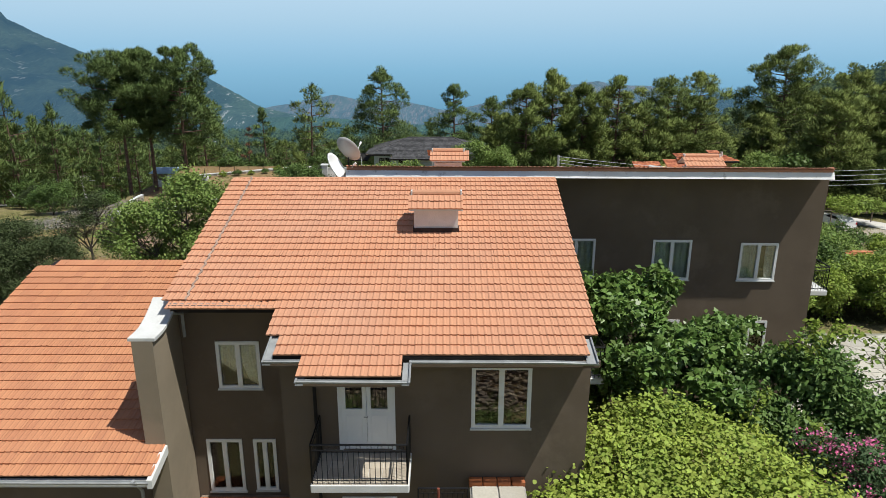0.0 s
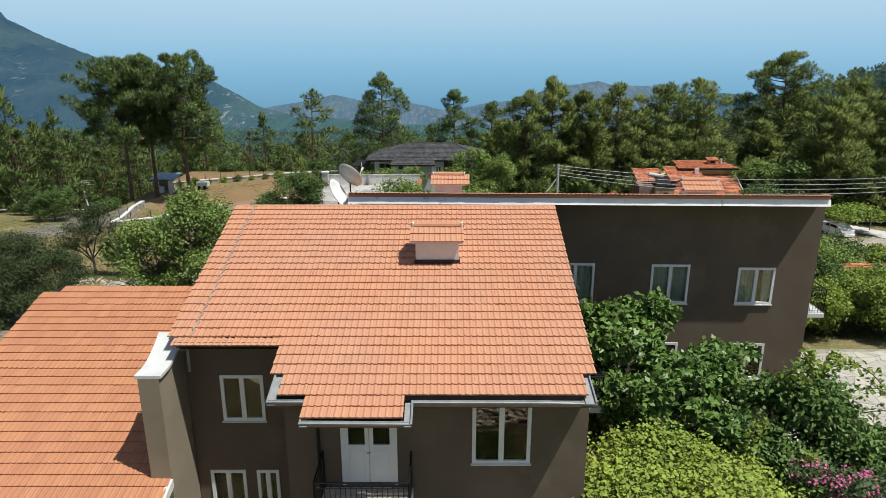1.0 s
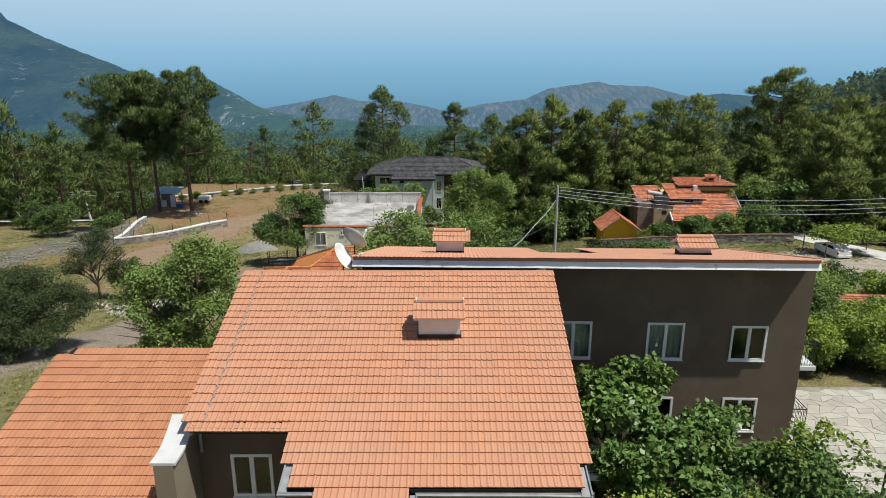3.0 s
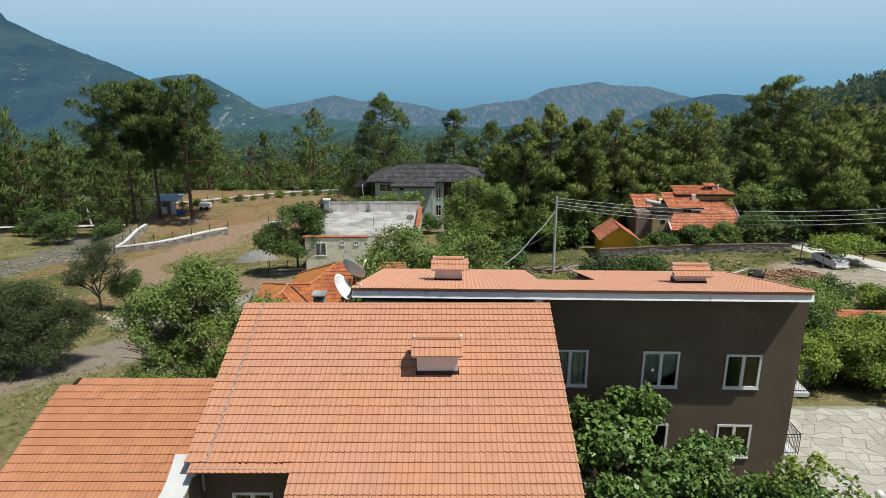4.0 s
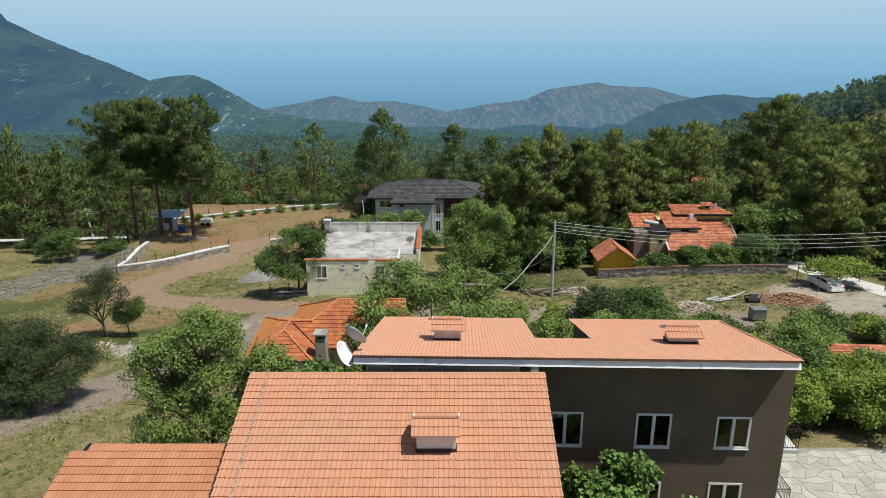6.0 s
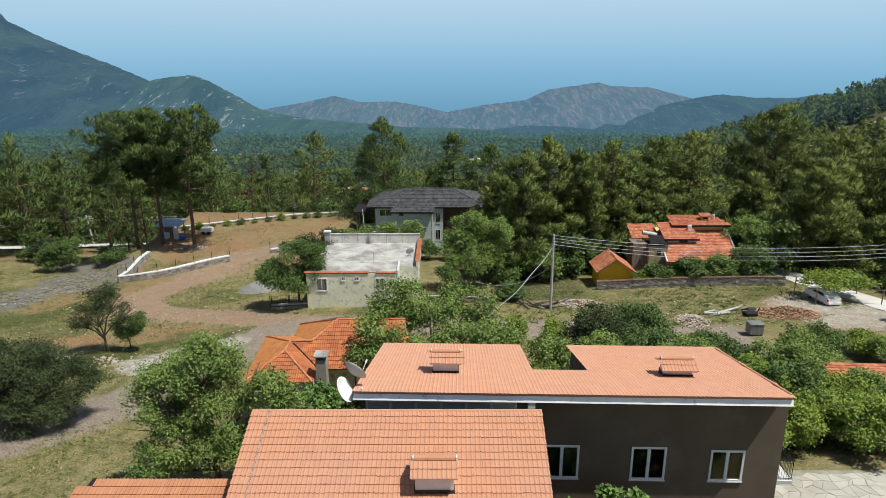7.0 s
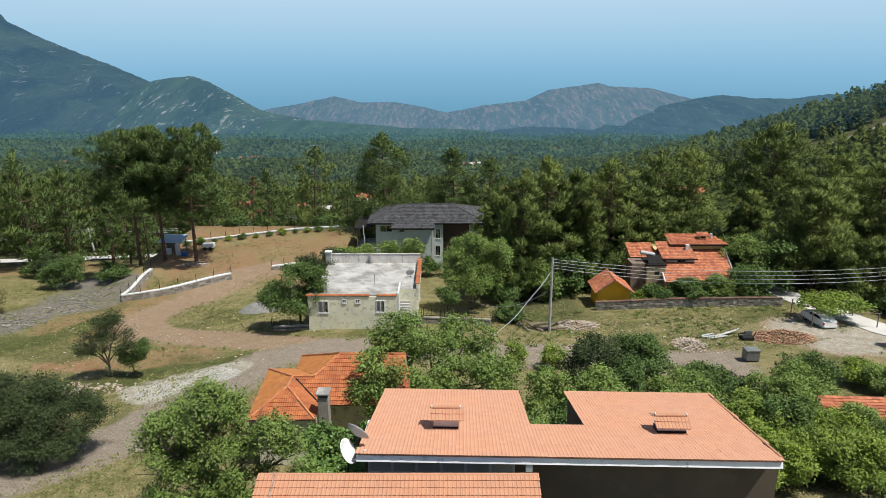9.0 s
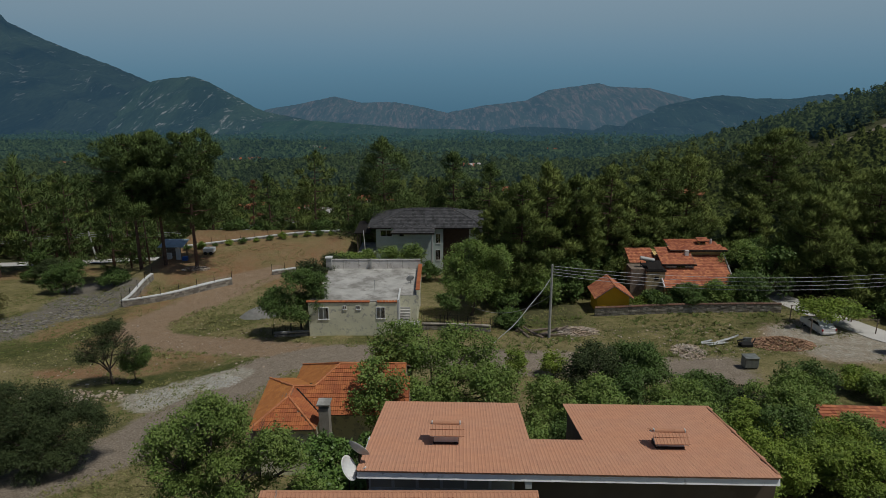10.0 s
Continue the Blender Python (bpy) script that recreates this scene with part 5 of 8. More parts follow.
part("post", boxed(-9.4, -9.15, 80.9, 81.14, -2.12, -0.75), M_CONCRETE, flat)
for a in ((-14.1, -12.9, -4.3, -2.85), (-7.5, -6.5, -4.2, -2.8)):
    plain_window(flat, *a, 69.4)
    part("curtain", boxed(a[0] + 0.08, a[1] - 0.3, 69.378, 69.386, a[2] + 0.08, a[3] - 0.08), M_NET, flat, "pale drawn curtain")
for a in ((-11.3, -10.85, -3.1, -2.65), (-9.8, -9.3, -3.1, -2.65)):
    plain_window(flat, *a, 69.4)
bm = bmesh.new()
for i in range(12):
    box(bm, -5.05, -3.75, 69.9 + i * 0.28, 73.3, -5.0 + i * 0.235, -5.0 + (i + 1) * 0.235 - 0.004)
part("stairs", bm, M_CONCRETE, flat, "concrete stairs up to the flat roof")
part("stair_wall", boxed(-5.1, -4.9, 69.42, 73.2, -5.5, -1.95), M_WHITE, flat)
part("landing", boxed(-5.0, -2.6, 68.4, 69.88, -4.9, -4.7), M_CONCRETE, flat)
for x in (-4.9, -2.75):
    part("pier", boxed(x, x + 0.15, 68.45, 68.6, -6.8, -4.904), M_CONCRETE, flat)
bm = bmesh.new()
tube(bm, [(-8.0, 73.2, -2.13), (-8.0, 73.2, -0.9)], 0.03, 6)
part("vent_pipe", bm, M_ZINC, flat)
satellite_dish(-3.9, 75.5, -2.1, 200, 30, M_DISH, "grey satellite dish on the flat roof", 0.5)

# ---------------------------------------------------------------- house with a dark hipped roof
grey = thing("house", (-3, 109, -10), "pale mint house with dark grey hipped roof", "house")
block_wall(grey, -7.95, -1.6, 103.3, 115, -12, -2.95, M_MINT, "pale mint siding wall")
block_wall(grey, -11.0, -7.953, 104.7, 115, -12, -2.75, M_MINT, "pale mint siding wall")
block_wall(grey, -1.597, 0.1, 104.3, 115, -12, -2.75, M_MINT, "pale mint siding wall")
block_wall(grey, 4.4, 6.6, 104.9, 115, -12, -2.75, M_WHITE)
block_wall(grey, 0.103, 4.397, 105.6, 115, -12, -2.75, material("brown_porch_wall", (0.13, 0.088, 0.066), 0.9, 0.1))
for k in range(16):
    z = -10.6 + 0.48 * k
    part("siding_board", boxed(-7.97, -1.58, 103.27, 103.297, z, z + 0.45), M_MINT, grey)
part("corner_board", boxed(-1.75, -1.55, 103.22, 103.268, -11, -2.97), M_WHITE, grey)
x0, x1, y0, y1, z0, z1 = -12.3, 7.3, 103.9, 116.0, -2.60, -0.55
ra, rb = (-5.6, 109.3, z1), (1.6, 109.3, z1)
for c in ([(x0, y0, z0), (x1, y0, z0), rb, ra], [(x1, y0, z0), (x1, y1, z0), rb], [(x1, y1, z0), (x0, y1, z0), ra, rb], [(x0, y1, z0), (x0, y0, z0), ra], [(-8.4, 102.5, -3.12), (-1.3, 102.5, -3.12), (-1.6, 104.6, -2.33), (-7.6, 104.6, -2.33)]):
    tile_outline(grey, c, M_TILE_GREY, 1.25)
hip_tiles(grey, [((x0, y0, z0), ra), ((x1, y0, z0), rb), (ra, rb)], M_TILE_GREY)
part("fascia", boxed(-12.25, -8.4, 103.82, 103.88, -2.78, -2.60), M_DARK, grey)
part("fascia", boxed(-8.4, -1.3, 102.42, 102.48, -3.30, -3.10), M_DARK, grey)
part("fascia", boxed(-1.3, 7.25, 103.82, 103.88, -2.78, -2.60), M_DARK, grey)
for a in ((-10.3, -8.3, -4.25, -3.15),):
    plain_window(grey, *a, 104.7, M_WHITE)
plain_window(grey, -7.0, -6.3, -3.75, -3.3, 103.27, M_DARK)
for a in ((-1.15, -0.35, -5.3, -3.6), (-1.15, -0.35, -8.2, -6.4)):
    plain_window(grey, *a, 104.3, M_WHITE)
railing(grey, [(-12.6, 104.9), (-12.6, 103.4), (-10.4, 103.4)], -6.8, 1.0, 0.3)
part("post", tubed([(-12.5, 103.6, -10), (-12.9, 103.2, -2.8)], 0.06, 5), M_PVC, grey, "leaning white pipe")
part("terrace", boxed(-14.0, -11.0, 104, 110, -7.0, -6.8), M_CONCRETE, grey, "grey concrete side terrace")
part("canopy", boxed(-14.5, -11.95, 104, 112, -3.6, -3.45), M_DARK, grey, "dark side canopy")
for y in (104.3, 107.5):
    part("post", boxed(-14.1, -13.95, y, y + 0.15, -11, -3.604), M_WOOD, grey)

# ---------------------------------------------------------------- yellow shed and the stone wall
shed = thing("shed", (21.5, 79, -7), "yellow garden shed with orange tiled gable roof", "shed")
bm = bmesh.new()
g0, g1, gm = 19.5, 23.5, 21.4
prof4 = [(g0, -7.2), (g1, -7.2), (g1, -4.45), (gm, -3.15), (g0, -4.45)]
a = [bm.verts.new((x, 77.4, z)) for x, z in prof4]
b = [bm.verts.new((x, 81.0, z)) for x, z in prof4]
bm.faces.new(a)
bm.faces.new(b[::-1])
for i in range(5):
    bm.faces.new((a[i], b[i], b[(i + 1) % 5], a[(i + 1) % 5]))
part("wall", bm, M_YELLOW, shed, "plain yellow painted wall")
tile_outline(shed, [(g0 - 0.45, 81.4, -4.72), (g0 - 0.45, 76.9, -4.72), (gm, 76.9, -3.02), (gm, 81.4, -3.02)], M_TILE_OLD)
tile_outline(shed, [(g1 + 0.45, 76.9, -4.72), (g1 + 0.45, 81.4, -4.72), (gm, 81.4, -3.02), (gm, 76.9, -3.02)], M_TILE_OLD)
hip_tiles(shed, [((gm, 76.9, -3.02), (gm, 81.4, -3.02))], M_TILE_OLD)


def rubble(bm, x0, y0, x1, y1, zf, height, depth, rng, course=0.22, length=0.38):
    """A rough stone wall from (x0, y0) to (x1, y1)."""
    ln = math.hypot(x1 - x0, y1 - y0)
    dx, dy = (x1 - x0) / ln, (y1 - y0) / ln
    for j in range(int(height / course)):
        s = rng.uniform(-length, 0)
        while s < ln:
            w = length * rng.uniform(0.6, 1.4)
            a, b = max(s, 0), min(s + w - 0.02, ln)
            if b - a > 0.05:
                mx, my = x0 + dx * (a + b) / 2, y0 + dy * (a + b) / 2
                z = zf(mx, my) + j * course
                o = rng.uniform(-0.03, 0.05)
                vs = []
                for (p, q) in ((a, -depth / 2 - o), (b, -depth / 2 - o), (b, depth / 2), (a, depth / 2)):
                    for zz in (z + 0.01, z + course - 0.015):
                        vs.append(bm.verts.new((x0 + dx * p - dy * q + rng.uniform(-0.02, 0.02), y0 + dy * p + dx * q + rng.uniform(-0.02, 0.02), zz + rng.uniform(-0.015, 0.015))))
                for f in ((0, 2, 3, 1), (2, 4, 5, 3), (4, 6, 7, 5), (6, 0, 1, 7), (1, 3, 5, 7)):
                    bm.faces.new([vs[i] for i in f])
            s += w


M_TILE_DULL = material("dull_red_coping", (0.20, 0.10, 0.07), 0.9, 0.2, 0.8, 12, 0.3, island=0.3, col2=(0.13, 0.09, 0.07))
rng = random.Random(11)
bm = bmesh.new()
rubble(bm, 19.0, 76.3, 41.5, 75.2, lambda x, y: ground_z(x, y) - 0.25, 1.5, 0.4, rng)
solid("stone_wall", bm, M_STONE, "dry grey rubble garden wall", "wall", "structure")
bm = bmesh.new()
for i in range(66):
    f = i / 66
    x, y = 19.0 + 22.5 * f, 76.3 - 1.1 * f
    box(bm, x, x + 0.32, y - 0.26, y + 0.26, ground_z(x, y) + 1.09, ground_z(x, y) + 1.17)
solid("wall_coping_tiles", bm, M_TILE_DULL, "dark red coping tiles on the rubble wall", "coping", "structure")

# ---------------------------------------------------------------- red-roofed house on the right
villa = thing("house", (32, 84, -6), "ochre house with stepped orange tile roofs", "house")
block_wall(villa, 28.9, 37.4, 80.0, 84.6, -8.5, -3.75, M_OCHRE)
block_wall(villa, 29.2, 37.6, 84.603, 90.0, -8.5, -1.9, M_OCHRE)
block_wall(villa, 33.0, 37.9, 85.4, 89.4, -1.897, -0.80, M_OCHRE, "upper ochre storey")
tile_outline(villa, [(28.4, 78.9, -4.0), (37.4, 78.9, -4.0), (38.1, 85.35, -1.55), (28.9, 85.35, -1.55)], M_TILE_OLD)
part("barge_board", tubed([(37.5, 79.0, -3.85), (38.2, 85.35, -1.42)], 0.10, 6), M_DISH, villa, "grey barge board")
part("barge_board", tubed([(28.35, 78.9, -3.92), (28.55, 81.4, -2.95)], 0.11, 6), M_PVC, villa, "white barge board")
tile_outline(villa, [(28.9, 82.3, -1.92), (33.5, 82.3, -1.92), (33.5, 86.2, -0.62), (28.9, 86.2, -0.62)], M_TILE_OLD)
part("fascia", boxed(28.9, 33.5, 82.22, 82.28, -2.10, -1.95), M_DARK, villa)
part("dormer_wall", boxed(29.6, 33.3, 82.75, 82.99, -3.0, -2.02), M_GREYPINK, villa)
plain_window(villa, 31.0, 32.1, -2.72, -2.14, 82.75, M_TILE_OLD)
part("roof_vent", boxed(32.5, 33.0, 84.1, 84.5, -1.45, -0.55), M_GREYPINK, villa, "small plastered roof vent")
tile_outline(villa, [(30.6, 84.7, -0.66), (38.5, 84.7, -0.66), (37.4, 88.6, -0.25), (31.0, 88.6, -0.25)], M_TILE_OLD)
part("fascia", boxed(33.3, 38.5, 84.62, 84.68, -0.86, -0.68), M_DARK, villa)
ch = part("chimney", boxed(35.2, 36.1, 86.6, 87.4, -0.5, 0.10), M_OCHRE, villa, "ochre chimney with tiled cap")
part("smoke_opening", boxed(35.32, 35.98, 86.58, 86.598, -0.28, -0.02), M_DARK, ch)
tile_outline(villa, [(34.9, 86.3, 0.10), (36.4, 86.3, 0.10), (36.4, 87.4, 0.42), (34.9, 87.4, 0.42)], M_TILE_OLD)
part("vent_pipe", tubed([(36.9, 87.0, -0.45), (36.9, 87.0, 0.25)], 0.16, 8), M_WHITE, villa, "white vent pipe")
tile_outline(villa, [(25.2, 84.2, -2.3), (28.85, 84.2, -2.3), (28.85, 87.4, -1.1), (25.2, 87.4, -1.1)], M_TILE_OLD)
block_wall(villa, 25.2, 28.6, 84.8, 88.0, -8.0, -2.1, M_OCHRE)
tower = block_wall(villa, 26.5, 28.85, 80.6, 83.6, -7.5, -2.35, material("stained_ochre_tower", (0.44, 0.34, 0.20), 0.9, 0.12, 0.8, 12, 0.3, stain=((0.20, 0.17, 0.12), 0.35, 0.6)), "stained ochre water tower")
part("tower_window", boxed(27.5, 28.05, 80.57, 80.597, -3.5, -3.0), M_DARK, tower)
part("tower_rim", boxed(26.4, 28.95, 80.5, 83.7, -2.346, -2.12, bevel=0.02), M_DARK, tower, "dark tower rim")
block_wall(villa, 24.6, 26.49, 81.2, 83.6, -7.5, -2.2, M_WOOD, "dark timber lean-to")
bm = bmesh.new()
tube(bm, [(25.9, 82.2, -0.95), (27.7, 82.0, -1.25)], 0.27, 12)
part("water_heater_tank", bm, M_DISH, villa, "grey solar water tank")
bm = bmesh.new()
prism(bm, [(26.6, 80.7), (28.5, 80.7), (28.5, 82.0), (26.6, 82.0)], lambda x, y: -2.05 + 0.62 * (y - 80.7), 0.06)
part("solar_panel", bm, M_DARK, villa, "dark solar panel")
for x in (26.0, 27.6):
    part("tank_stand", tubed([(x, 82.1, -2.12), (x, 82.1, -1.2)], 0.03, 5), M_IRON, villa)


# ---------------------------------------------------------------- poles and wires
def pole(x, y, top, r0, r1, label, name="utility_pole", lean=(0, 0), arm=True):
    z = ground_z(x, y) - 0.3
    th = thing(name, (x, y, z), label, "utility pole")
    part("shaft", tubed([(x, y, z), (x + lean[0], y + lean[1], top)], [r0, r1], 10), M_POLE, th)
    if arm:
        bm = bmesh.new()
        for k in range(4):
            tube(bm, [(x + lean[0] - 0.08, y + lean[1], top - 0.15 - 0.3 * k), (x + lean[0] - 0.08, y + lean[1], top - 0.02 - 0.3 * k)], 0.05, 6)
        part("insulators", bm, M_WIRE, th, "stacked insulators")
    return th


pole(12.05, 68.4, 2.55, 0.17, 0.11, "grey concrete utility pole beside the dirt track")
pole(-73.3, 132.9, -10.9, 0.2, 0.13, "pale concrete utility pole beside the road", lean=(-0.9, 0))
pole(-80, 122, -11.5, 0.14, 0.09, "grey street lamp pole beside the road", "street_lamp", lean=(-2, 0), arm=False)


def wire(a, b, sag, label, r=0.022, wob=0.0):
    bm = bmesh.new()
    a, b = Vector(a), Vector(b)
    pts = []
    for i in range(29):
        f = i / 28
        p = a.lerp(b, f)
        p.z -= sag * 4 * f * (1 - f) + wob * math.sin(f * 17)
        pts.append(p)
    tube(bm, pts, r, 4)
    return solid("cable", bm, M_WIRE, label, "cable", group="overhead cables")


for k in range(4):
    wire((12.0, 68.4, 2.4 - 0.33 * k), (62.0, 70.5 + 0.3 * k, 1.9 - 0.55 * k), 1.5 + 0.1 * k, "pale overhead cable strung from the concrete pole", 0.022)
wire((11.9, 68.3, 1.0), (2.5, 57.0, -3.5), 1.0, "thick pale service cable sagging to the ground", 0.04, 0.08)
wire((11.9, 68.5, -1.2), (3.5, 75.0, -4.9), 1.4, "thin dark service cable", 0.02)
for k in range(3):
    wire((-73.6, 132.9, -11.2 - 0.4 * k), (-150, 120, -10.0 - 0.4 * k), 1.5, "thin overhead cable beside the road", 0.03)
    wire((-73.6, 132.9, -11.2 - 0.4 * k), (-30, 150, -11.5 - 0.4 * k), 1.5, "thin overhead cable beside the road", 0.03)


# ---------------------------------------------------------------- low walls with white coping
def coped_wall(pts, h, label, top=None):
    bm = bmesh.new()
    rg = random.Random(3)
    bc = bmesh.new()
    for (xa, ya), (xb, yb) in zip(pts, pts[1:]):
        rubble(bm, xa, ya, xb, yb, lambda x, y: ground_z(x, y) - 0.3, h + 0.3, 0.4, rg, 0.28, 0.5)
        n = 8
        for i in range(n):
            f, g = i / n, (i + 1) / n
            p = [(xa + (xb - xa) * t, ya + (yb - ya) * t) for t in (f, g)]
            d = Vector((xb - xa, yb - ya)).normalized() * 0.23
            q = [(p[0][0] - d.y, p[0][1] + d.x), (p[0][0] + d.y, p[0][1] - d.x), (p[1][0] + d.y, p[1][1] - d.x), (p[1][0] - d.y, p[1][1] + d.x)]
            prism(bc, q[::-1], lambda x, y: ground_z(x, y) + h + 0.10, 0.14)
    th = thing("garden_wall", (pts[0][0], pts[0][1], ground_z(*pts[0])), label, "wall", kind="structure")
    part("stones", bm, M_STONE, th)
    part("coping", bc, top or M_WHITE, th)
    for (xa, ya), (xb, yb) in zip(pts, pts[1:]):
        n = max(2, round(math.hypot(xb - xa, yb - ya) / 2.4))
        for i in range(n + 1):
            x, y = xa + (xb - xa) * i / n, ya + (yb - ya) * i / n
            part("fence_post", tubed([(x, y, ground_z(x, y) + h), (x, y, ground_z(x, y) + h + 1.1)], 0.04, 5), M_IRON, th)


coped_wall([(-30.9, 91.1), (-43.8, 84.0), (-43.4, 93.0)], 0.9, "low rubble wall with white coping and fence posts")
coped_wall([(-26.0, 95.0), (-22.5, 96.5)], 0.6, "short rubble wall with white coping")
coped_wall([(-47, 107), (-38, 111), (-27, 116), (-19.0, 117.6)], 0.35, "long low wall with white coping on the far side of the field")
coped_wall([(-19.5, 70.2), (-15.3, 69.8)], 0.5, "low grey wall with mesh fence beside the cream house", M_CONCRETE)
coped_wall([(-2.4, 71.5), (5.6, 70.5)], 0.7, "low garden wall with wire fence", M_STONE)


# ---------------------------------------------------------------- shack, car, bin and small things
shack = thing("shack", (-44, 103, ground_z(-44, 103)), "makeshift shack with pale blue sheet roof and clutter", "shack")
zs = ground_z(-44, 103)
for x in (-45.6, -42.6):
    for y in (102.0, 104.6):
        part("post", boxed(x, x + 0.12, y, y + 0.12, zs - 0.3, zs + 2.2), M_WOOD, shack)
for i in range(9):
    x = -46.0 + i * 0.45
    bm = bmesh.new()
    prism(bm, [(x, 101.6), (x + 0.43, 101.6), (x + 0.43, 105.0), (x, 105.0)], lambda p, q: zs + 2.2 + (q - 101.6) * 0.14, 0.04)
    part("roof_sheet", bm, M_BLUESHEET, shack, "pale blue sheet")
part("wall", boxed(-45.5, -43.9, 103.9, 104.1, zs - 0.2, zs + 2.1), M_WOOD, shack)
part("door", boxed(-43.3, -42.5, 101.98, 102.04, zs - 0.1, zs + 1.9), M_WHITE, shack)
part("blue_tub", boxed(-42.2, -41.4, 101.5, 102.2, zs - 0.1, zs + 0.6, bevel=0.06), material("blue_plastic", (0.03, 0.12, 0.42), 0.4, 0.1), shack)
part("crate", boxed(-45.2, -44.3, 102.2, 102.9, zs - 0.1, zs + 0.9), M_WHITE, shack)
tr = thing("trailer", (-39.0, 105, ground_z(-39, 105)), "small white box trailer on the field", "trailer")
zt = ground_z(-39, 105)
part("body", boxed(-39.8, -38.0, 104.4, 105.6, zt + 0.4, zt + 1.1, bevel=0.05), M_WHITE, tr)
for x in (-39.4, -38.5):
    part("wheel", tubed([(x, 104.35, zt + 0.28), (x, 104.5, zt + 0.28)], 0.3, 12), M_RUBBER, tr)


def car(x, y, turn):
    z = ground_z(x, y)
    th = thing("car", (0, 0, 0), "white hatchback parked under the vine pergola", "car")
    prof = [(-1.95, 0.35), (-2.0, 0.75), (-1.85, 0.95), (-1.05, 1.0), (-0.45, 1.38), (0.95, 1.42), (1.65, 1.02), (1.95, 0.95), (2.0, 0.5), (1.9, 0.3)]
    bm = bmesh.new()
    rows = []
    for s, k in ((-0.80, 1.0), (-0.74, 1.03), (0.74, 1.03), (0.80, 1.0)):
        rows.append([bm.verts.new((px_, s * (0.86 if pz > 1.1 else 1.0), pz * k)) for px_, pz in prof])
    n = len(prof)
    for r0, r1 in zip(rows, rows[1:]):
        for i in range(n):
            bm.faces.new((r0[i], r1[i], r1[(i + 1) % n], r0[(i + 1) % n]))
    bm.faces.new(rows[0])
    bm.faces.new(rows[-1][::-1])
    part("body", bm, M_CARPAINT, th)
    for px_ in (-1.25, 1.25):
        for s in (-0.79, 0.62):
            w = part("wheel", tubed([(px_, s, 0.3), (px_, s + 0.17, 0.3)], 0.3, 16), M_RUBBER, th)
            part("rim", tubed([(px_, s - 0.01, 0.3), (px_, s + 0.18, 0.3)], 0.18, 12), M_ZINC, w)
    bm = bmesh.new()
    v = [bm.verts.new(q) for q in ((1.02, -0.60, 1.415), (1.02, 0.60, 1.415), (1.60, 0.66, 1.075), (1.60, -0.66, 1.075))]
    bm.faces.new(v)
    part("rear_window", bm, M_DARK, th, "dark rear window")
    for s in (-0.78, 0.78):
        bm = bmesh.new()
        v = [bm.verts.new(q) for q in ((-0.75, s * 1.035, 1.05), (1.35, s * 1.035, 1.08), (0.9, s * 0.93, 1.34), (-0.35, s * 0.93, 1.32))]
        bm.faces.new(v)
        part("side_window", bm, M_DARK, th, "dark side windows")
        part("tail_light", boxed(1.9, 2.02, s - 0.1, s + 0.02, 0.72, 0.95), M_REDPAINT, th, "red tail light")
    part("bumper", boxed(1.9, 2.06, -0.75, 0.75, 0.35, 0.6, bevel=0.04), M_CARPAINT, th)
    th.matrix_basis = pose(x, y, z, 0, 0, turn)
    return th


car(42.1, 68.2, -84)

zb = ground_z(29.6, 57.5)
dumpster = thing("rubbish_bin", (29.6, 57.5, zb), "dull grey metal rubbish container beside the track", "bin")
part("body", boxed(28.95, 30.25, 57.0, 58.0, zb + 0.15, zb + 1.15, bevel=0.05), M_BIN, dumpster)
part("lid", boxed(28.9, 30.3, 56.95, 58.05, zb + 1.154, zb + 1.24, bevel=0.03), M_BIN, dumpster)
for x in (29.1, 30.1):
    part("wheel", tubed([(x, 57.15, zb + 0.1), (x + 0.06, 57.15, zb + 0.1)], 0.1, 8), M_RUBBER, dumpster)


def stone_arrays(rng, n, place, smin, smax):
    """Irregular stones: squashed eight-cornered lumps."""
    verts, faces = [], []
    for _ in range(n):
        x, y, dz = place(rng)
        s = rng.uniform(smin, smax) if rng.random() < 0.85 else smax * rng.uniform(1, 1.5)
        z = ground_z(x, y) + dz
        a = rng.uniform(0, 6.28)
        k = len(verts)
        for i in range(8):
            ux, uy, uz = (i & 1) * 2 - 1, ((i >> 1) & 1) * 2 - 1, (i >> 2) * 2 - 1
            r = [rng.uniform(0.6, 1.1) for _ in range(3)]
            px_, py_ = ux * s * r[0], uy * s * 0.75 * r[1]
            verts.append((x + px_ * math.cos(a) - py_ * math.sin(a), y + px_ * math.sin(a) + py_ * math.cos(a), z + uz * s * 0.5 * r[2]))
        faces += [tuple(k + i for i in f) for f in ((0, 1, 3, 2), (4, 6, 7, 5), (0, 4, 5, 1), (2, 3, 7, 6), (0, 2, 6, 4), (1, 5, 7, 3))]
    return verts, faces


def heap(name, cx, cy, rx, ry, h, n, smin, smax, mat, label):
    rg = random.Random(int(cx * 7 + cy))

    def place(r):
        t, q = r.uniform(0, 6.28), math.sqrt(r.random())
        return cx + rx * q * math.cos(t), cy + ry * q * math.sin(t), h * (1 - q) * r.uniform(0.5, 1)
    v, f = stone_arrays(rg, n, place, smin, smax)
    return tagged(new(name, arrays(name, v, f, mat)), label, "rubble", kind="stuff")


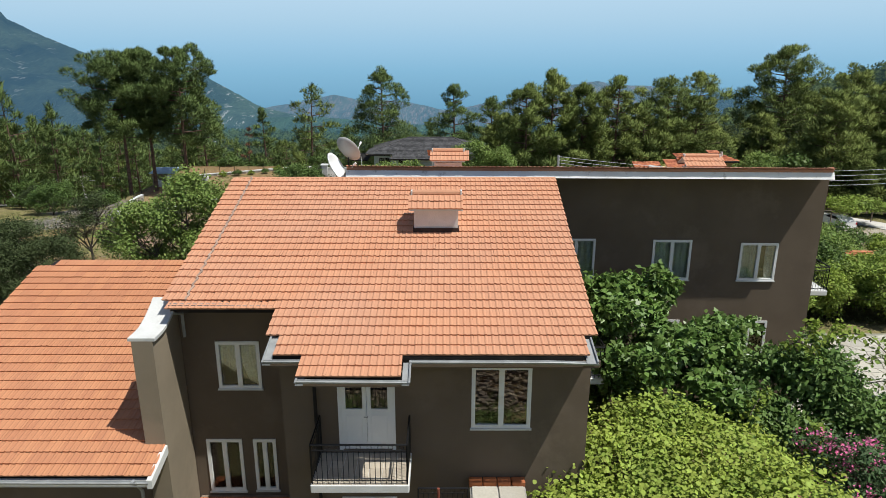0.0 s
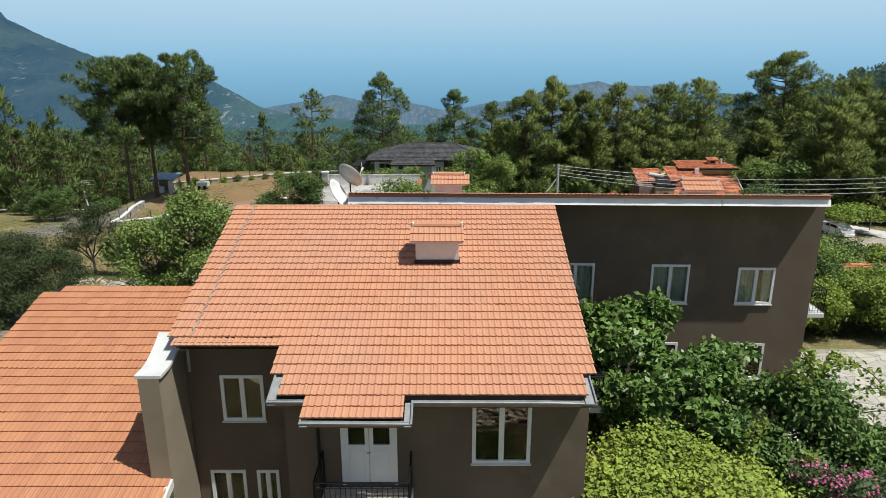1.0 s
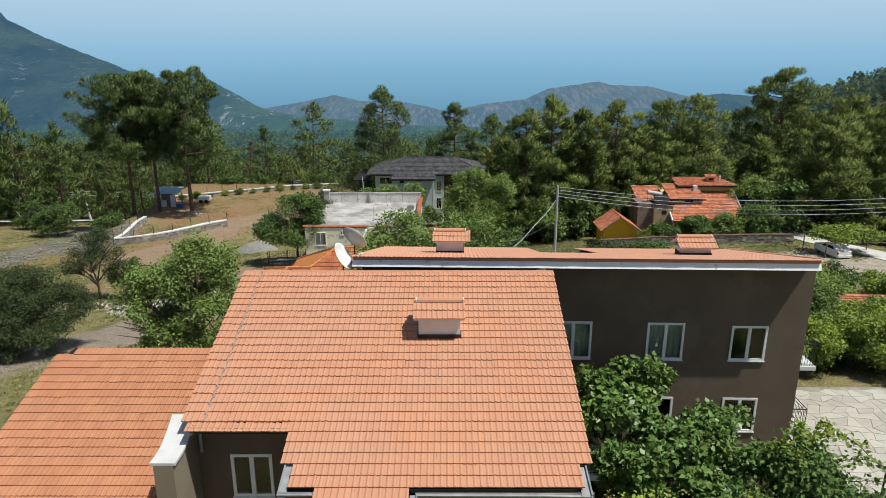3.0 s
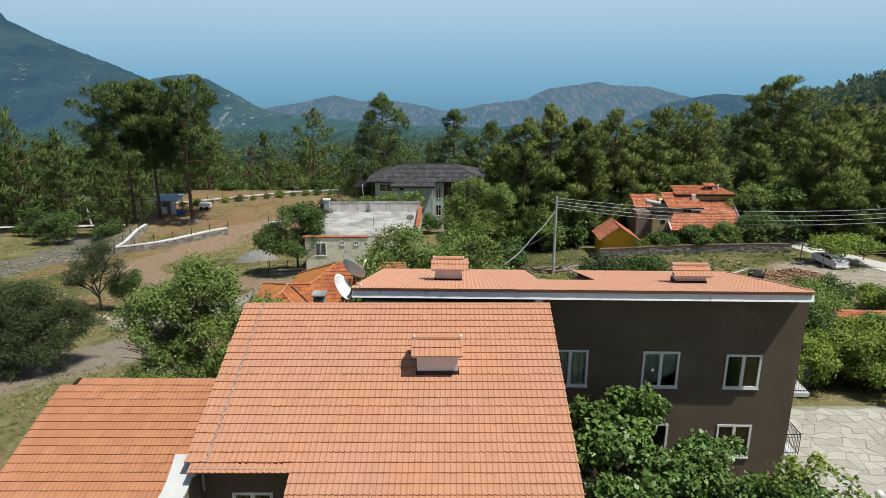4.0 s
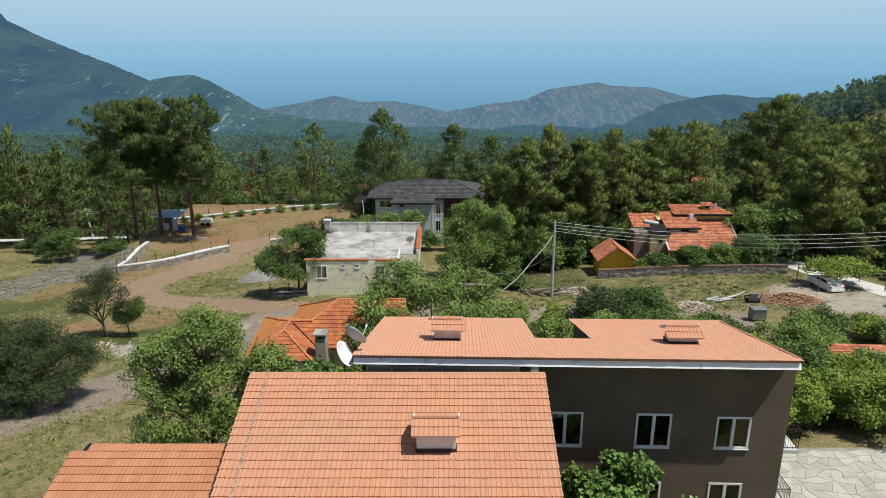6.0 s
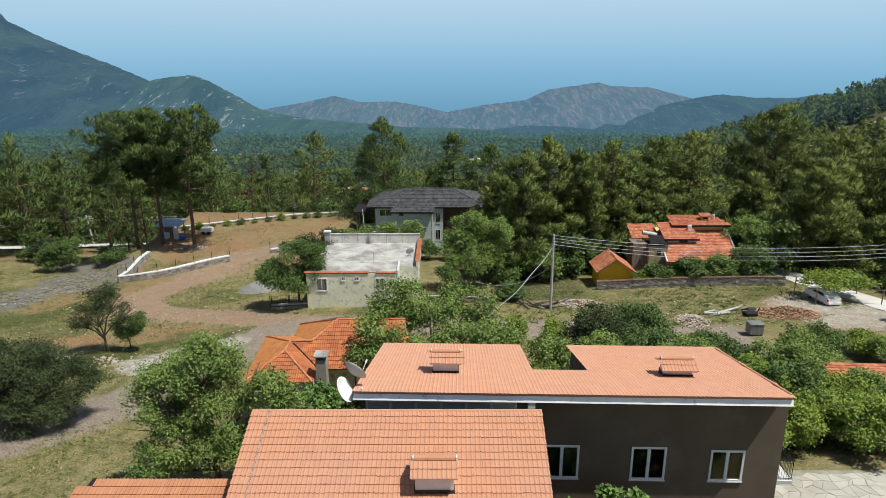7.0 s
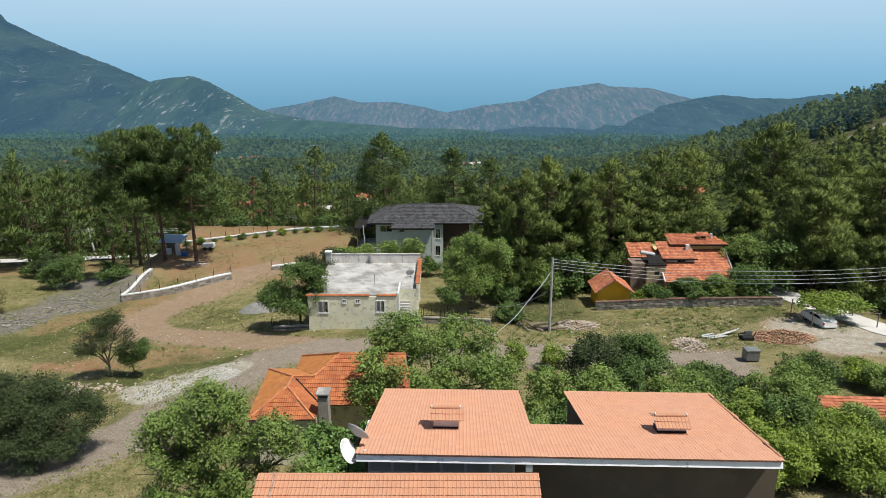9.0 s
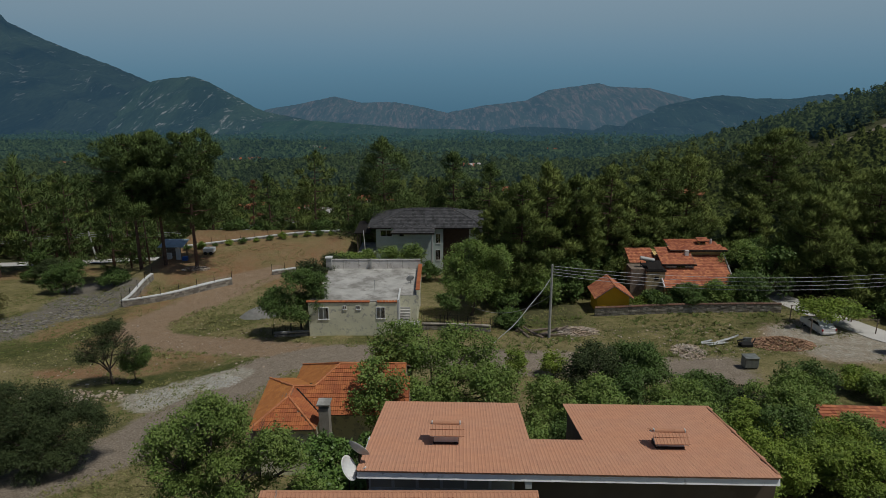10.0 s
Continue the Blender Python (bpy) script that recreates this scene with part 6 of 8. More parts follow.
M_CHALK = material("white_limestone_gravel", (0.50, 0.49, 0.45), 0.9, 0.1, 1, 8, 0.4, island=0.2)
heap("rubble_heap", 15.4, 70.2, 2.6, 1.8, 0.5, 700, 0.03, 0.13, M_ROCK, "pale rubble heap beside the utility pole")
heap("rubble_heap", 25.6, 62.4, 1.7, 2.3, 0.45, 600, 0.03, 0.11, M_ROCK, "white rubble heap on the rough ground")
heap("rubble_heap", 35.8, 63.6, 3.4, 2.4, 0.9, 1500, 0.03, 0.11, material("reddish_rubble", (0.40, 0.24, 0.15), 0.95, 0.2, 0.8, 6, 0.5, island=0.3), "reddish earth and stone heap")
M_SCREE = material("grey_scree", (0.26, 0.245, 0.215), 0.95, 0.15, 0.8, 6, 0.5, island=0.3, col2=(0.16, 0.15, 0.13))
heap("scree", -56, 74.5, 8, 4.0, 0.15, 380, 0.04, 0.17, M_SCREE, "grey gravel and broken stones on the bank")
heap("scree", -49.3, 83, 3.5, 7.0, 0.15, 380, 0.04, 0.17, M_SCREE, "grey gravel and broken stones on the bank")
heap("rubble_heap", -33.5, 53.5, 5.0, 1.8, 0.15, 240, 0.04, 0.14, M_ROCK, "pale stones and earth under the bare tree")
heap("loose_stones", 24.0, 65.5, 16.0, 6.0, 0.05, 320, 0.03, 0.12, M_ROCK, "loose stones scattered over the rough ground")
heap("loose_stones", -30.0, 66.0, 16.0, 13.0, 0.02, 300, 0.03, 0.11, M_ROCK, "loose stones scattered beside the dirt track")
heap("rubble_heap", -38.5, 97.5, 2.2, 1.0, 0.6, 120, 0.08, 0.2, M_ROCK, "small stone heap on the field")
heap("white_gravel", -25.3, 53.2, 2.2, 2.4, 0.04, 900, 0.02, 0.06, M_CHALK, "white limestone gravel beside the track")
heap("white_gravel", -21.8, 56.6, 2.6, 1.9, 0.04, 900, 0.02, 0.06, M_CHALK, "white limestone gravel beside the track")
heap("rocky_bank", 1.0, 0.8, 8.5, 4.0, 1.0, 6000, 0.03, 0.10, material("brown_bank_rock", (0.30, 0.22, 0.15), 0.95, 0.2, 0.8, 6, 0.5, island=0.4, col2=(0.27, 0.21, 0.16)), "bank of broken brown rock opposite the house")
verts, faces = [], []
for j in range(13):
    for i in range(24):
        r = j / 12
        t = i / 24 * 2 * math.pi
        x, y = -23.3 + 3.3 * r * math.cos(t), 79.0 + 2.2 * r * math.sin(t)
        verts.append((x, y, ground_z(-23.4, 79.0) - 0.45 + 1.75 * (1 - r ** 1.7) * (1 + 0.12 * noise.noise(Vector((x, y, 0))))))
for j in range(12):
    for i in range(24):
        faces.append((j * 24 + i, j * 24 + (i + 1) % 24, (j + 1) * 24 + (i + 1) % 24, (j + 1) * 24 + i))
tagged(new("gravel_pile", arrays("gravel_pile", verts, faces, material("fine_grey_gravel", (0.27, 0.265, 0.245), 0.95, 0.12, 3, 30, 0.6), True)), "smooth pile of fine grey gravel", "gravel pile")

rng = random.Random(21)
for i, (x, y, a, ln) in enumerate(((9.2, 70.0, 110, 3.4), (10.4, 69.4, 130, 3.0), (12.2, 69.6, 30, 2.6), (12.6, 68.6, -6, 3.0), (11.4, 70.6, 12, 2.4), (8.8, 71.6, 80, 2.2), (13.6, 70.4, 20, 2.2))):
    z = ground_z(x, y) + 0.18
    dx, dy = math.cos(radians(a)) * ln / 2, math.sin(radians(a)) * ln / 2
    solid("log", tubed([(x - dx, y - dy, z), (x, y, z + 0.06), (x + dx, y + dy, z + rng.uniform(0.0, 0.5))], [0.17, 0.15, 0.09], 8), M_WOOD, "grey weathered tree log on the rubble", "log", group="felled logs")
z = ground_z(29.5, 64.5)
scrap = thing("scrap_metal", (29.5, 64.5, z), "bent pale metal gutters thrown on the rubble", "scrap")
for x, y, turn, ln, up in ((28.9, 64.3, 2, 2.6, 0.05), (30.5, 64.9, 16, 2.4, 0.35), (29.3, 64.0, 10, 2.2, 0.12), (31.2, 65.2, -4, 1.4, 0.55), (28.3, 64.6, 6, 1.2, 0.18)):
    bm = bmesh.new()
    dx, dy = math.cos(radians(turn)) * ln / 2, math.sin(radians(turn)) * ln / 2
    half_pipe(bm, [(x - dx, y - dy, z + 0.16), (x + 0.2 * dx, y + 0.2 * dy, z + 0.20 + up * 0.4), (x + dx, y + dy, z + 0.18 + up)], 0.13, 5)
    part("metal_strip", bm, M_COPING, scrap)
z = ground_z(31.9, 63.2)
junk = thing("dark_scrap", (31.9, 63.2, z), "dark broken machine part on the rubble", "scrap")
part("shell", boxed(31.2, 32.5, 62.8, 63.6, z, z + 0.45, bevel=0.1), M_RUBBER, junk)
part("arm", tubed([(31.1, 63.2, z + 0.2), (30.8, 63.0, z + 0.75), (31.5, 63.0, z + 0.9)], 0.09, 6), M_RUBBER, junk)
part("strut", tubed([(32.3, 62.9, z + 0.4), (32.8, 63.3, z + 0.85)], 0.07, 6), M_RUBBER, junk)
part("panel", boxed(31.7, 32.6, 63.65, 63.75, z, z + 0.8, bevel=0.03), M_BIN, junk)


# low outbuilding roof between the fruit trees
outhouse = thing("outbuilding", (30.6, 41.6, ground_z(30.6, 41.6)), "low outbuilding with weathered orange tile roof among the trees", "shed")
block_wall(outhouse, 27.9, 33.4, 39.4, 43.2, -4.5, -1.15, M_CREAM)
tile_outline(outhouse, [(27.4, 38.7, -1.25), (33.9, 38.3, -1.25), (33.9, 43.4, -0.45), (27.6, 43.7, -0.45)], M_TILE_OLD)

# wire fences by the gardens
def mesh_fence(pts, h, label):
    th = thing("wire_fence", (pts[0][0], pts[0][1], ground_z(*pts[0])), label, "fence")
    for (xa, ya), (xb, yb) in zip(pts, pts[1:]):
        n = max(2, round(math.hypot(xb - xa, yb - ya) / 2.2))
        for i in range(n + 1):
            x, y = xa + (xb - xa) * i / n, ya + (yb - ya) * i / n
            part("post", tubed([(x, y, ground_z(x, y) - 0.2), (x, y, ground_z(x, y) + h)], 0.035, 5), M_IRON, th)
        bm = bmesh.new()
        for k in range(6):
            z = 0.15 + (h - 0.2) * k / 5
            tube(bm, [(xa, ya, ground_z(xa, ya) + z), ((xa + xb) / 2, (ya + yb) / 2, ground_z((xa + xb) / 2, (ya + yb) / 2) + z), (xb, yb, ground_z(xb, yb) + z)], 0.012, 3)
        m = int(math.hypot(xb - xa, yb - ya) / 0.3)
        for i in range(m):
            x, y = xa + (xb - xa) * i / m, ya + (yb - ya) * i / m
            tube(bm, [(x, y, ground_z(x, y) + 0.1), (x, y, ground_z(x, y) + h - 0.05)], 0.01, 3)
        part("wire_mesh", bm, M_IRON, th)


mesh_fence([(-2.2, 72.0), (5.8, 71.0), (8.8, 76.0)], 1.7, "dark wire mesh fence on posts round the garden")
mesh_fence([(-19.8, 70.6), (-15.4, 70.2)], 1.5, "dark wire mesh fence beside the cream house")

# roads
def ribbon(name, pts, half, mat, label, lift=0.06, step=1.5):
    verts, faces = [], []
    run = []
    for (xa, ya), (xb, yb) in zip(pts, pts[1:]):
        n = max(1, int(math.hypot(xb - xa, yb - ya) / step))
        run += [(xa + (xb - xa) * i / n, ya + (yb - ya) * i / n) for i in range(n)]
    run.append(pts[-1])
    for i, (x, y) in enumerate(run):
        d = Vector(run[min(i + 1, len(run) - 1)]) - Vector(run[max(i - 1, 0)])
        d.normalize()
        for s in (-1, -0.33, 0.33, 1):
            a, b = x - d.y * s * half, y + d.x * s * half
            verts.append((a, b, ground_z(a, b) + lift))
    for i in range(len(run) - 1):
        for k in range(3):
            a = i * 4 + k
            faces.append((a, a + 1, a + 5, a + 4))
    return tagged(new(name, arrays(name, verts, faces, mat, True)), label, "road", kind="structure")


M_ROAD = material("pale_concrete_road", (0.60, 0.58, 0.55), 0.9, 0.08, 0.3, 10, 0.2)
ribbon("road_concrete", [(44, 88), (45.5, 76), (48, 66), (53, 58), (66, 52)], 1.9, M_ROAD, "pale concrete lane")
ribbon("road_left", [(-150, 108), (-110, 118), (-82, 125), (-66, 134), (-40, 150)], 4.2, M_ROAD, "pale gravel road in front of the pine wood", 0.25)
ribbon("road_far", [(80, 195), (104, 200)], 3.2, M_ROAD, "pale road between the trees", 0.6)
ribbon("road_hill", [(140, 285), (175, 298), (240, 322)], 2.2, material("bare_earth_track", (0.26, 0.22, 0.17), 0.95, 0.15, 0.3, 5, 0.2), "pale earth track up the wooded hillside", 0.8)

# ---------------------------------------------------------------- plants
LEAF = {
    "oval": ([(0, 0, 0), (0.32, 0.45, 0.07), (0, 1, -0.06), (-0.32, 0.45, 0.07)], [(0, 1, 2), (0, 2, 3)]),
    "slim": ([(0, 0, 0), (0.17, 0.5, 0.04), (0, 1, -0.05), (-0.17, 0.5, 0.04)], [(0, 1, 2), (0, 2, 3)]),
    "round": ([(0, 0, 0), (0.34, 0.12, 0.03), (0.45, 0.5, 0.04), (0.22, 0.85, 0.0), (0, 1, -0.07), (-0.22, 0.85, 0.0), (-0.45, 0.5, 0.04), (-0.34, 0.12, 0.03)],
              [(0, 1, 2), (0, 2, 3), (0, 3, 4), (0, 4, 5), (0, 5, 6), (0, 6, 7)]),
}


def scatter(g, at, out, size, shape, up=0.7, jitter=0.35, mass=0.9):
    """Leaves of one shape at the places at, turned to the sky and outwards. mass: how far they are shaded as one rounded mass.
    Returns vertices, faces and normals."""
    lv, lf = (np.array(shape[0], float), shape[1])
    n = len(at)
    way = out * 0.9 + np.array([0, 0, 0.45])
    nrm = g.normal(size=(n, 3)) * 0.75 + out * 0.5 + np.array([0, 0, up])
    nrm /= np.linalg.norm(nrm, axis=1, keepdims=True)
    nrm *= np.where((nrm * way).sum(1, keepdims=True) < 0, -1.0, 1.0)
    tan = g.normal(size=(n, 3)) + out * 0.8 + np.array([0, 0, -0.35])
    tan -= nrm * (tan * nrm).sum(1, keepdims=True)
    tan /= np.linalg.norm(tan, axis=1, keepdims=True) + 1e-9
    side = np.cross(tan, nrm)
    s = size * (1 + jitter * g.uniform(-1, 1, size=(n, 1, 1)))
    v = (lv[None, :, 0, None] * side[:, None] + lv[None, :, 1, None] * tan[:, None] + lv[None, :, 2, None] * nrm[:, None]) * s + at[:, None]
    k = len(lv)
    tri = np.array(lf)
    f = (tri[None] + (np.arange(n) * k)[:, None, None]).reshape(-1, 3)
    soft = nrm + mass * way
    soft /= np.linalg.norm(soft, axis=1, keepdims=True)
    return v.reshape(-1, 3), f, np.repeat(soft, k, 0)


def tri_mesh(name, v, f, mat, normals=None):
    """Triangles; normals: one for each vertex, so that a clump of small leaves is shaded as the rounded mass that it is."""
    v, f = np.asarray(v, np.float32), np.asarray(f, np.int32)
    if normals is not None:
        face = np.cross(v[f[:, 1]] - v[f[:, 0]], v[f[:, 2]] - v[f[:, 0]])
        turned = (face * normals[f[:, 0]]).sum(1) < 0
        f[turned] = f[turned][:, ::-1]
    me = bpy.data.meshes.new(name)
    me.vertices.add(len(v))
    me.vertices.foreach_set("co", v.ravel())
    me.loops.add(len(f) * 3)
    me.loops.foreach_set("vertex_index", f.ravel())
    me.polygons.add(len(f))
    me.polygons.foreach_set("loop_start", np.arange(0, len(f) * 3, 3, dtype=np.int32))
    me.update()
    me.materials.append(mat)
    if normals is not None:
        at = me.attributes.new("custom_normal", "FLOAT_VECTOR", "POINT")
        at.data.foreach_set("vector", np.asarray(normals, np.float32).ravel())
    return me


def crown_points(g, lobes, leaves, per=10, twig=0.28, fill=0.45, knots=7):
    """Leaf places in clusters over lobes (x, y, z, rx, ry, rz), each lobe broken into knots of foliage with gaps between them."""
    lobes = np.array(lobes, float)
    if knots:
        k = np.repeat(lobes, knots, 0)
        d = g.normal(size=(len(k), 3))
        d[:, 2] += 0.3
        d /= np.linalg.norm(d, axis=1, keepdims=True)
        small = k[:, 3:6] * g.uniform(0.26, 0.50, size=(len(k), 1))
        lobes = np.concatenate([k[:, :3] + d * (k[:, 3:6] - 0.8 * small), small], 1)
    w = lobes[:, 3] * lobes[:, 4] + lobes[:, 3] * lobes[:, 5]
    nt = max(1, leaves // per)
    pick = g.choice(len(lobes), nt, p=w / w.sum())
    d = g.normal(size=(nt, 3))
    d[:, 2] += 0.35
    d /= np.linalg.norm(d, axis=1, keepdims=True)
    r = fill + (1 - fill) * g.uniform(size=(nt, 1)) ** 0.45
    r *= 1 + 0.16 * g.normal(size=(nt, 1))
    c = lobes[pick, :3] + d * r * lobes[pick, 3:6]
    at = np.repeat(c, per, 0) + g.normal(size=(nt * per, 3)) * twig * np.array([1, 1, 0.7])
    return at, np.repeat(d, per, 0), c


def woody(g, trunk, lobes, r0, tips=40, tipr=0.03):
    """Trunk along the given points, limbs to each lobe and twigs into it."""
    bm = bmesh.new()
    pts = [Vector(p) for p in trunk]
    n = len(pts)
    tube(bm, pts, [r0 * (1 - 0.55 * i / (n - 1)) for i in range(n)], 9)
    top = pts[-1]
    for x, y, z, rx, ry, rz in lobes:
        c = Vector((x, y, z - 0.3 * rz))
        start = pts[-2].lerp(top, g.uniform(0.2, 1.0))
        mid = start.lerp(c, 0.5) + Vector((g.normal() * 0.2, g.normal() * 0.2, 0.15))
        tube(bm, [start, mid, c], [r0 * 0.42, r0 * 0.3, r0 * 0.14], 6)
        for _ in range(max(2, tips // len(lobes))):
            d = Vector(g.normal(size=3))
            d.z = abs(d.z) * 0.8
            d.normalize()
            e = c + Vector((d.x * rx, d.y * ry, d.z * rz)) * 0.85
            s = mid.lerp(c, g.uniform(0.2, 1))
            m = s.lerp(e, 0.5) + Vector((0, 0, 0.12))
            tube(bm, [s, m, e], [r0 * 0.13, r0 * 0.09, tipr * 0.4], 4, cap=False)
    return bm


def leafy(name, label, category, base, lobes, leaves, size, shape, mat, trunk_r=0.18, seed=1, per=10, twig=0.28, fill=0.45, up=0.7, trunk_top=None, tips=40, group="", knots=7, mass=0.3):
    """A broad-leaved plant in world places: base (x, y, z), lobes of the crown, and its leaves."""
    g = np.random.default_rng(seed)
    th = thing(name, base, label, category, group)
    b = Vector(base)
    mean = np.array(lobes)[:, :3].mean(0)
    zt = trunk_top if trunk_top is not None else b.z + 0.45 * (mean[2] - b.z)
    m = Vector(mean)
    tr = [b - Vector((0, 0, 0.3)), b.lerp(Vector((m.x, m.y, zt)), 0.5) + Vector((0.08, -0.05, 0)), Vector((b.x * 0.6 + m.x * 0.4, b.y * 0.6 + m.y * 0.4, zt))]
    tr[1].z = (tr[0].z + zt) / 2
    part("trunk", woody(g, tr, lobes, trunk_r, tips), M_BARK, th)
    far = base[1] > 26
    at, out, _ = crown_points(g, lobes, int(leaves * (1.75 if far else 1.0)), per, twig * (0.75 if far else 1.0), fill, knots)
    v, f, soft = scatter(g, at, out, size * (1.08 if far else 1.0), LEAF[shape], up, mass=mass)
    ob = new("crown", tri_mesh("crown", v, f, mat, soft))
    ob.parent = th
    ob.location = -b
    return th


# ---- garden beside the brown house
leafy("fig_tree", "dense fig tree with broad lobed leaves", "tree", (6.6, 18.8, -0.6),
      [(5.3, 18.6, 4.7, 1.35, 1.4, 1.45), (6.9, 20.6, 5.0, 1.2, 1.0, 1.35), (7.5, 18.4, 4.2, 1.35, 1.4, 1.3), (6.0, 17.0, 3.9, 1.5, 1.1, 1.35), (8.7, 18.3, 3.7, 1.0, 1.1, 1.1), (9.2, 19.2, 3.9, 0.9, 0.9, 0.9), (4.9, 19.8, 4.2, 1.0, 1.2, 1.4), (7.6, 16.8, 3.0, 1.5, 1.0, 1.0), (5.6, 18.2, 2.4, 1.3, 1.3, 1.6)],
      36000, 0.20, "oval", M_FIG, 0.16, 1, per=9, twig=0.05, fill=0.35, up=0.6, knots=7, mass=0.12)
leafy("grape_vine", "pale green grape vine spreading over a pergola", "vine", (4.6, 13.2, -0.5),
      [(4.6, 13.9, 2.9, 1.8, 1.7, 0.75), (6.6, 14.0, 3.0, 1.8, 1.6, 0.75), (3.4, 11.8, 2.75, 1.4, 1.5, 0.65), (5.4, 11.8, 2.95, 1.8, 1.5, 0.75), (7.3, 11.9, 3.2, 1.6, 1.5, 0.75), (6.3, 10.0, 3.1, 2.0, 1.4, 0.75), (4.3, 10.2, 2.9, 1.6, 1.2, 0.7), (8.1, 10.2, 3.0, 1.2, 1.4, 0.7), (2.6, 12.4, 2.6, 0.7, 0.6, 0.5), (5.6, 15.4, 3.1, 1.6, 0.8, 0.7), (2.2, 11.2, 2.4, 0.8, 0.7, 0.5)],
      46000, 0.094, "round", M_VINE, 0.06, 2, per=9, twig=0.14, fill=0.6, up=1.0, trunk_top=2.2, knots=0, mass=0.3)
climber = leafy("climbing_shrub", "dark climbing shrub with long arching shoots", "shrub", (10.6, 16.9, -0.8),
      [(9.6, 16.9, 3.6, 1.1, 1.0, 1.0), (10.6, 17.0, 3.8, 1.1, 1.0, 1.0), (11.8, 16.6, 3.1, 1.3, 1.1, 1.1), (9.2, 16.3, 2.3, 1.3, 1.0, 1.0), (10.6, 16.0, 2.2, 1.6, 1.0, 1.1), (12.6, 16.3, 2.2, 1.2, 1.2, 1.2), (11.2, 15.6, 1.4, 1.6, 1.0, 0.9), (8.4, 16.6, 3.0, 0.9, 0.8, 0.8), (13.2, 15.4, 1.8, 1.2, 1.0, 1.0)],
      30000, 0.15, "oval", M_CLIMB, 0.08, 3, per=9, twig=0.18, fill=0.45, up=0.7)
g = np.random.default_rng(33)
sh_v, sh_f, bm = [], [], bmesh.new()
count = 0
for x, y, z, dx, dy, h in ((9.4, 16.8, 4.2, 0.9, -0.5, 0.9), (10.2, 16.9, 4.6, 0.3, 0.2, 0.9), (10.7, 16.9, 4.5, 1.5, -0.4, 0.8), (11.4, 16.7, 4.0, 1.6, -0.6, 0.7), (11.9, 16.5, 3.6, 1.8, -0.7, 0.5), (10.9, 17.2, 4.5, 1.0, 0.6, 0.7), (9.0, 16.3, 3.4, -0.9, -0.9, 0.4), (10.0, 15.6, 2.9, -0.5, -1.2, 0.4), (12.4, 16.2, 3.1, 1.5, -1.1, 0.3)):
    pts = [Vector((x + dx * t, y + dy * t, z + h * (1 - (1.45 * t - 0.75) ** 2) - 0.2 * t)) for t in [i / 12 for i in range(13)]]
    tube(bm, pts, 0.014, 4)
    at = np.array([tuple(p) for p in pts for _ in range(9)]) + g.normal(size=(117, 3)) * 0.09
    v, f, _ = scatter(g, at, g.normal(size=(117, 3)) * 0.4, 0.15, LEAF["oval"], 0.9)
    sh_v.append(v)
    sh_f.append(f + count)
    count += len(v)
part("shoot", bm, M_BARK, climber)
ob = new("shoot_leaves", tri_mesh("shoot_leaves", np.concatenate(sh_v), np.concatenate(sh_f), M_YGREEN))
ob.parent = climber
ob.location = -BASE[climber.name]
tagged(ob, "paler young leaves on arching shoots")
ol_lobes = [(9.6, 14.6, 2.5, 0.8, 0.7, 0.9), (10.5, 14.2, 2.4, 0.8, 0.8, 1.0), (11.4, 14.4, 2.1, 0.9, 0.8, 1.0), (10.0, 13.6, 1.7, 1.0, 0.8, 0.9), (11.2, 13.4, 1.6, 1.0, 0.8, 0.9), (9.2, 13.2, 2.0, 0.7, 0.7, 0.9)]
oleander = leafy("oleander", "oleander bush covered in pink flowers", "shrub", (10.3, 14.1, -0.8), ol_lobes, 9000, 0.15, "slim", M_OLEA, 0.05, 4, per=10, twig=0.15, fill=0.5, up=0.6)
g = np.random.default_rng(44)
at, out, _ = crown_points(g, [(x, y, z + 0.12, a * 1.05, b * 1.05, c * 1.05) for x, y, z, a, b, c in ol_lobes], 1900, 12, 0.07, 0.9)
v, f, _ = scatter(g, at, out, 0.055, LEAF["round"], 0.9)
ob = new("blossom", tri_mesh("blossom", v, f, M_PINK))
ob.parent = oleander
ob.location = -BASE[oleander.name]
tagged(ob, "clusters of pink flowers")

# ---- orchard trees and shrubs round the houses
leafy("walnut_tree", "spreading walnut tree with bright green leaves", "tree", (-12.6, 31.2, ground_z(-12.6, 31.2)),
      [(-12.4, 31.0, 5.4, 2.0, 1.9, 1.7), (-14.6, 30.2, 4.4, 1.9, 1.8, 1.5), (-10.2, 31.6, 4.6, 1.8, 1.7, 1.5), (-13.4, 32.6, 4.4, 2.0, 1.8, 1.6), (-11.0, 29.9, 3.3, 1.9, 1.6, 1.4), (-15.2, 31.0, 2.8, 1.8, 1.7, 1.5), (-12.8, 29.3, 2.2, 2.2, 1.6, 1.5), (-8.8, 31.2, 2.9, 1.6, 1.6, 1.4), (-10.2, 30.5, 1.2, 2.2, 1.6, 1.5), (-14.6, 29.2, 0.8, 1.8, 1.5, 1.4), (-7.6, 30.4, 1.6, 1.5, 1.4, 1.3)],
      30000, 0.125, "oval", M_WALNUT, 0.24, 5, per=14, twig=0.20, fill=0.2, tips=150, knots=9)
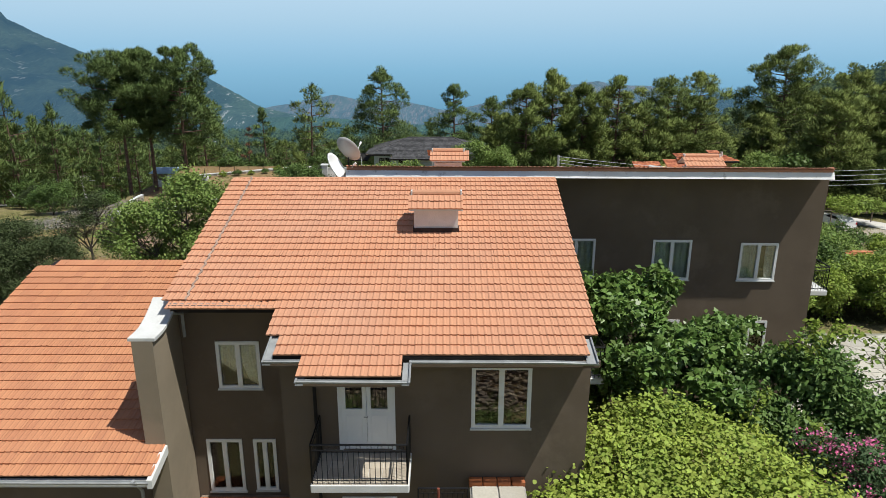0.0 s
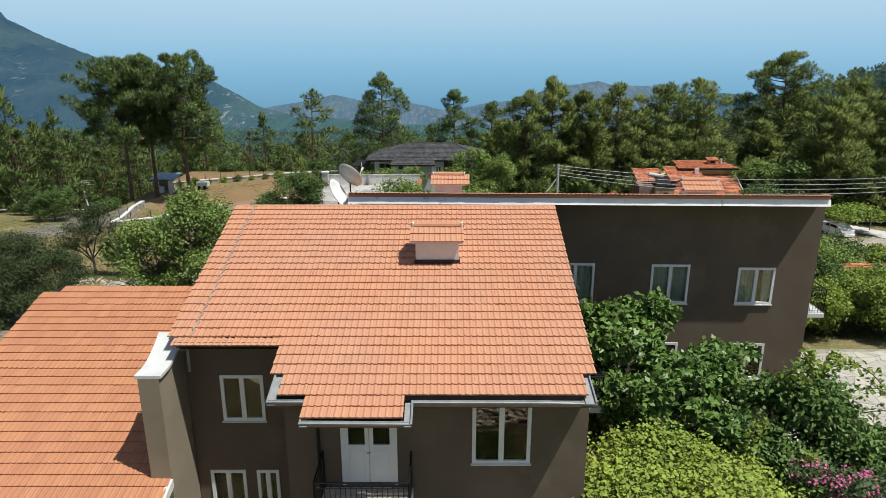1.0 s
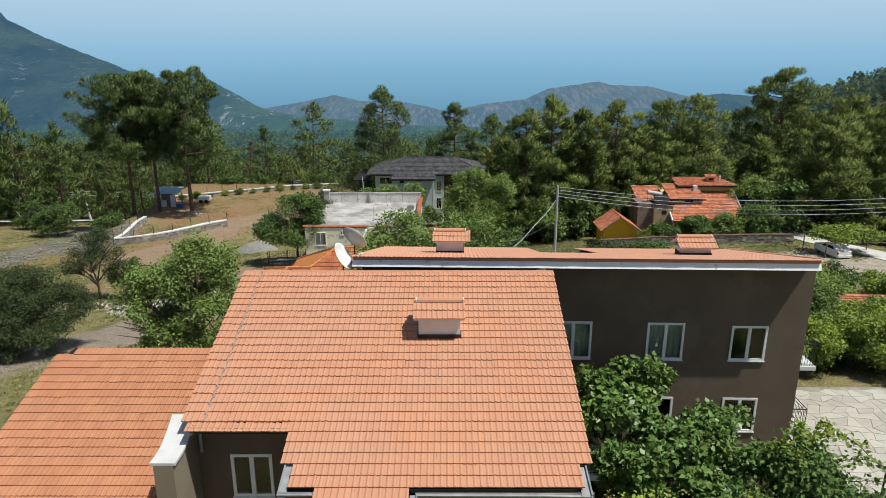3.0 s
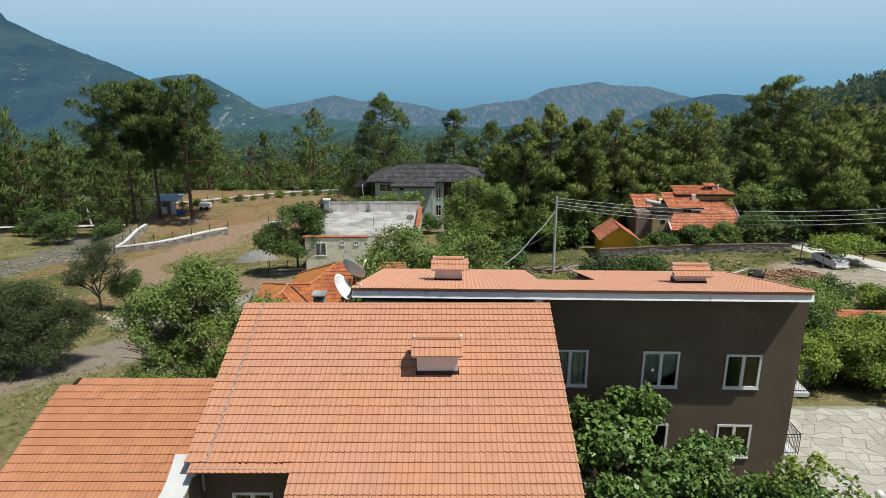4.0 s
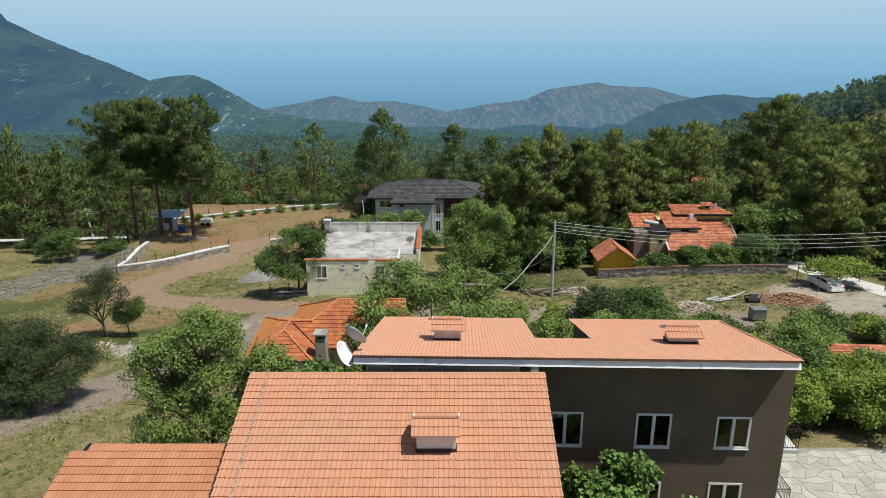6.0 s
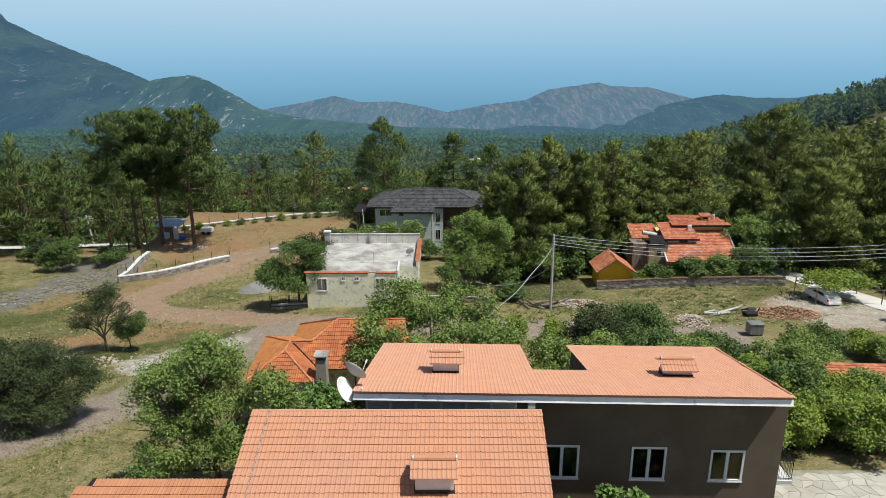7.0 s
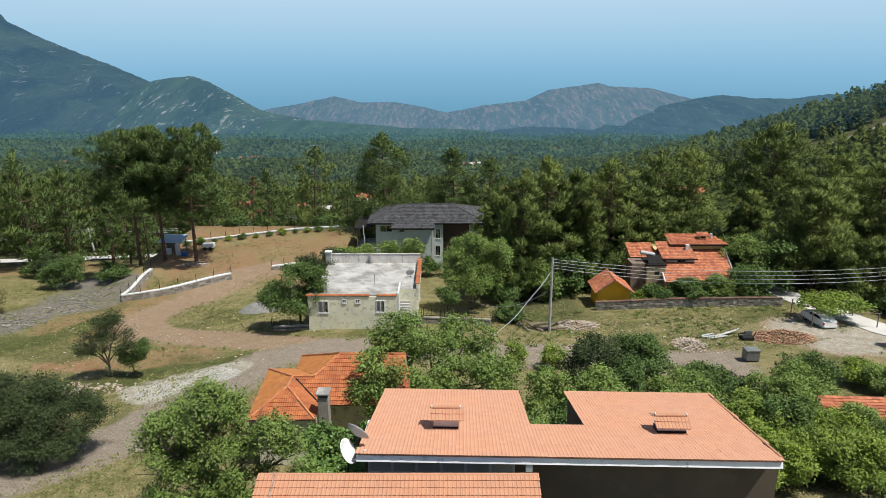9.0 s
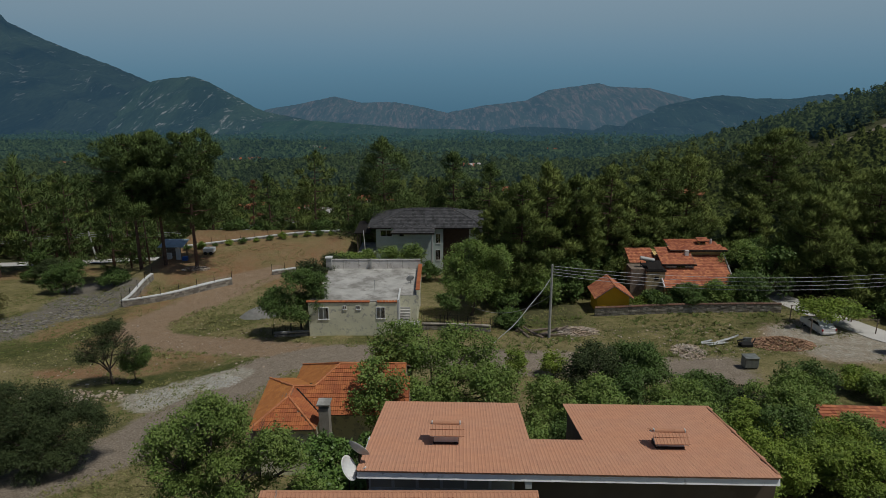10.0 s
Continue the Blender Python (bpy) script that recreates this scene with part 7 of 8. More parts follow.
leafy("walnut_tree", "large round walnut tree behind the long house", "tree", (-1.2, 46.5, ground_z(-1.2, 46.5)),
      [(-1.0, 46.6, 3.4, 2.9, 2.4, 2.0), (-3.4, 46.4, 2.9, 2.4, 2.2, 1.9), (1.8, 46.6, 2.8, 2.6, 2.2, 1.9), (-4.8, 43.4, 1.6, 1.8, 1.8, 1.6), (-4.4, 41.4, 2.7, 1.9, 1.5, 1.7), (-5.2, 40.4, 1.4, 1.3, 1.2, 1.3), (-2.4, 40.8, 2.0, 2.0, 1.5, 1.8), (3.6, 43.6, 1.2, 2.2, 1.8, 1.7), (-4.6, 45.6, 1.8, 2.2, 2.0, 1.6), (2.6, 46.4, 1.4, 2.2, 2.0, 1.6), (-3.0, 47.8, 1.6, 2.2, 2.0, 1.6), (0.8, 44.6, 0.8, 2.4, 1.8, 1.6), (-3.2, 43.6, 0.2, 2.2, 1.8, 1.6), (3.6, 44.6, -0.2, 2.0, 1.8, 1.6), (-5.6, 44.4, 0.2, 1.4, 1.6, 1.4), (0.4, 43.0, -0.9, 2.6, 1.8, 1.5), (4.8, 45.2, 0.3, 1.2, 1.4, 1.3), (-4.4, 40.4, 1.6, 1.3, 1.2, 1.4), (-3.6, 39.8, 0.2, 1.7, 1.2, 1.5), (-1.4, 41.4, 0.6, 1.7, 1.4, 1.5)],
      30000, 0.17, "oval", M_WALNUT, 0.3, 6, per=10, twig=0.26, fill=0.3, knots=9)
leafy("shrub", "dense fig shrub beside the walnut tree", "shrub", (-5.5, 31.5, ground_z(-5.5, 31.5)),
      [(-5.6, 31.6, 1.4, 1.8, 1.6, 1.3), (-7.2, 31.2, 0.6, 1.7, 1.5, 1.3), (-4.4, 32.6, 1.0, 1.2, 1.3, 1.2), (-6.2, 33.2, 0.8, 1.8, 1.4, 1.3), (-7.4, 34.6, 1.1, 1.6, 1.4, 1.3), (-5.2, 34.8, 1.5, 1.5, 1.3, 1.3), (-6.6, 35.4, 0.4, 1.8, 1.2, 1.5)],
      12000, 0.19, "oval", M_FIG, 0.1, 7, per=8, twig=0.08, fill=0.45)
leafy("olive_tree", "grey-green olive tree with a broad low crown", "tree", (-28.6, 40.6, ground_z(-28.6, 40.6)),
      [(-27.0, 39.8, 1.0, 2.6, 2.2, 1.4), (-29.6, 40.8, 1.4, 2.6, 2.4, 1.5), (-25.0, 40.0, 0.1, 1.9, 1.9, 1.3), (-28.2, 38.0, 0.2, 2.4, 1.9, 1.4), (-31.4, 39.4, 1.0, 2.2, 2.2, 1.5), (-26.0, 38.0, -0.3, 1.8, 1.6, 1.2), (-33.0, 38.2, 0.8, 2.4, 2.2, 1.6), (-23.9, 40.6, -0.5, 1.0, 1.2, 0.9), (-27.6, 37.4, -1.3, 2.4, 1.6, 1.1), (-31.0, 37.4, -0.9, 2.6, 1.8, 1.3), (-25.2, 38.8, -1.4, 1.7, 1.6, 1.0), (-29.0, 41.6, -0.6, 3.2, 2.2, 1.5)],
      52000, 0.15, "slim", M_OLIVE, 0.3, 8, per=12, twig=0.26, fill=0.35)
leafy("bare_tree", "half-bare dark tree with thin leaves", "tree", (-31.7, 57.0, ground_z(-31.7, 57.0)),
      [(-32.0, 56.6, -0.9, 1.7, 1.6, 1.6), (-30.6, 56.8, -0.7, 1.6, 1.5, 1.6), (-33.2, 56.2, -2.0, 1.4, 1.3, 1.2), (-31.4, 56.0, -2.0, 1.8, 1.4, 1.2), (-29.4, 56.6, -2.0, 1.4, 1.3, 1.2), (-33.4, 56.4, -2.9, 1.0, 1.0, 0.8)],
      4200, 0.12, "oval", M_OLIVE, 0.17, 9, per=8, twig=0.25, fill=0.3, tips=260)
leafy("young_tree", "small leafy tree beside the half-bare one", "tree", (-30.2, 57.4, ground_z(-30.2, 57.4)),
      [(-29.6, 57.2, -3.4, 1.3, 1.2, 1.2), (-28.6, 57.0, -2.9, 1.1, 1.0, 1.0)], 3600, 0.13, "oval", M_DARKLEAF, 0.08, 10, per=8, twig=0.2)
leafy("garden_tree", "round dark green tree beside the cream house", "tree", (-16.0, 70.6, ground_z(-16.0, 70.6)),
      [(-16.9, 70.8, -0.9, 2.6, 2.2, 1.9), (-18.9, 70.8, -2.4, 2.2, 2.0, 1.8), (-15.1, 70.2, -2.0, 1.9, 1.6, 1.7), (-17.1, 69.4, -2.8, 2.6, 1.7, 1.8), (-19.3, 71.0, -3.6, 1.6, 1.6, 1.3), (-14.5, 70.8, -0.6, 1.4, 1.5, 1.2)],
      11000, 0.2, "oval", M_DARKLEAF, 0.2, 11, per=10, twig=0.3)
leafy("garden_tree", "pale grey-green tree behind the cream house", "tree", (-14.5, 81.5, ground_z(-14.5, 81.5)),
      [(-15.6, 82.4, -2.4, 2.8, 2.2, 1.8), (-18.2, 82.6, -3.4, 2.4, 1.8, 1.6), (-13.4, 82.9, -3.0, 2.0, 1.8, 1.6)], 5500, 0.2, "oval", M_OLIVE, 0.18, 12, per=10, twig=0.3)
leafy("garden_tree", "tall leafy tree beside the flat roof", "tree", (3.6, 77.0, ground_z(3.6, 77)),
      [(3.2, 76.8, 1.2, 2.2, 2.0, 1.9), (5.8, 77.2, 1.6, 2.2, 2.0, 2.0), (7.2, 77.0, -0.4, 1.7, 1.7, 1.7), (1.6, 76.6, -0.6, 1.7, 1.7, 1.6), (3.4, 76.8, -1.2, 2.4, 2.0, 1.8), (5.4, 77.4, -1.0, 2.2, 2.0, 2.0), (1.6, 76.4, -2.8, 2.0, 1.8, 1.6), (4.0, 75.6, -3.0, 2.4, 1.8, 1.8), (6.4, 78.0, 0.6, 1.6, 1.6, 1.8)],
      14000, 0.19, "oval", M_WALNUT, 0.2, 13, per=10, twig=0.32)
leafy("garden_tree", "low bushy tree behind the flat roof", "tree", (-11.0, 88.0, ground_z(-11, 88)),
      [(-11.0, 88.0, -3.6, 2.6, 2.2, 1.8), (-8.0, 89.0, -3.2, 2.2, 2.0, 1.8), (-14.0, 89.0, -4.2, 2.4, 2.0, 1.6), (-4.6, 90.0, -3.6, 2.0, 2.0, 2.2)], 7500, 0.22, "oval", M_WALNUT, 0.16, 14, per=10, twig=0.35)
leafy("young_tree", "bare-stemmed young tree in the fenced garden", "tree", (0.4, 73.2, ground_z(0.4, 73.2)),
      [(0.4, 73.2, -3.6, 1.2, 1.0, 0.9), (1.2, 73.4, -4.2, 0.8, 0.8, 0.7)], 1500, 0.18, "oval", M_DARKLEAF, 0.09, 15, per=8, twig=0.25, tips=50)
for i, (x, y, r, h, mat, leaves, lab) in enumerate((
        (13.0, 48.6, 3.0, 5.6, M_OLIVE, 9000, "grey-green bushy tree behind the long house"),
        (16.4, 50.0, 2.6, 5.8, M_DARKLEAF, 8000, "dark green bushy tree beside the track"),
        (11.2, 41.6, 2.4, 5.2, M_WALNUT, 8000, "leafy fruit tree behind the long house"),
        (14.6, 40.6, 2.2, 4.2, M_WALNUT, 7000, "leafy fruit tree behind the long house"),
        (18.2, 43.6, 2.4, 4.4, M_WALNUT, 7000, "leafy green tree at the garden edge"),
        (20.6, 40.4, 2.4, 4.0, M_YGREEN, 7000, "yellow-green tree at the garden edge"),
        (22.6, 46.6, 2.2, 3.4, M_OLIVE, 6000, "grey-green bush at the garden edge"),
        (25.2, 43.0, 2.6, 4.4, M_WALNUT, 7000, "leafy green tree at the garden edge"),
        (30.4, 49.6, 2.3, 3.4, M_DARKLEAF, 6000, "round dark bush beside the rubbish container"),
        (20.8, 36.0, 2.4, 3.6, M_YGREEN, 9000, "yellow-green fruit tree beside the paved yard"),
        (23.6, 36.6, 2.4, 3.2, M_YGREEN, 8000, "yellow-green fruit tree beside the paved yard"),
        (26.4, 38.4, 2.4, 3.4, M_YGREEN, 7000, "yellow-green tree beside the paved yard"),
        (35.4, 43.0, 2.2, 3.0, M_YGREEN, 6000, "yellow-green bush beside the outbuilding"),
        (37.2, 48.4, 2.0, 2.4, M_WALNUT, 5000, "leafy bush at the garden edge"),
        (6.2, 38.6, 1.8, 3.6, M_WALNUT, 5000, "leafy green bush behind the long house"),
        (5.2, 34.6, 1.6, 3.6, M_DARKLEAF, 5000, "dark leafy bush in the gap of the long house"),
        (31.4, 38.6, 1.9, 3.0, M_DARKLEAF, 5000, "dark leafy bush in front of the outbuilding"),
        (29.0, 40.0, 1.6, 3.4, M_WALNUT, 4500, "leafy bush in front of the outbuilding"),
        (36.2, 51.4, 1.8, 2.0, M_YGREEN, 4500, "yellow-green bush beside the lane"),
        (7.2, 57.4, 1.1, 2.4, M_YGREEN, 1800, "pale young tree beside the track"),
        (10.6, 57.0, 1.1, 2.3, M_YGREEN, 1800, "pale young tree beside the track"),
        (14.2, 30.6, 1.0, 2.4, M_YGREEN, 2600, "pale shrub at the corner of the long house"),
        (46.0, 60.5, 0.9, 2.6, M_DARKLEAF, 1600, "small tree beside the lane"),
        (27.0, 77.6, 1.6, 2.2, M_DARKLEAF, 3600, "leafy shrub behind the rubble wall"),
        (31.0, 77.6, 2.0, 3.0, M_DARKLEAF, 4600, "leafy shrub behind the rubble wall"),
        (34.8, 77.8, 2.2, 3.2, M_WALNUT, 4600, "leafy shrub behind the rubble wall"),
        (38.6, 78.6, 2.4, 4.2, M_DARKLEAF, 5000, "leafy tree behind the rubble wall"),
        (41.0, 84.0, 3.4, 6.8, M_WALNUT, 7000, "tall leafy tree beside the ochre house"),
        (44.6, 88.0, 3.6, 7.0, M_DARKLEAF, 7000, "tall leafy tree beside the ochre house"),
        (-7.0, 98.5, 2.0, 2.4, M_WALNUT, 3500, "leafy garden tree in front of the mint house"),
        (-2.4, 97.0, 2.0, 2.8, M_DARKLEAF, 3500, "leafy garden tree in front of the mint house"),
        (2.6, 96.0, 2.4, 4.4, M_WALNUT, 5000, "leafy garden tree in front of the mint house"),
        (7.0, 98.0, 3.0, 6.4, M_WALNUT, 5500, "leafy garden tree in front of the mint house"),
        (-13.0, 97.0, 2.6, 4.0, M_YGREEN, 4500, "yellow-green garden tree beside the mint house"),
        (8.0, 72.5, 1.6, 2.0, M_DARKLEAF, 2500, "dark shrub beside the garden fence"),
        (-56, 92, 3.0, 4.6, M_DARKLEAF, 5000, "round dark tree beside the road"),
        (-63, 100, 2.6, 3.4, M_OLIVE, 4000, "olive tree beside the road"),
        (-66, 86, 3.2, 4.6, M_OLIVE, 5000, "olive tree on the gravelly slope"),
        (-58, 78, 2.4, 3.0, M_DRYGRASS, 3000, "pale scrub on the gravelly slope"),
        (-76, 96, 3.2, 5.0, M_DARKLEAF, 5000, "round dark tree beside the road"),
        (8.4, 43.4, 2.4, 4.6, M_WALNUT, 7000, "leafy fruit tree behind the long house"),
        (9.0, 36.8, 2.2, 4.4, M_DARKLEAF, 7000, "dark leafy bush behind the long house"),
        (12.0, 36.6, 2.2, 4.0, M_WALNUT, 7000, "leafy fruit tree behind the long house"),
        (15.6, 36.6, 2.4, 4.2, M_YGREEN, 8000, "yellow-green fruit tree behind the long house"),
        (17.4, 39.4, 2.4, 4.4, M_WALNUT, 8000, "leafy fruit tree at the garden edge"),
        (18.0, 34.6, 2.2, 3.6, M_YGREEN, 8000, "yellow-green fruit tree beside the paved yard"),
        (23.2, 40.2, 2.4, 4.4, M_DARKLEAF, 7000, "dark leafy tree at the garden edge"),
        (28.4, 46.2, 2.4, 4.0, M_WALNUT, 6000, "leafy tree at the garden edge"),
        (20.4, 45.6, 2.2, 4.2, M_DARKLEAF, 6000, "dark leafy tree at the garden edge"),
        (26.0, 34.6, 2.4, 3.4, M_YGREEN, 8000, "yellow-green shrub beside the paved yard"),
        (29.4, 35.6, 2.4, 3.6, M_DARKLEAF, 7000, "dark leafy shrub beside the paved yard"),
        (14.6, 45.6, 2.6, 5.0, M_DARKLEAF, 7000, "dark green bushy tree behind the long house"))):
    g = np.random.default_rng(100 + i)
    z = ground_z(x, y)
    lobes = [(x + g.normal() * 0.2, y + g.normal() * 0.2, z + h - 0.38 * r, 0.68 * r, 0.68 * r, 0.46 * r)]
    for k in range(6):
        a = k * 1.05 + g.uniform(0, 0.8)
        lobes.append((x + 0.62 * r * math.cos(a), y + 0.62 * r * math.sin(a), z + h * g.uniform(0.40, 0.74), 0.56 * r, 0.56 * r, 0.28 * h * g.uniform(0.8, 1.2)))
    leafy("bush" if h < 3.5 else "garden_tree", lab, "bush" if h < 3.5 else "tree", (x, y, z), lobes, leaves, 0.16 if y < 60 else 0.2, "oval", mat, 0.06 + 0.02 * h, 200 + i, per=10, twig=0.24, fill=0.5)

# undergrowth and broad-leaved trees between the pines
def local_tree(name, label, r, h, leaves, size, mat, seed):
    g = np.random.default_rng(seed)
    lobes = [(0, 0, h - 0.35 * r, 0.6 * r, 0.6 * r, 0.42 * r)]
    for k in range(9):
        a = k * 2.4 + g.uniform(0, 0.7)
        q = g.uniform(0.4, 0.72) * r
        lobes.append((q * math.cos(a), q * math.sin(a), h * g.uniform(0.22, 0.78), 0.46 * r, 0.46 * r, 0.2 * h * g.uniform(0.8, 1.2)))
    return leafy(name, label, "bush" if h < 3.5 else "tree", (0, 0, 0), lobes, leaves, size, "oval", mat, 0.05 + 0.02 * h, seed, per=9, twig=0.3, fill=0.35, group="undergrowth between the pines")


KINDS = [local_tree("broadleaf_tree", "leafy green tree between the pines", 3.2, 7.2, 3800, 0.36, M_WALNUT, 901),
         local_tree("broadleaf_tree", "dark green tree between the pines", 3.0, 6.0, 3500, 0.36, M_DARKLEAF, 902),
         local_tree("undergrowth_bush", "yellow-green bush between the pines", 2.4, 3.2, 2700, 0.31, M_YGREEN, 903),
         local_tree("undergrowth_bush", "dark green bush between the pines", 2.6, 3.4, 2700, 0.31, M_DARKLEAF, 904)]
rng = random.Random(55)
placed = set()
grown = []
for n_sp, x0, x1, y0, y1, low in ((17, 5, 17.5, 78.5, 98, 0), (10, 17.5, 26, 83.5, 98, 0), (14, 24, 46, 92, 106, 0), (5, 38.8, 42.5, 78.5, 90, 0), (26, 51, 86, 73, 102, 0), (9, 50, 66, 67, 73, 2), (14, -112, -64, 96, 112, 0), (12, -82, -48, 84, 97, 2), (8, -46, -22, 118.5, 124, 2), (9, 24.5, 41, 76.9, 78.2, 3)):
    got = tries = 0
    while got < n_sp and tries < 400:
        tries += 1
        x, y = rng.uniform(x0, x1), rng.uniform(y0, y1)
        if any(math.hypot(x - a, y - b) < (1.9 if low == 3 else 2.6) for a, b in grown):
            continue
        if x > 44 and way_dist(x, y, [(44, 88), (45.5, 76), (48, 66), (53, 58), (66, 52)]) < 4:
            continue
        k = rng.choice((0, 1, 1, 3)) if low == 0 else rng.choice((2, 3, 3))
        k = 3 if x < -20 and k in (0, 2) else k
        s = rng.uniform(0.75, 1.1) * (0.62 if low == 3 else 1.0)
        m = pose(x, y, ground_z(x, y), 0, 0, rng.uniform(0, 360)) @ Matrix.Scale(s, 4)
        grown.append((x, y))
        got += 1
        if k not in placed:
            placed.add(k)
            KINDS[k].matrix_basis = m
        else:
            copy_thing(KINDS[k], m)

# saplings along the wall of the field
for i in range(13):
    x = -45.5 + 2.1 * i
    y = float(np.interp(x, (-47, -38, -27, -19), (105.4, 109.4, 114.4, 116.0)))
    copy_thing(KINDS[2 + i % 2], pose(x, y, ground_z(x, y), 0, 0, 40 * i) @ Matrix.Scale(0.24 + 0.07 * (i * 7 % 3), 4))

# vine roof over the parked car
per = thing("vine_pergola", (43, 70, ground_z(43, 70)), "flat green vine roof on thin posts over the car", "pergola")
zp = ground_z(43, 70)
for x in (39.8, 47.0):
    for y in (68.0, 72.4):
        part("post", tubed([(x, y, ground_z(x, y) - 0.2), (x, y, zp + 2.3)], 0.06, 6), M_WOOD, per)
bm = bmesh.new()
for k in range(5):
    tube(bm, [(39.6, 68 + 1.1 * k, zp + 2.3), (47.2, 68 + 1.1 * k, zp + 2.3)], 0.04, 5)
part("crossbeam", bm, M_WOOD, per)
g = np.random.default_rng(71)
at, out, _ = crown_points(g, [(41.2, 69.4, zp + 2.6, 2.2, 1.8, 0.5), (43.6, 69.8, zp + 2.7, 2.2, 2.0, 0.5), (46.0, 70.2, zp + 2.6, 2.0, 2.0, 0.5), (42.4, 71.6, zp + 2.7, 2.4, 1.6, 0.5), (45.2, 71.8, zp + 2.7, 2.2, 1.5, 0.5)], 7000, 10, 0.25, 0.6)
v, f, _ = scatter(g, at, out, 0.2, LEAF["round"], 1.2)
ob = new("vine_leaves", tri_mesh("vine_leaves", v, f, M_YGREEN))
ob.parent = per
ob.location = -BASE[per.name]
per.location += Vector((0.7, -1.3, -0.25))


# ---------------------------------------------------------------- pines
def pine_parts(seed, h, crown_from, width, pads, blade, per, flat=0.5):
    """Trunk and crown of a pine in local places, its foot at the origin: limbs that carry flat pads of needles, per blades to a pad."""
    g = np.random.default_rng(seed)
    bm = bmesh.new()
    bend = g.normal(size=2) * 0.02 * h
    line = [Vector((bend[0] * (i / 6) ** 2, bend[1] * (i / 6) ** 2, -0.4 + (h * 0.98 + 0.4) * i / 6)) for i in range(7)]
    r0 = 0.014 * h + 0.03
    tube(bm, line, [r0 * (1 - 0.85 * i / 6) for i in range(7)], 8)
    z0 = crown_from * h
    n_br = max(10, int(pads / 5))
    centres, radii, axes = [], [], []
    for b in range(n_br):
        f = (b + g.uniform(0, 1)) / n_br
        z = z0 + (h - z0) * f * 0.95
        prof = (1 - f) ** flat * (0.5 + 0.5 * min(1, f / 0.2))
        ln = width * prof * g.uniform(0.5, 1.15) + 0.03 * width
        a = b * 2.399 + g.uniform(-0.6, 0.6)
        lift = g.uniform(-0.05, 0.5) + 0.7 * f
        d = np.array([math.cos(a), math.sin(a), 0])
        q = np.array([-d[1], d[0], 0])
        k = z / h
        s = np.array([bend[0] * k * k, bend[1] * k * k, z])
        mid = s + d * ln * 0.5 + np.array([0, 0, ln * 0.10 * lift])
        end = s + d * ln + np.array([0, 0, ln * 0.36 * lift])
        tube(bm, [s, mid, end], [0.22 * r0 + 0.02, 0.12 * r0 + 0.015, 0.01], 4, cap=False)
        for j in range(max(2, round(6 * ln / width))):
            t = g.uniform(0.35, 1.0) if j else 1.0
            p = s * (1 - t) ** 2 + 2 * mid * t * (1 - t) + end * t * t
            p = p + q * g.normal() * 0.26 * ln * (1.3 - t) + np.array([0, 0, g.normal() * 0.06 * width])
            rc = width * g.uniform(0.10, 0.19) * (0.75 + 0.25 * prof)
            centres.append(p)
            radii.append((rc, rc, rc * g.uniform(0.5, 0.8)))
            axes.append(d)
    top = np.array([bend[0], bend[1], h * 0.97])
    for j in range(4):
        centres.append(top + g.normal(size=3) * width * np.array([0.06, 0.06, 0.04]))
        radii.append((0.09 * width, 0.09 * width, 0.13 * width))
        axes.append(np.zeros(3))
    c, r, ax = np.repeat(np.array(centres), per, 0), np.repeat(np.array(radii), per, 0), np.repeat(np.array(axes), per, 0)
    m = len(c)
    d = g.normal(size=(m, 3))
    d[:, 2] += 0.25
    d /= np.linalg.norm(d, axis=1, keepdims=True)
    at = c + d * r * (0.35 + 0.6 * g.uniform(size=(m, 1)) ** 0.5)
    way = d * 0.7 + ax * 0.35 + np.array([0, 0, 0.65]) + g.normal(size=(m, 3)) * 0.35
    way /= np.linalg.norm(way, axis=1, keepdims=True)
    side = np.cross(way, g.normal(size=(m, 3)))
    side /= np.linalg.norm(side, axis=1, keepdims=True)
    ln = blade * g.uniform(0.6, 1.3, size=(m, 1))
    wd = blade * 0.105
    v = np.stack([at - side * wd, at + side * wd, at + way * ln], 1).reshape(-1, 3)
    soft = d * 0.8 + ax * 0.2 + np.array([0, 0, 0.45]) + g.normal(size=(m, 3)) * 0.42
    soft /= np.linalg.norm(soft, axis=1, keepdims=True)
    return bm, v, np.arange(3 * m).reshape(-1, 3), np.repeat(soft, 3, 0)


def pine(name, label, x, y, top, seed, crown_from, width, pads=200, blade=0.5, per=90, flat=0.5, mat=None, turn=0.0, group=""):
    z = ground_z(x, y)
    th = thing(name, (0, 0, 0), label, "tree", group)
    bm, v, f, soft = pine_parts(seed, top - z, crown_from, width, pads, blade, per, flat)
    part("trunk", bm, M_PINEBARK, th)
    ob = new("crown", tri_mesh("crown", v, f, mat or M_PINE, soft))
    ob.parent = th
    th.matrix_basis = pose(x, y, z, 0, 0, turn)
    return th


pine("pine_tree", "tall old pine with bare lower trunk", -47.5, 98.5, 12.6, 1, 0.42, 7.4, 215, 0.50, 210, 0.28)
pine("pine_tree", "tall old pine with bare lower trunk", -44.0, 99.5, 13.2, 2, 0.45, 5.6, 215, 0.50, 210, 0.35)
pine("pine_tree", "tall old pine with bare lower trunk", -38.5, 98.0, 13.3, 3, 0.36, 6.8, 215, 0.50, 210, 0.36)
pine("pine_tree", "dense cone-shaped pine behind the grey roof", -10.5, 117.5, 9.9, 4, 0.10, 9.4, 300, 0.50, 170, 0.68)
pine("pine_tree", "airy pine behind the grey roof", 2.2, 121, 7.4, 5, 0.20, 7.0, 170, 0.50, 150, 0.6)
pine("pine_tree", "dark pine behind the grey roof", 8.6, 121, 5.0, 6, 0.16, 7.0, 170, 0.50, 150, 0.5)
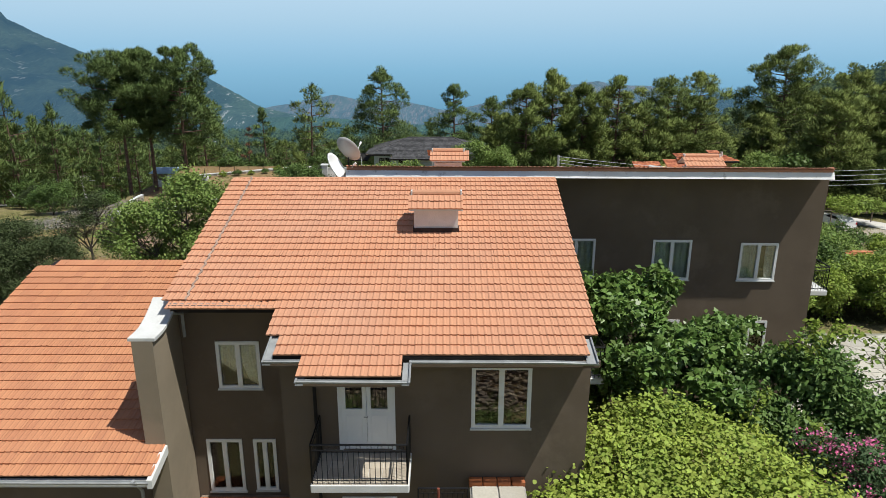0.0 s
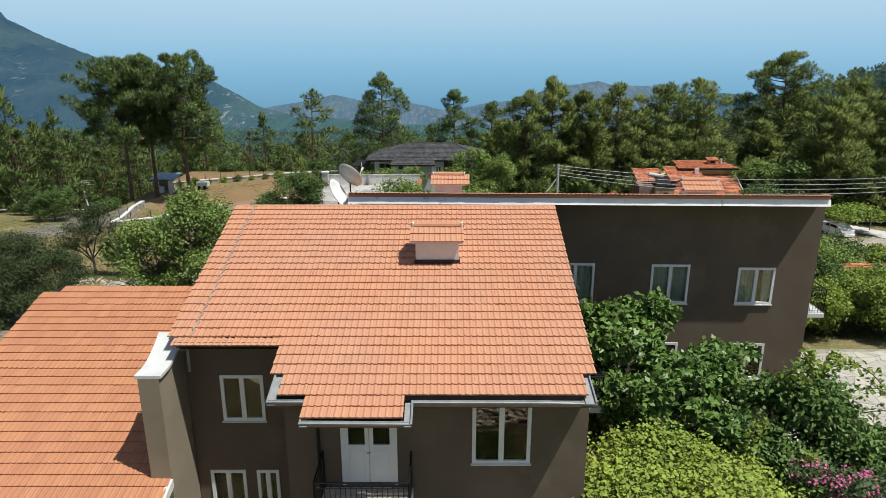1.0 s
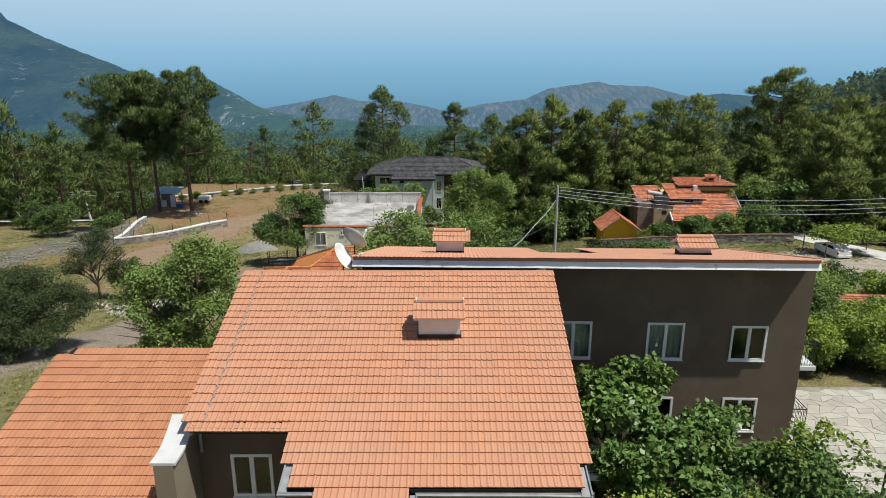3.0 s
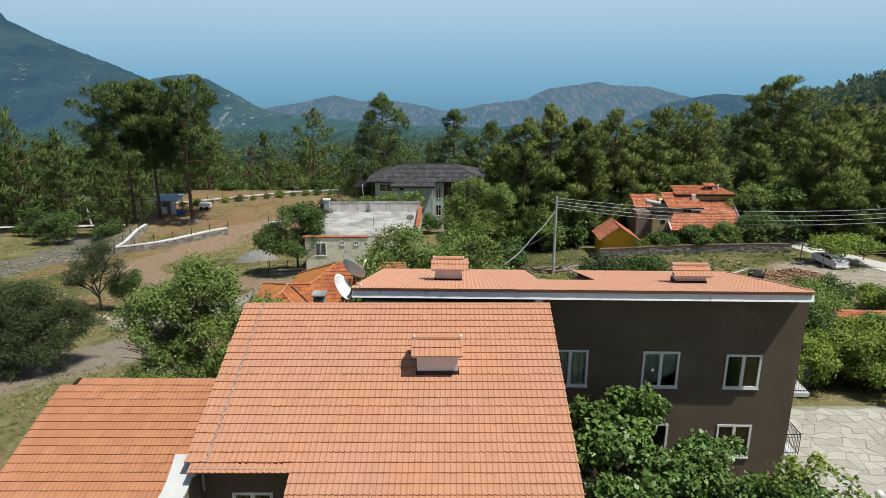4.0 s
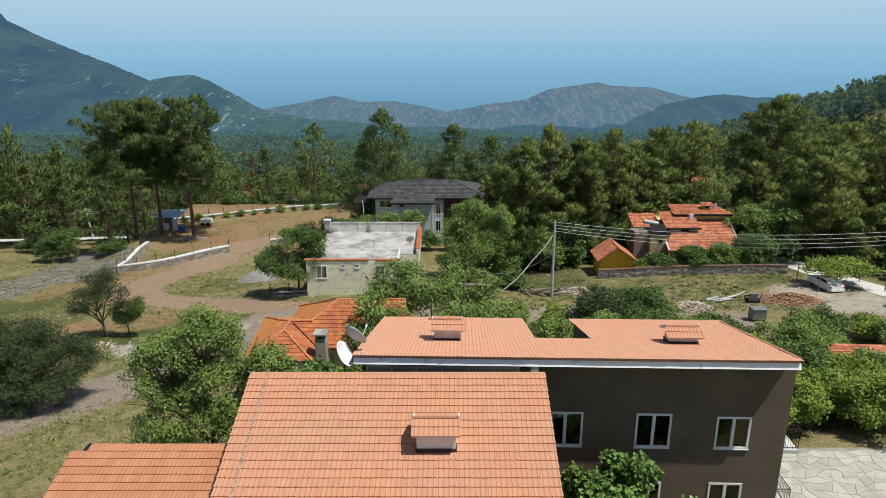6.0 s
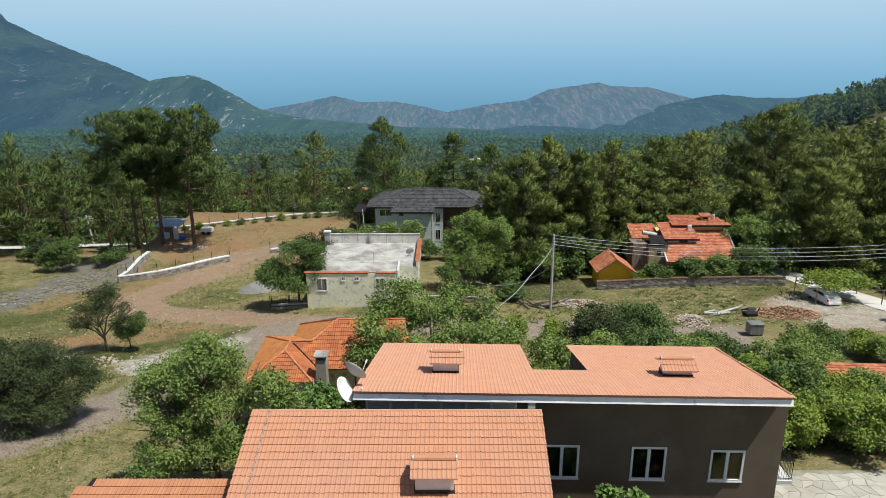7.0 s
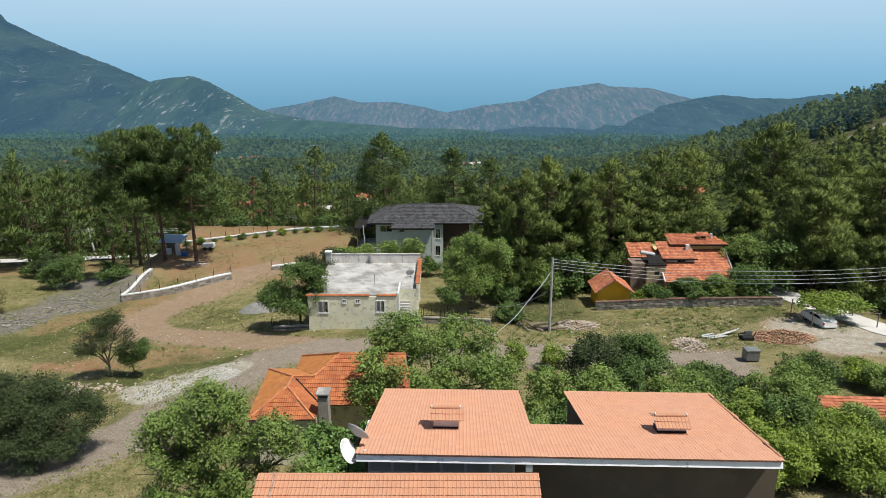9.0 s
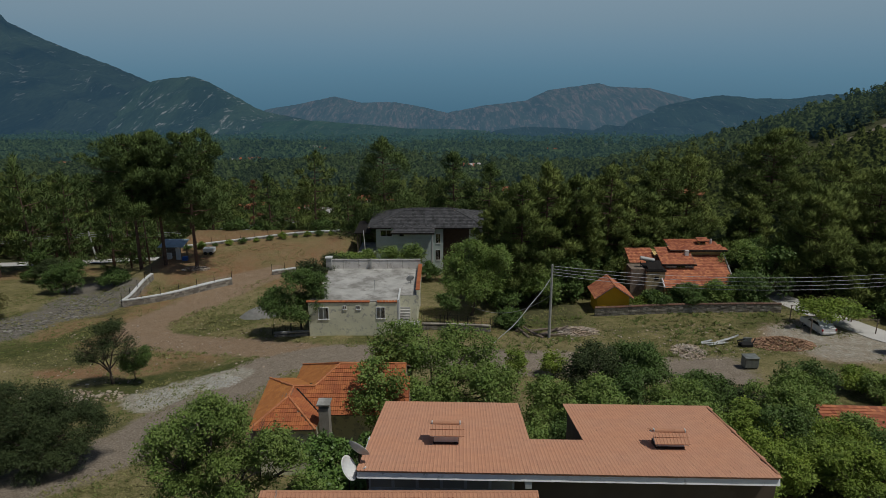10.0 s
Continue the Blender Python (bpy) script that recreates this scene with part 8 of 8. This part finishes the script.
for i, (x, y, top, w) in enumerate(((10.6, 84, 8.4, 5.0), (14.2, 87, 10.2, 5.4), (18.6, 88, 8.6, 5.2), (23.4, 90, 9.4, 5.6), (27.6, 92, 6.0, 5.0), (8.6, 92, 4.6, 4.6), (33.0, 97.5, 9.0, 6.4), (37.4, 98.5, 9.8, 6.2), (51.0, 100, 13.2, 7.0), (46.5, 96, 4.0, 4.6), (56.0, 92, 10.4, 6.2), (50.0, 84, 7.6, 6.0), (58.5, 86, 9.6, 6.6), (63.0, 82, 8.2, 6.4), (66.5, 90, 11.8, 6.6), (72.0, 95, 10.6, 6.6), (53.5, 76, 2.2, 4.4), (60, 74, 4.0, 5.2))):
    low = 0.45 if i == 8 else 0.07 + 0.04 * (i % 3)
    pine("pine_tree", "tall yellow-green pine with a broad crown", x, y, top, 20 + i, low, w * 1.04, 260, 0.50, 150, 0.40 if i != 8 else 0.5, M_PINE_SUN if i % 2 or i > 9 else M_PINE2, group="pines beside the houses")

# wood behind the fields: a few pines, repeated
far_pines = []
for k in range(5):
    th = thing("pine_tree", (0, 0, 0), "dark green pine in the wood", "tree", "pine wood")
    bm, v, f, soft = pine_parts(60 + k, 13.0, (0.06, 0.16, 0.10, 0.18, 0.05)[k], (4.6, 5.0, 4.2, 5.0, 4.0)[k], 95, 0.62, 46, (0.6, 0.45, 0.8, 0.4, 0.9)[k])
    part("trunk", bm, M_PINEBARK, th)
    ob = new("crown", tri_mesh("crown", v, f, M_PINE2 if k in (1, 3) else M_PINE, soft))
    ob.parent = th
    far_pines.append(th)
rng = random.Random(77)
spots = []
tries = 0
while len(spots) < 255 and tries < 20000:
    tries += 1
    y = rng.uniform(112, 215) if rng.random() < 0.6 else rng.uniform(98, 150)
    x = rng.uniform(-1.0, 1.0) * (0.78 * y + 14)
    if y < 121 and -50 < x < 48 or y < 124 and -14 < x < 12:
        continue
    if y < 112 and (-64 < x < -30 or 26 < x < 76):
        continue
    if -130 < x < -40 and way_dist(x, y, [(-150, 108), (-110, 118), (-82, 125), (-66, 134), (-40, 150)]) < 7:
        continue
    if 0.40 < x / y < 0.50 and 112 < y < 215:
        continue
    if -100 < x < -50 and 118 < y < 124:
        continue
    if y < 104 and x > -70 and x < 0:
        continue
    if any(math.hypot(x - a, y - b) < 3.7 for a, b in spots):
        continue
    spots.append((x, y))
while len(spots) < 295:
    x, y = rng.uniform(-130, -52), rng.uniform(112, 165)
    if abs(x) < 0.85 * y and way_dist(x, y, [(-150, 108), (-110, 118), (-82, 125), (-66, 134), (-40, 150)]) > 8 and not any(math.hypot(x - a, y - b) < 2.8 for a, b in spots):
        spots.append((x, y))
for i, (x, y) in enumerate(spots):
    s = rng.uniform(0.75, 1.15) * (1.2 if x < -40 else 1.0)
    src = far_pines[rng.randrange(5)]
    if i < 5:
        src = far_pines[i]
        src.matrix_basis = pose(x, y, ground_z(x, y), 0, 0, rng.uniform(0, 360)) @ Matrix.Scale(s, 4)
        continue
    c = copy_thing(src, pose(x, y, ground_z(x, y), rng.uniform(-2, 2), rng.uniform(-2, 2), rng.uniform(0, 360)))
    c.scale = (s, s, s * rng.uniform(0.9, 1.1))
pine("dead_pine", "thin dead pine with rust-brown needles", -44.5, 150, -3.2, 90, 0.3, 2.6, 50, 0.6, 30, 0.7, M_DEADPINE)


# clearings with houses in the valley: x, y, radius
CLEARINGS = [(-72, 262, 16), (-52, 250, 14), (-36, 300, 16), (40, 330, 16), (92, 250, 12), (300, 430, 16), (-190, 620, 30), (-280, 760, 36), (-160, 880, 34), (30, 520, 24), (140, 560, 24), (-420, 900, 44), (-330, 560, 22), (250, 300, 16), (120, 760, 30), (-60, 680, 28)]
FAR_ROAD = [(82, 196), (100, 199)]
LEFT_ROAD = [(-150, 108), (-110, 118), (-82, 125), (-66, 134), (-40, 150)]
HILL_TRACK = [(140, 285), (175, 298), (240, 322)]


def far_wood(name, n, y0, y1, mat, label, seed, size=1.0, flakes=30):
    """Distant woods: each crown a cone of loose boughs, all in one mesh."""
    g = np.random.default_rng(seed)
    spots = []
    for _ in range(n):
        y = y0 * (y1 / y0) ** g.uniform()
        x = g.uniform(-1, 1) * (0.80 * y + 20)
        if noise.noise(Vector((x * 0.006, y * 0.006, seed))) < -0.5:
            continue
        if any(math.hypot(x - a, y - b) < r for a, b, r in CLEARINGS) or y < 200 and abs(x) < 0.78 * y and g.uniform() < 0.5:
            continue
        if x > 90 and (way_dist(x, y, HILL_TRACK) < 12 or way_dist(x, y, FAR_ROAD) < 12):
            continue
        if x < -40 and way_dist(x, y, LEFT_ROAD) < 8:
            continue
        spots.append((x, y, ground_z(x, y)))
    foot = np.repeat(np.array(spots), flakes, 0)
    m = len(foot)
    stand = np.array([0.95 + 0.55 * noise.noise(Vector((x * 0.011, y * 0.011, seed + 20.0))) for x, y, z in spots])
    h = np.repeat(stand * size * g.uniform(5.5, 12.0, len(spots)), flakes)
    w = np.repeat(size * g.uniform(2.2, 4.8, len(spots)), flakes)
    flat = np.repeat(g.uniform(0.25, 0.75, len(spots)), flakes)
    f = g.uniform(size=m) ** 0.75
    a = g.uniform(0, 6.283, m)
    r = w * (1 - f) ** flat * np.sqrt(g.uniform(0.35, 1, m))
    out = np.stack([np.cos(a), np.sin(a), np.zeros(m)], 1)
    c = foot + out * r[:, None] + np.stack([np.zeros(m), np.zeros(m), h * (0.06 + 0.92 * f)], 1)
    nrm = out * 0.6 + np.array([0, 0, 0.7]) + g.normal(size=(m, 3)) * 0.45
    nrm /= np.linalg.norm(nrm, axis=1, keepdims=True)
    t1 = np.cross(nrm, g.normal(size=(m, 3)))
    t1 /= np.linalg.norm(t1, axis=1, keepdims=True)
    t2 = np.cross(nrm, t1)
    s = (w * (2.3 / math.sqrt(flakes)) * g.uniform(0.55, 1.15, m))[:, None]
    v = np.stack([c + t1 * s, c - 0.6 * t1 * s + 0.75 * t2 * s, c - 0.6 * t1 * s - 0.75 * t2 * s], 1).reshape(-1, 3)
    soft = out * 0.55 + np.array([0, 0, 0.95]) + g.normal(size=(m, 3)) * 0.15
    soft /= np.linalg.norm(soft, axis=1, keepdims=True)
    return tagged(new(name, tri_mesh(name, v, np.arange(3 * m).reshape(-1, 3), mat, np.repeat(soft, 3, 0))), label, "wood", kind="stuff")


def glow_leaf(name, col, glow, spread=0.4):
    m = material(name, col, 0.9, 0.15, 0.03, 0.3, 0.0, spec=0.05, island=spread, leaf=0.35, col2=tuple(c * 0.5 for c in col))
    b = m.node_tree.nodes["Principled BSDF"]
    # blue emission paints the haze; each farther wood gets more of it
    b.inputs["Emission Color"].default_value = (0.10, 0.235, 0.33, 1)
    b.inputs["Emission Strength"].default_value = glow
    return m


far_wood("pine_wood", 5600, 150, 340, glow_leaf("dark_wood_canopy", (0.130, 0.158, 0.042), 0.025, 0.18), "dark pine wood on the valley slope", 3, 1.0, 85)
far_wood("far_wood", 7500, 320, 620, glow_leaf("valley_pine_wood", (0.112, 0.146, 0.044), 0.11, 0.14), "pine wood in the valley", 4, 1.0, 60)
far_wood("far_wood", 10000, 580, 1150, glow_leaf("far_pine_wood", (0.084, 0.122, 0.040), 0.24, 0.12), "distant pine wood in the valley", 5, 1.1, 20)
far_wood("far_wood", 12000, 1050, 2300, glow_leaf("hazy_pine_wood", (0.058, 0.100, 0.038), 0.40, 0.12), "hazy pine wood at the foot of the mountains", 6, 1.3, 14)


def far_house(x, y, w, d, h, turn, wall, roofm, label):
    """A small house far off: walls, a pitched roof and two windows."""
    th = thing("village_house", (0, 0, 0), label, "house", "houses in the valley")
    part("wall", boxed(-w / 2, w / 2, -d / 2, d / 2, -1.5, h), wall, th)
    bm = bmesh.new()
    prism(bm, [(-w / 2 - 0.5, -d / 2 - 0.5), (w / 2 + 0.5, -d / 2 - 0.5), (w / 2 + 0.5, 0), (-w / 2 - 0.5, 0)], lambda a, b: h + 0.1 + (b + d / 2 + 0.5) * 0.4, 0.2)
    prism(bm, [(-w / 2 - 0.5, 0), (w / 2 + 0.5, 0), (w / 2 + 0.5, d / 2 + 0.5), (-w / 2 - 0.5, d / 2 + 0.5)], lambda a, b: h + 0.1 + (d / 2 + 0.5 - b) * 0.4, 0.2)
    part("roof", bm, roofm, th)
    for k in (-0.25, 0.25):
        part("window", boxed(k * w - 0.6, k * w + 0.6, -d / 2 - 0.05, -d / 2 - 0.01, h * 0.4, h * 0.75), M_DARK, th)
    th.matrix_basis = pose(x, y, ground_z(x, y), 0, 0, turn)


rng = random.Random(91)
for i, (x, y, r) in enumerate(CLEARINGS):
    for k in range(1 + i % 3 if y < 450 else 3):
        far_house(x + rng.uniform(-0.45, 0.45) * r, y + rng.uniform(-0.2, 0.2) * r, rng.uniform(7, 12), rng.uniform(6, 9), rng.uniform(3.5, 6.5), rng.uniform(-25, 25), (M_WHITE, M_CREAM, M_OCHRE)[(i + k) % 3], (M_TILE_OLD, M_TILE_RED, M_CONCRETE)[(i * 2 + k) % 3], "small pale village house among the pines" if (i * 2 + k) % 3 == 2 else "small village house with an orange roof")

# ---------------------------------------------------------------- paved yard
M_FLAG_J = material("pale_flagstone_row", (0.39, 0.365, 0.305), 0.85, 0.14, 1.5, 18, 0.3, island=0.12, col2=(0.44, 0.42, 0.37))


def flagstones():
    yard = tagged(new("pavement", arrays("pavement", [(13.0, 20.0, -1.80), (36.0, 20.0, -1.80), (36.0, 32.6, -1.80), (13.0, 32.6, -1.80), (13.0, 20.0, -1.95), (36.0, 20.0, -1.95), (36.0, 32.6, -1.95), (13.0, 32.6, -1.95)],
                  [(0, 1, 2, 3), (0, 4, 5, 1), (1, 5, 6, 2), (2, 6, 7, 3), (3, 7, 4, 0)], material("pale_mortar_bed", (0.34, 0.335, 0.27), 0.95, 0.2, 1, 20, 0.3))),
                  "crazy paving of pale irregular flagstones", "pavement", kind="structure")
    rg = random.Random(8)
    nx, ny, st = 30, 20, 0.60
    pts = {(i, j): (13.3 + i * st + rg.uniform(-0.26, 0.26) + (0.3 if j % 2 else 0), 20.2 + j * st + rg.uniform(-0.26, 0.26)) for i in range(nx + 1) for j in range(ny + 1)}
    far_v, far_f = [], []
    for i in range(nx):
        for j in range(ny):
            q = [pts[i, j], pts[i + 1, j], pts[i + 1, j + 1], pts[i, j + 1]]
            if rg.random() < 0.3:
                k = rg.randrange(4)
                a, b = q[k], q[(k + 1) % 4]
                q.insert(k + 1, ((a[0] + b[0]) / 2 + rg.uniform(-0.09, 0.09), (a[1] + b[1]) / 2 + rg.uniform(-0.09, 0.09)))
            cx, cy = sum(p[0] for p in q) / len(q), sum(p[1] for p in q) / len(q)
            top = [((x - cx) * 0.955 + cx, (y - cy) * 0.955 + cy, -1.775 + rg.uniform(0, 0.012)) for x, y in q]
            low = [((x - cx) * 0.97 + cx, (y - cy) * 0.97 + cy, -1.805) for x, y in q]
            n = len(q)
            fc = [tuple(range(n))] + [(k, n + k, n + (k + 1) % n, (k + 1) % n) for k in range(n)]
            if i >= 15:
                far_f += [tuple(len(far_v) + k for k in f) for f in fc]
                far_v += top + low
                continue
            me = arrays("flagstone", top + low, fc, M_FLAG)
            ob = new("flagstone", me)
            ob.parent = yard
    ob = new("far_flagstones", arrays("far_flagstones", far_v, far_f, M_FLAG_J))
    ob.parent = yard
    tagged(ob, kind="stuff")


flagstones()

# ---------------------------------------------------------------- weeds and dry grass
def weeds(name, n, area, mat, label, seed, height):
    g = np.random.default_rng(seed)
    vs, fs, k = [], [], 0
    for _ in range(n):
        x, y = g.uniform(area[0], area[1]), g.uniform(area[2], area[3])
        if noise.noise(Vector((x * 0.12, y * 0.12, seed))) < -0.05:
            continue
        if way_dist(x, y, TRACK) < 2.4 or way_dist(x, y, SPUR) < 2.4 or 13 < x < 36 and y < 33:
            continue
        z = ground_z(x, y)
        for _ in range(7):
            a, s = g.uniform(0, 6.28), height * g.uniform(0.5, 1.3)
            dx, dy = math.cos(a), math.sin(a)
            bx, by = x + g.normal() * 0.16, y + g.normal() * 0.16
            wd = 0.05 + 0.10 * s
            vs += [(bx - dy * wd, by + dx * wd, z - 0.02), (bx + dy * wd, by - dx * wd, z - 0.02), (bx + dx * s * 1.1, by + dy * s * 1.1, z + s * 0.6)]
            fs.append((k, k + 1, k + 2))
            k += 3
    tagged(new(name, tri_mesh(name, np.array(vs), np.array(fs), mat)), label, "grass", kind="stuff")


weeds("dry_grass", 30000, (-75, 60, 26, 112), M_DRYGRASS, "tufts of dry yellow-green grass", 4, 0.15)
weeds("green_weeds", 15000, (-60, 45, 26, 90), M_WEED, "patches of low green weeds", 9, 0.16)
weeds("tall_weeds", 750, (3, 41, 61, 76), M_WEED, "clumps of tall green weeds between the stones", 17, 0.42)
weeds("tall_weeds", 700, (-34, -15, 64, 86), M_DRYGRASS, "tall dry grass beside the dirt track", 19, 0.34)
weeds("front_grass", 2500, (-6, 8, 3.5, 10), M_WEED, "rough green grass in front of the house", 12, 0.25)

# ---------------------------------------------------------------- globe lamp by the yard
lamp = thing("garden_lamp", (17.6, 22.6, -1.8), "black garden lamp post with a white globe", "lamp")
part("post", tubed([(17.6, 22.6, -1.8), (17.6, 22.6, -0.2)], 0.04, 8), M_IRON, lamp)
bm = bmesh.new()
bmesh.ops.create_uvsphere(bm, u_segments=20, v_segments=12, radius=0.17, matrix=Matrix.Translation((17.6, 22.6, -0.03)))
part("globe", bm, M_PVC, lamp, "white globe", smooth=True)
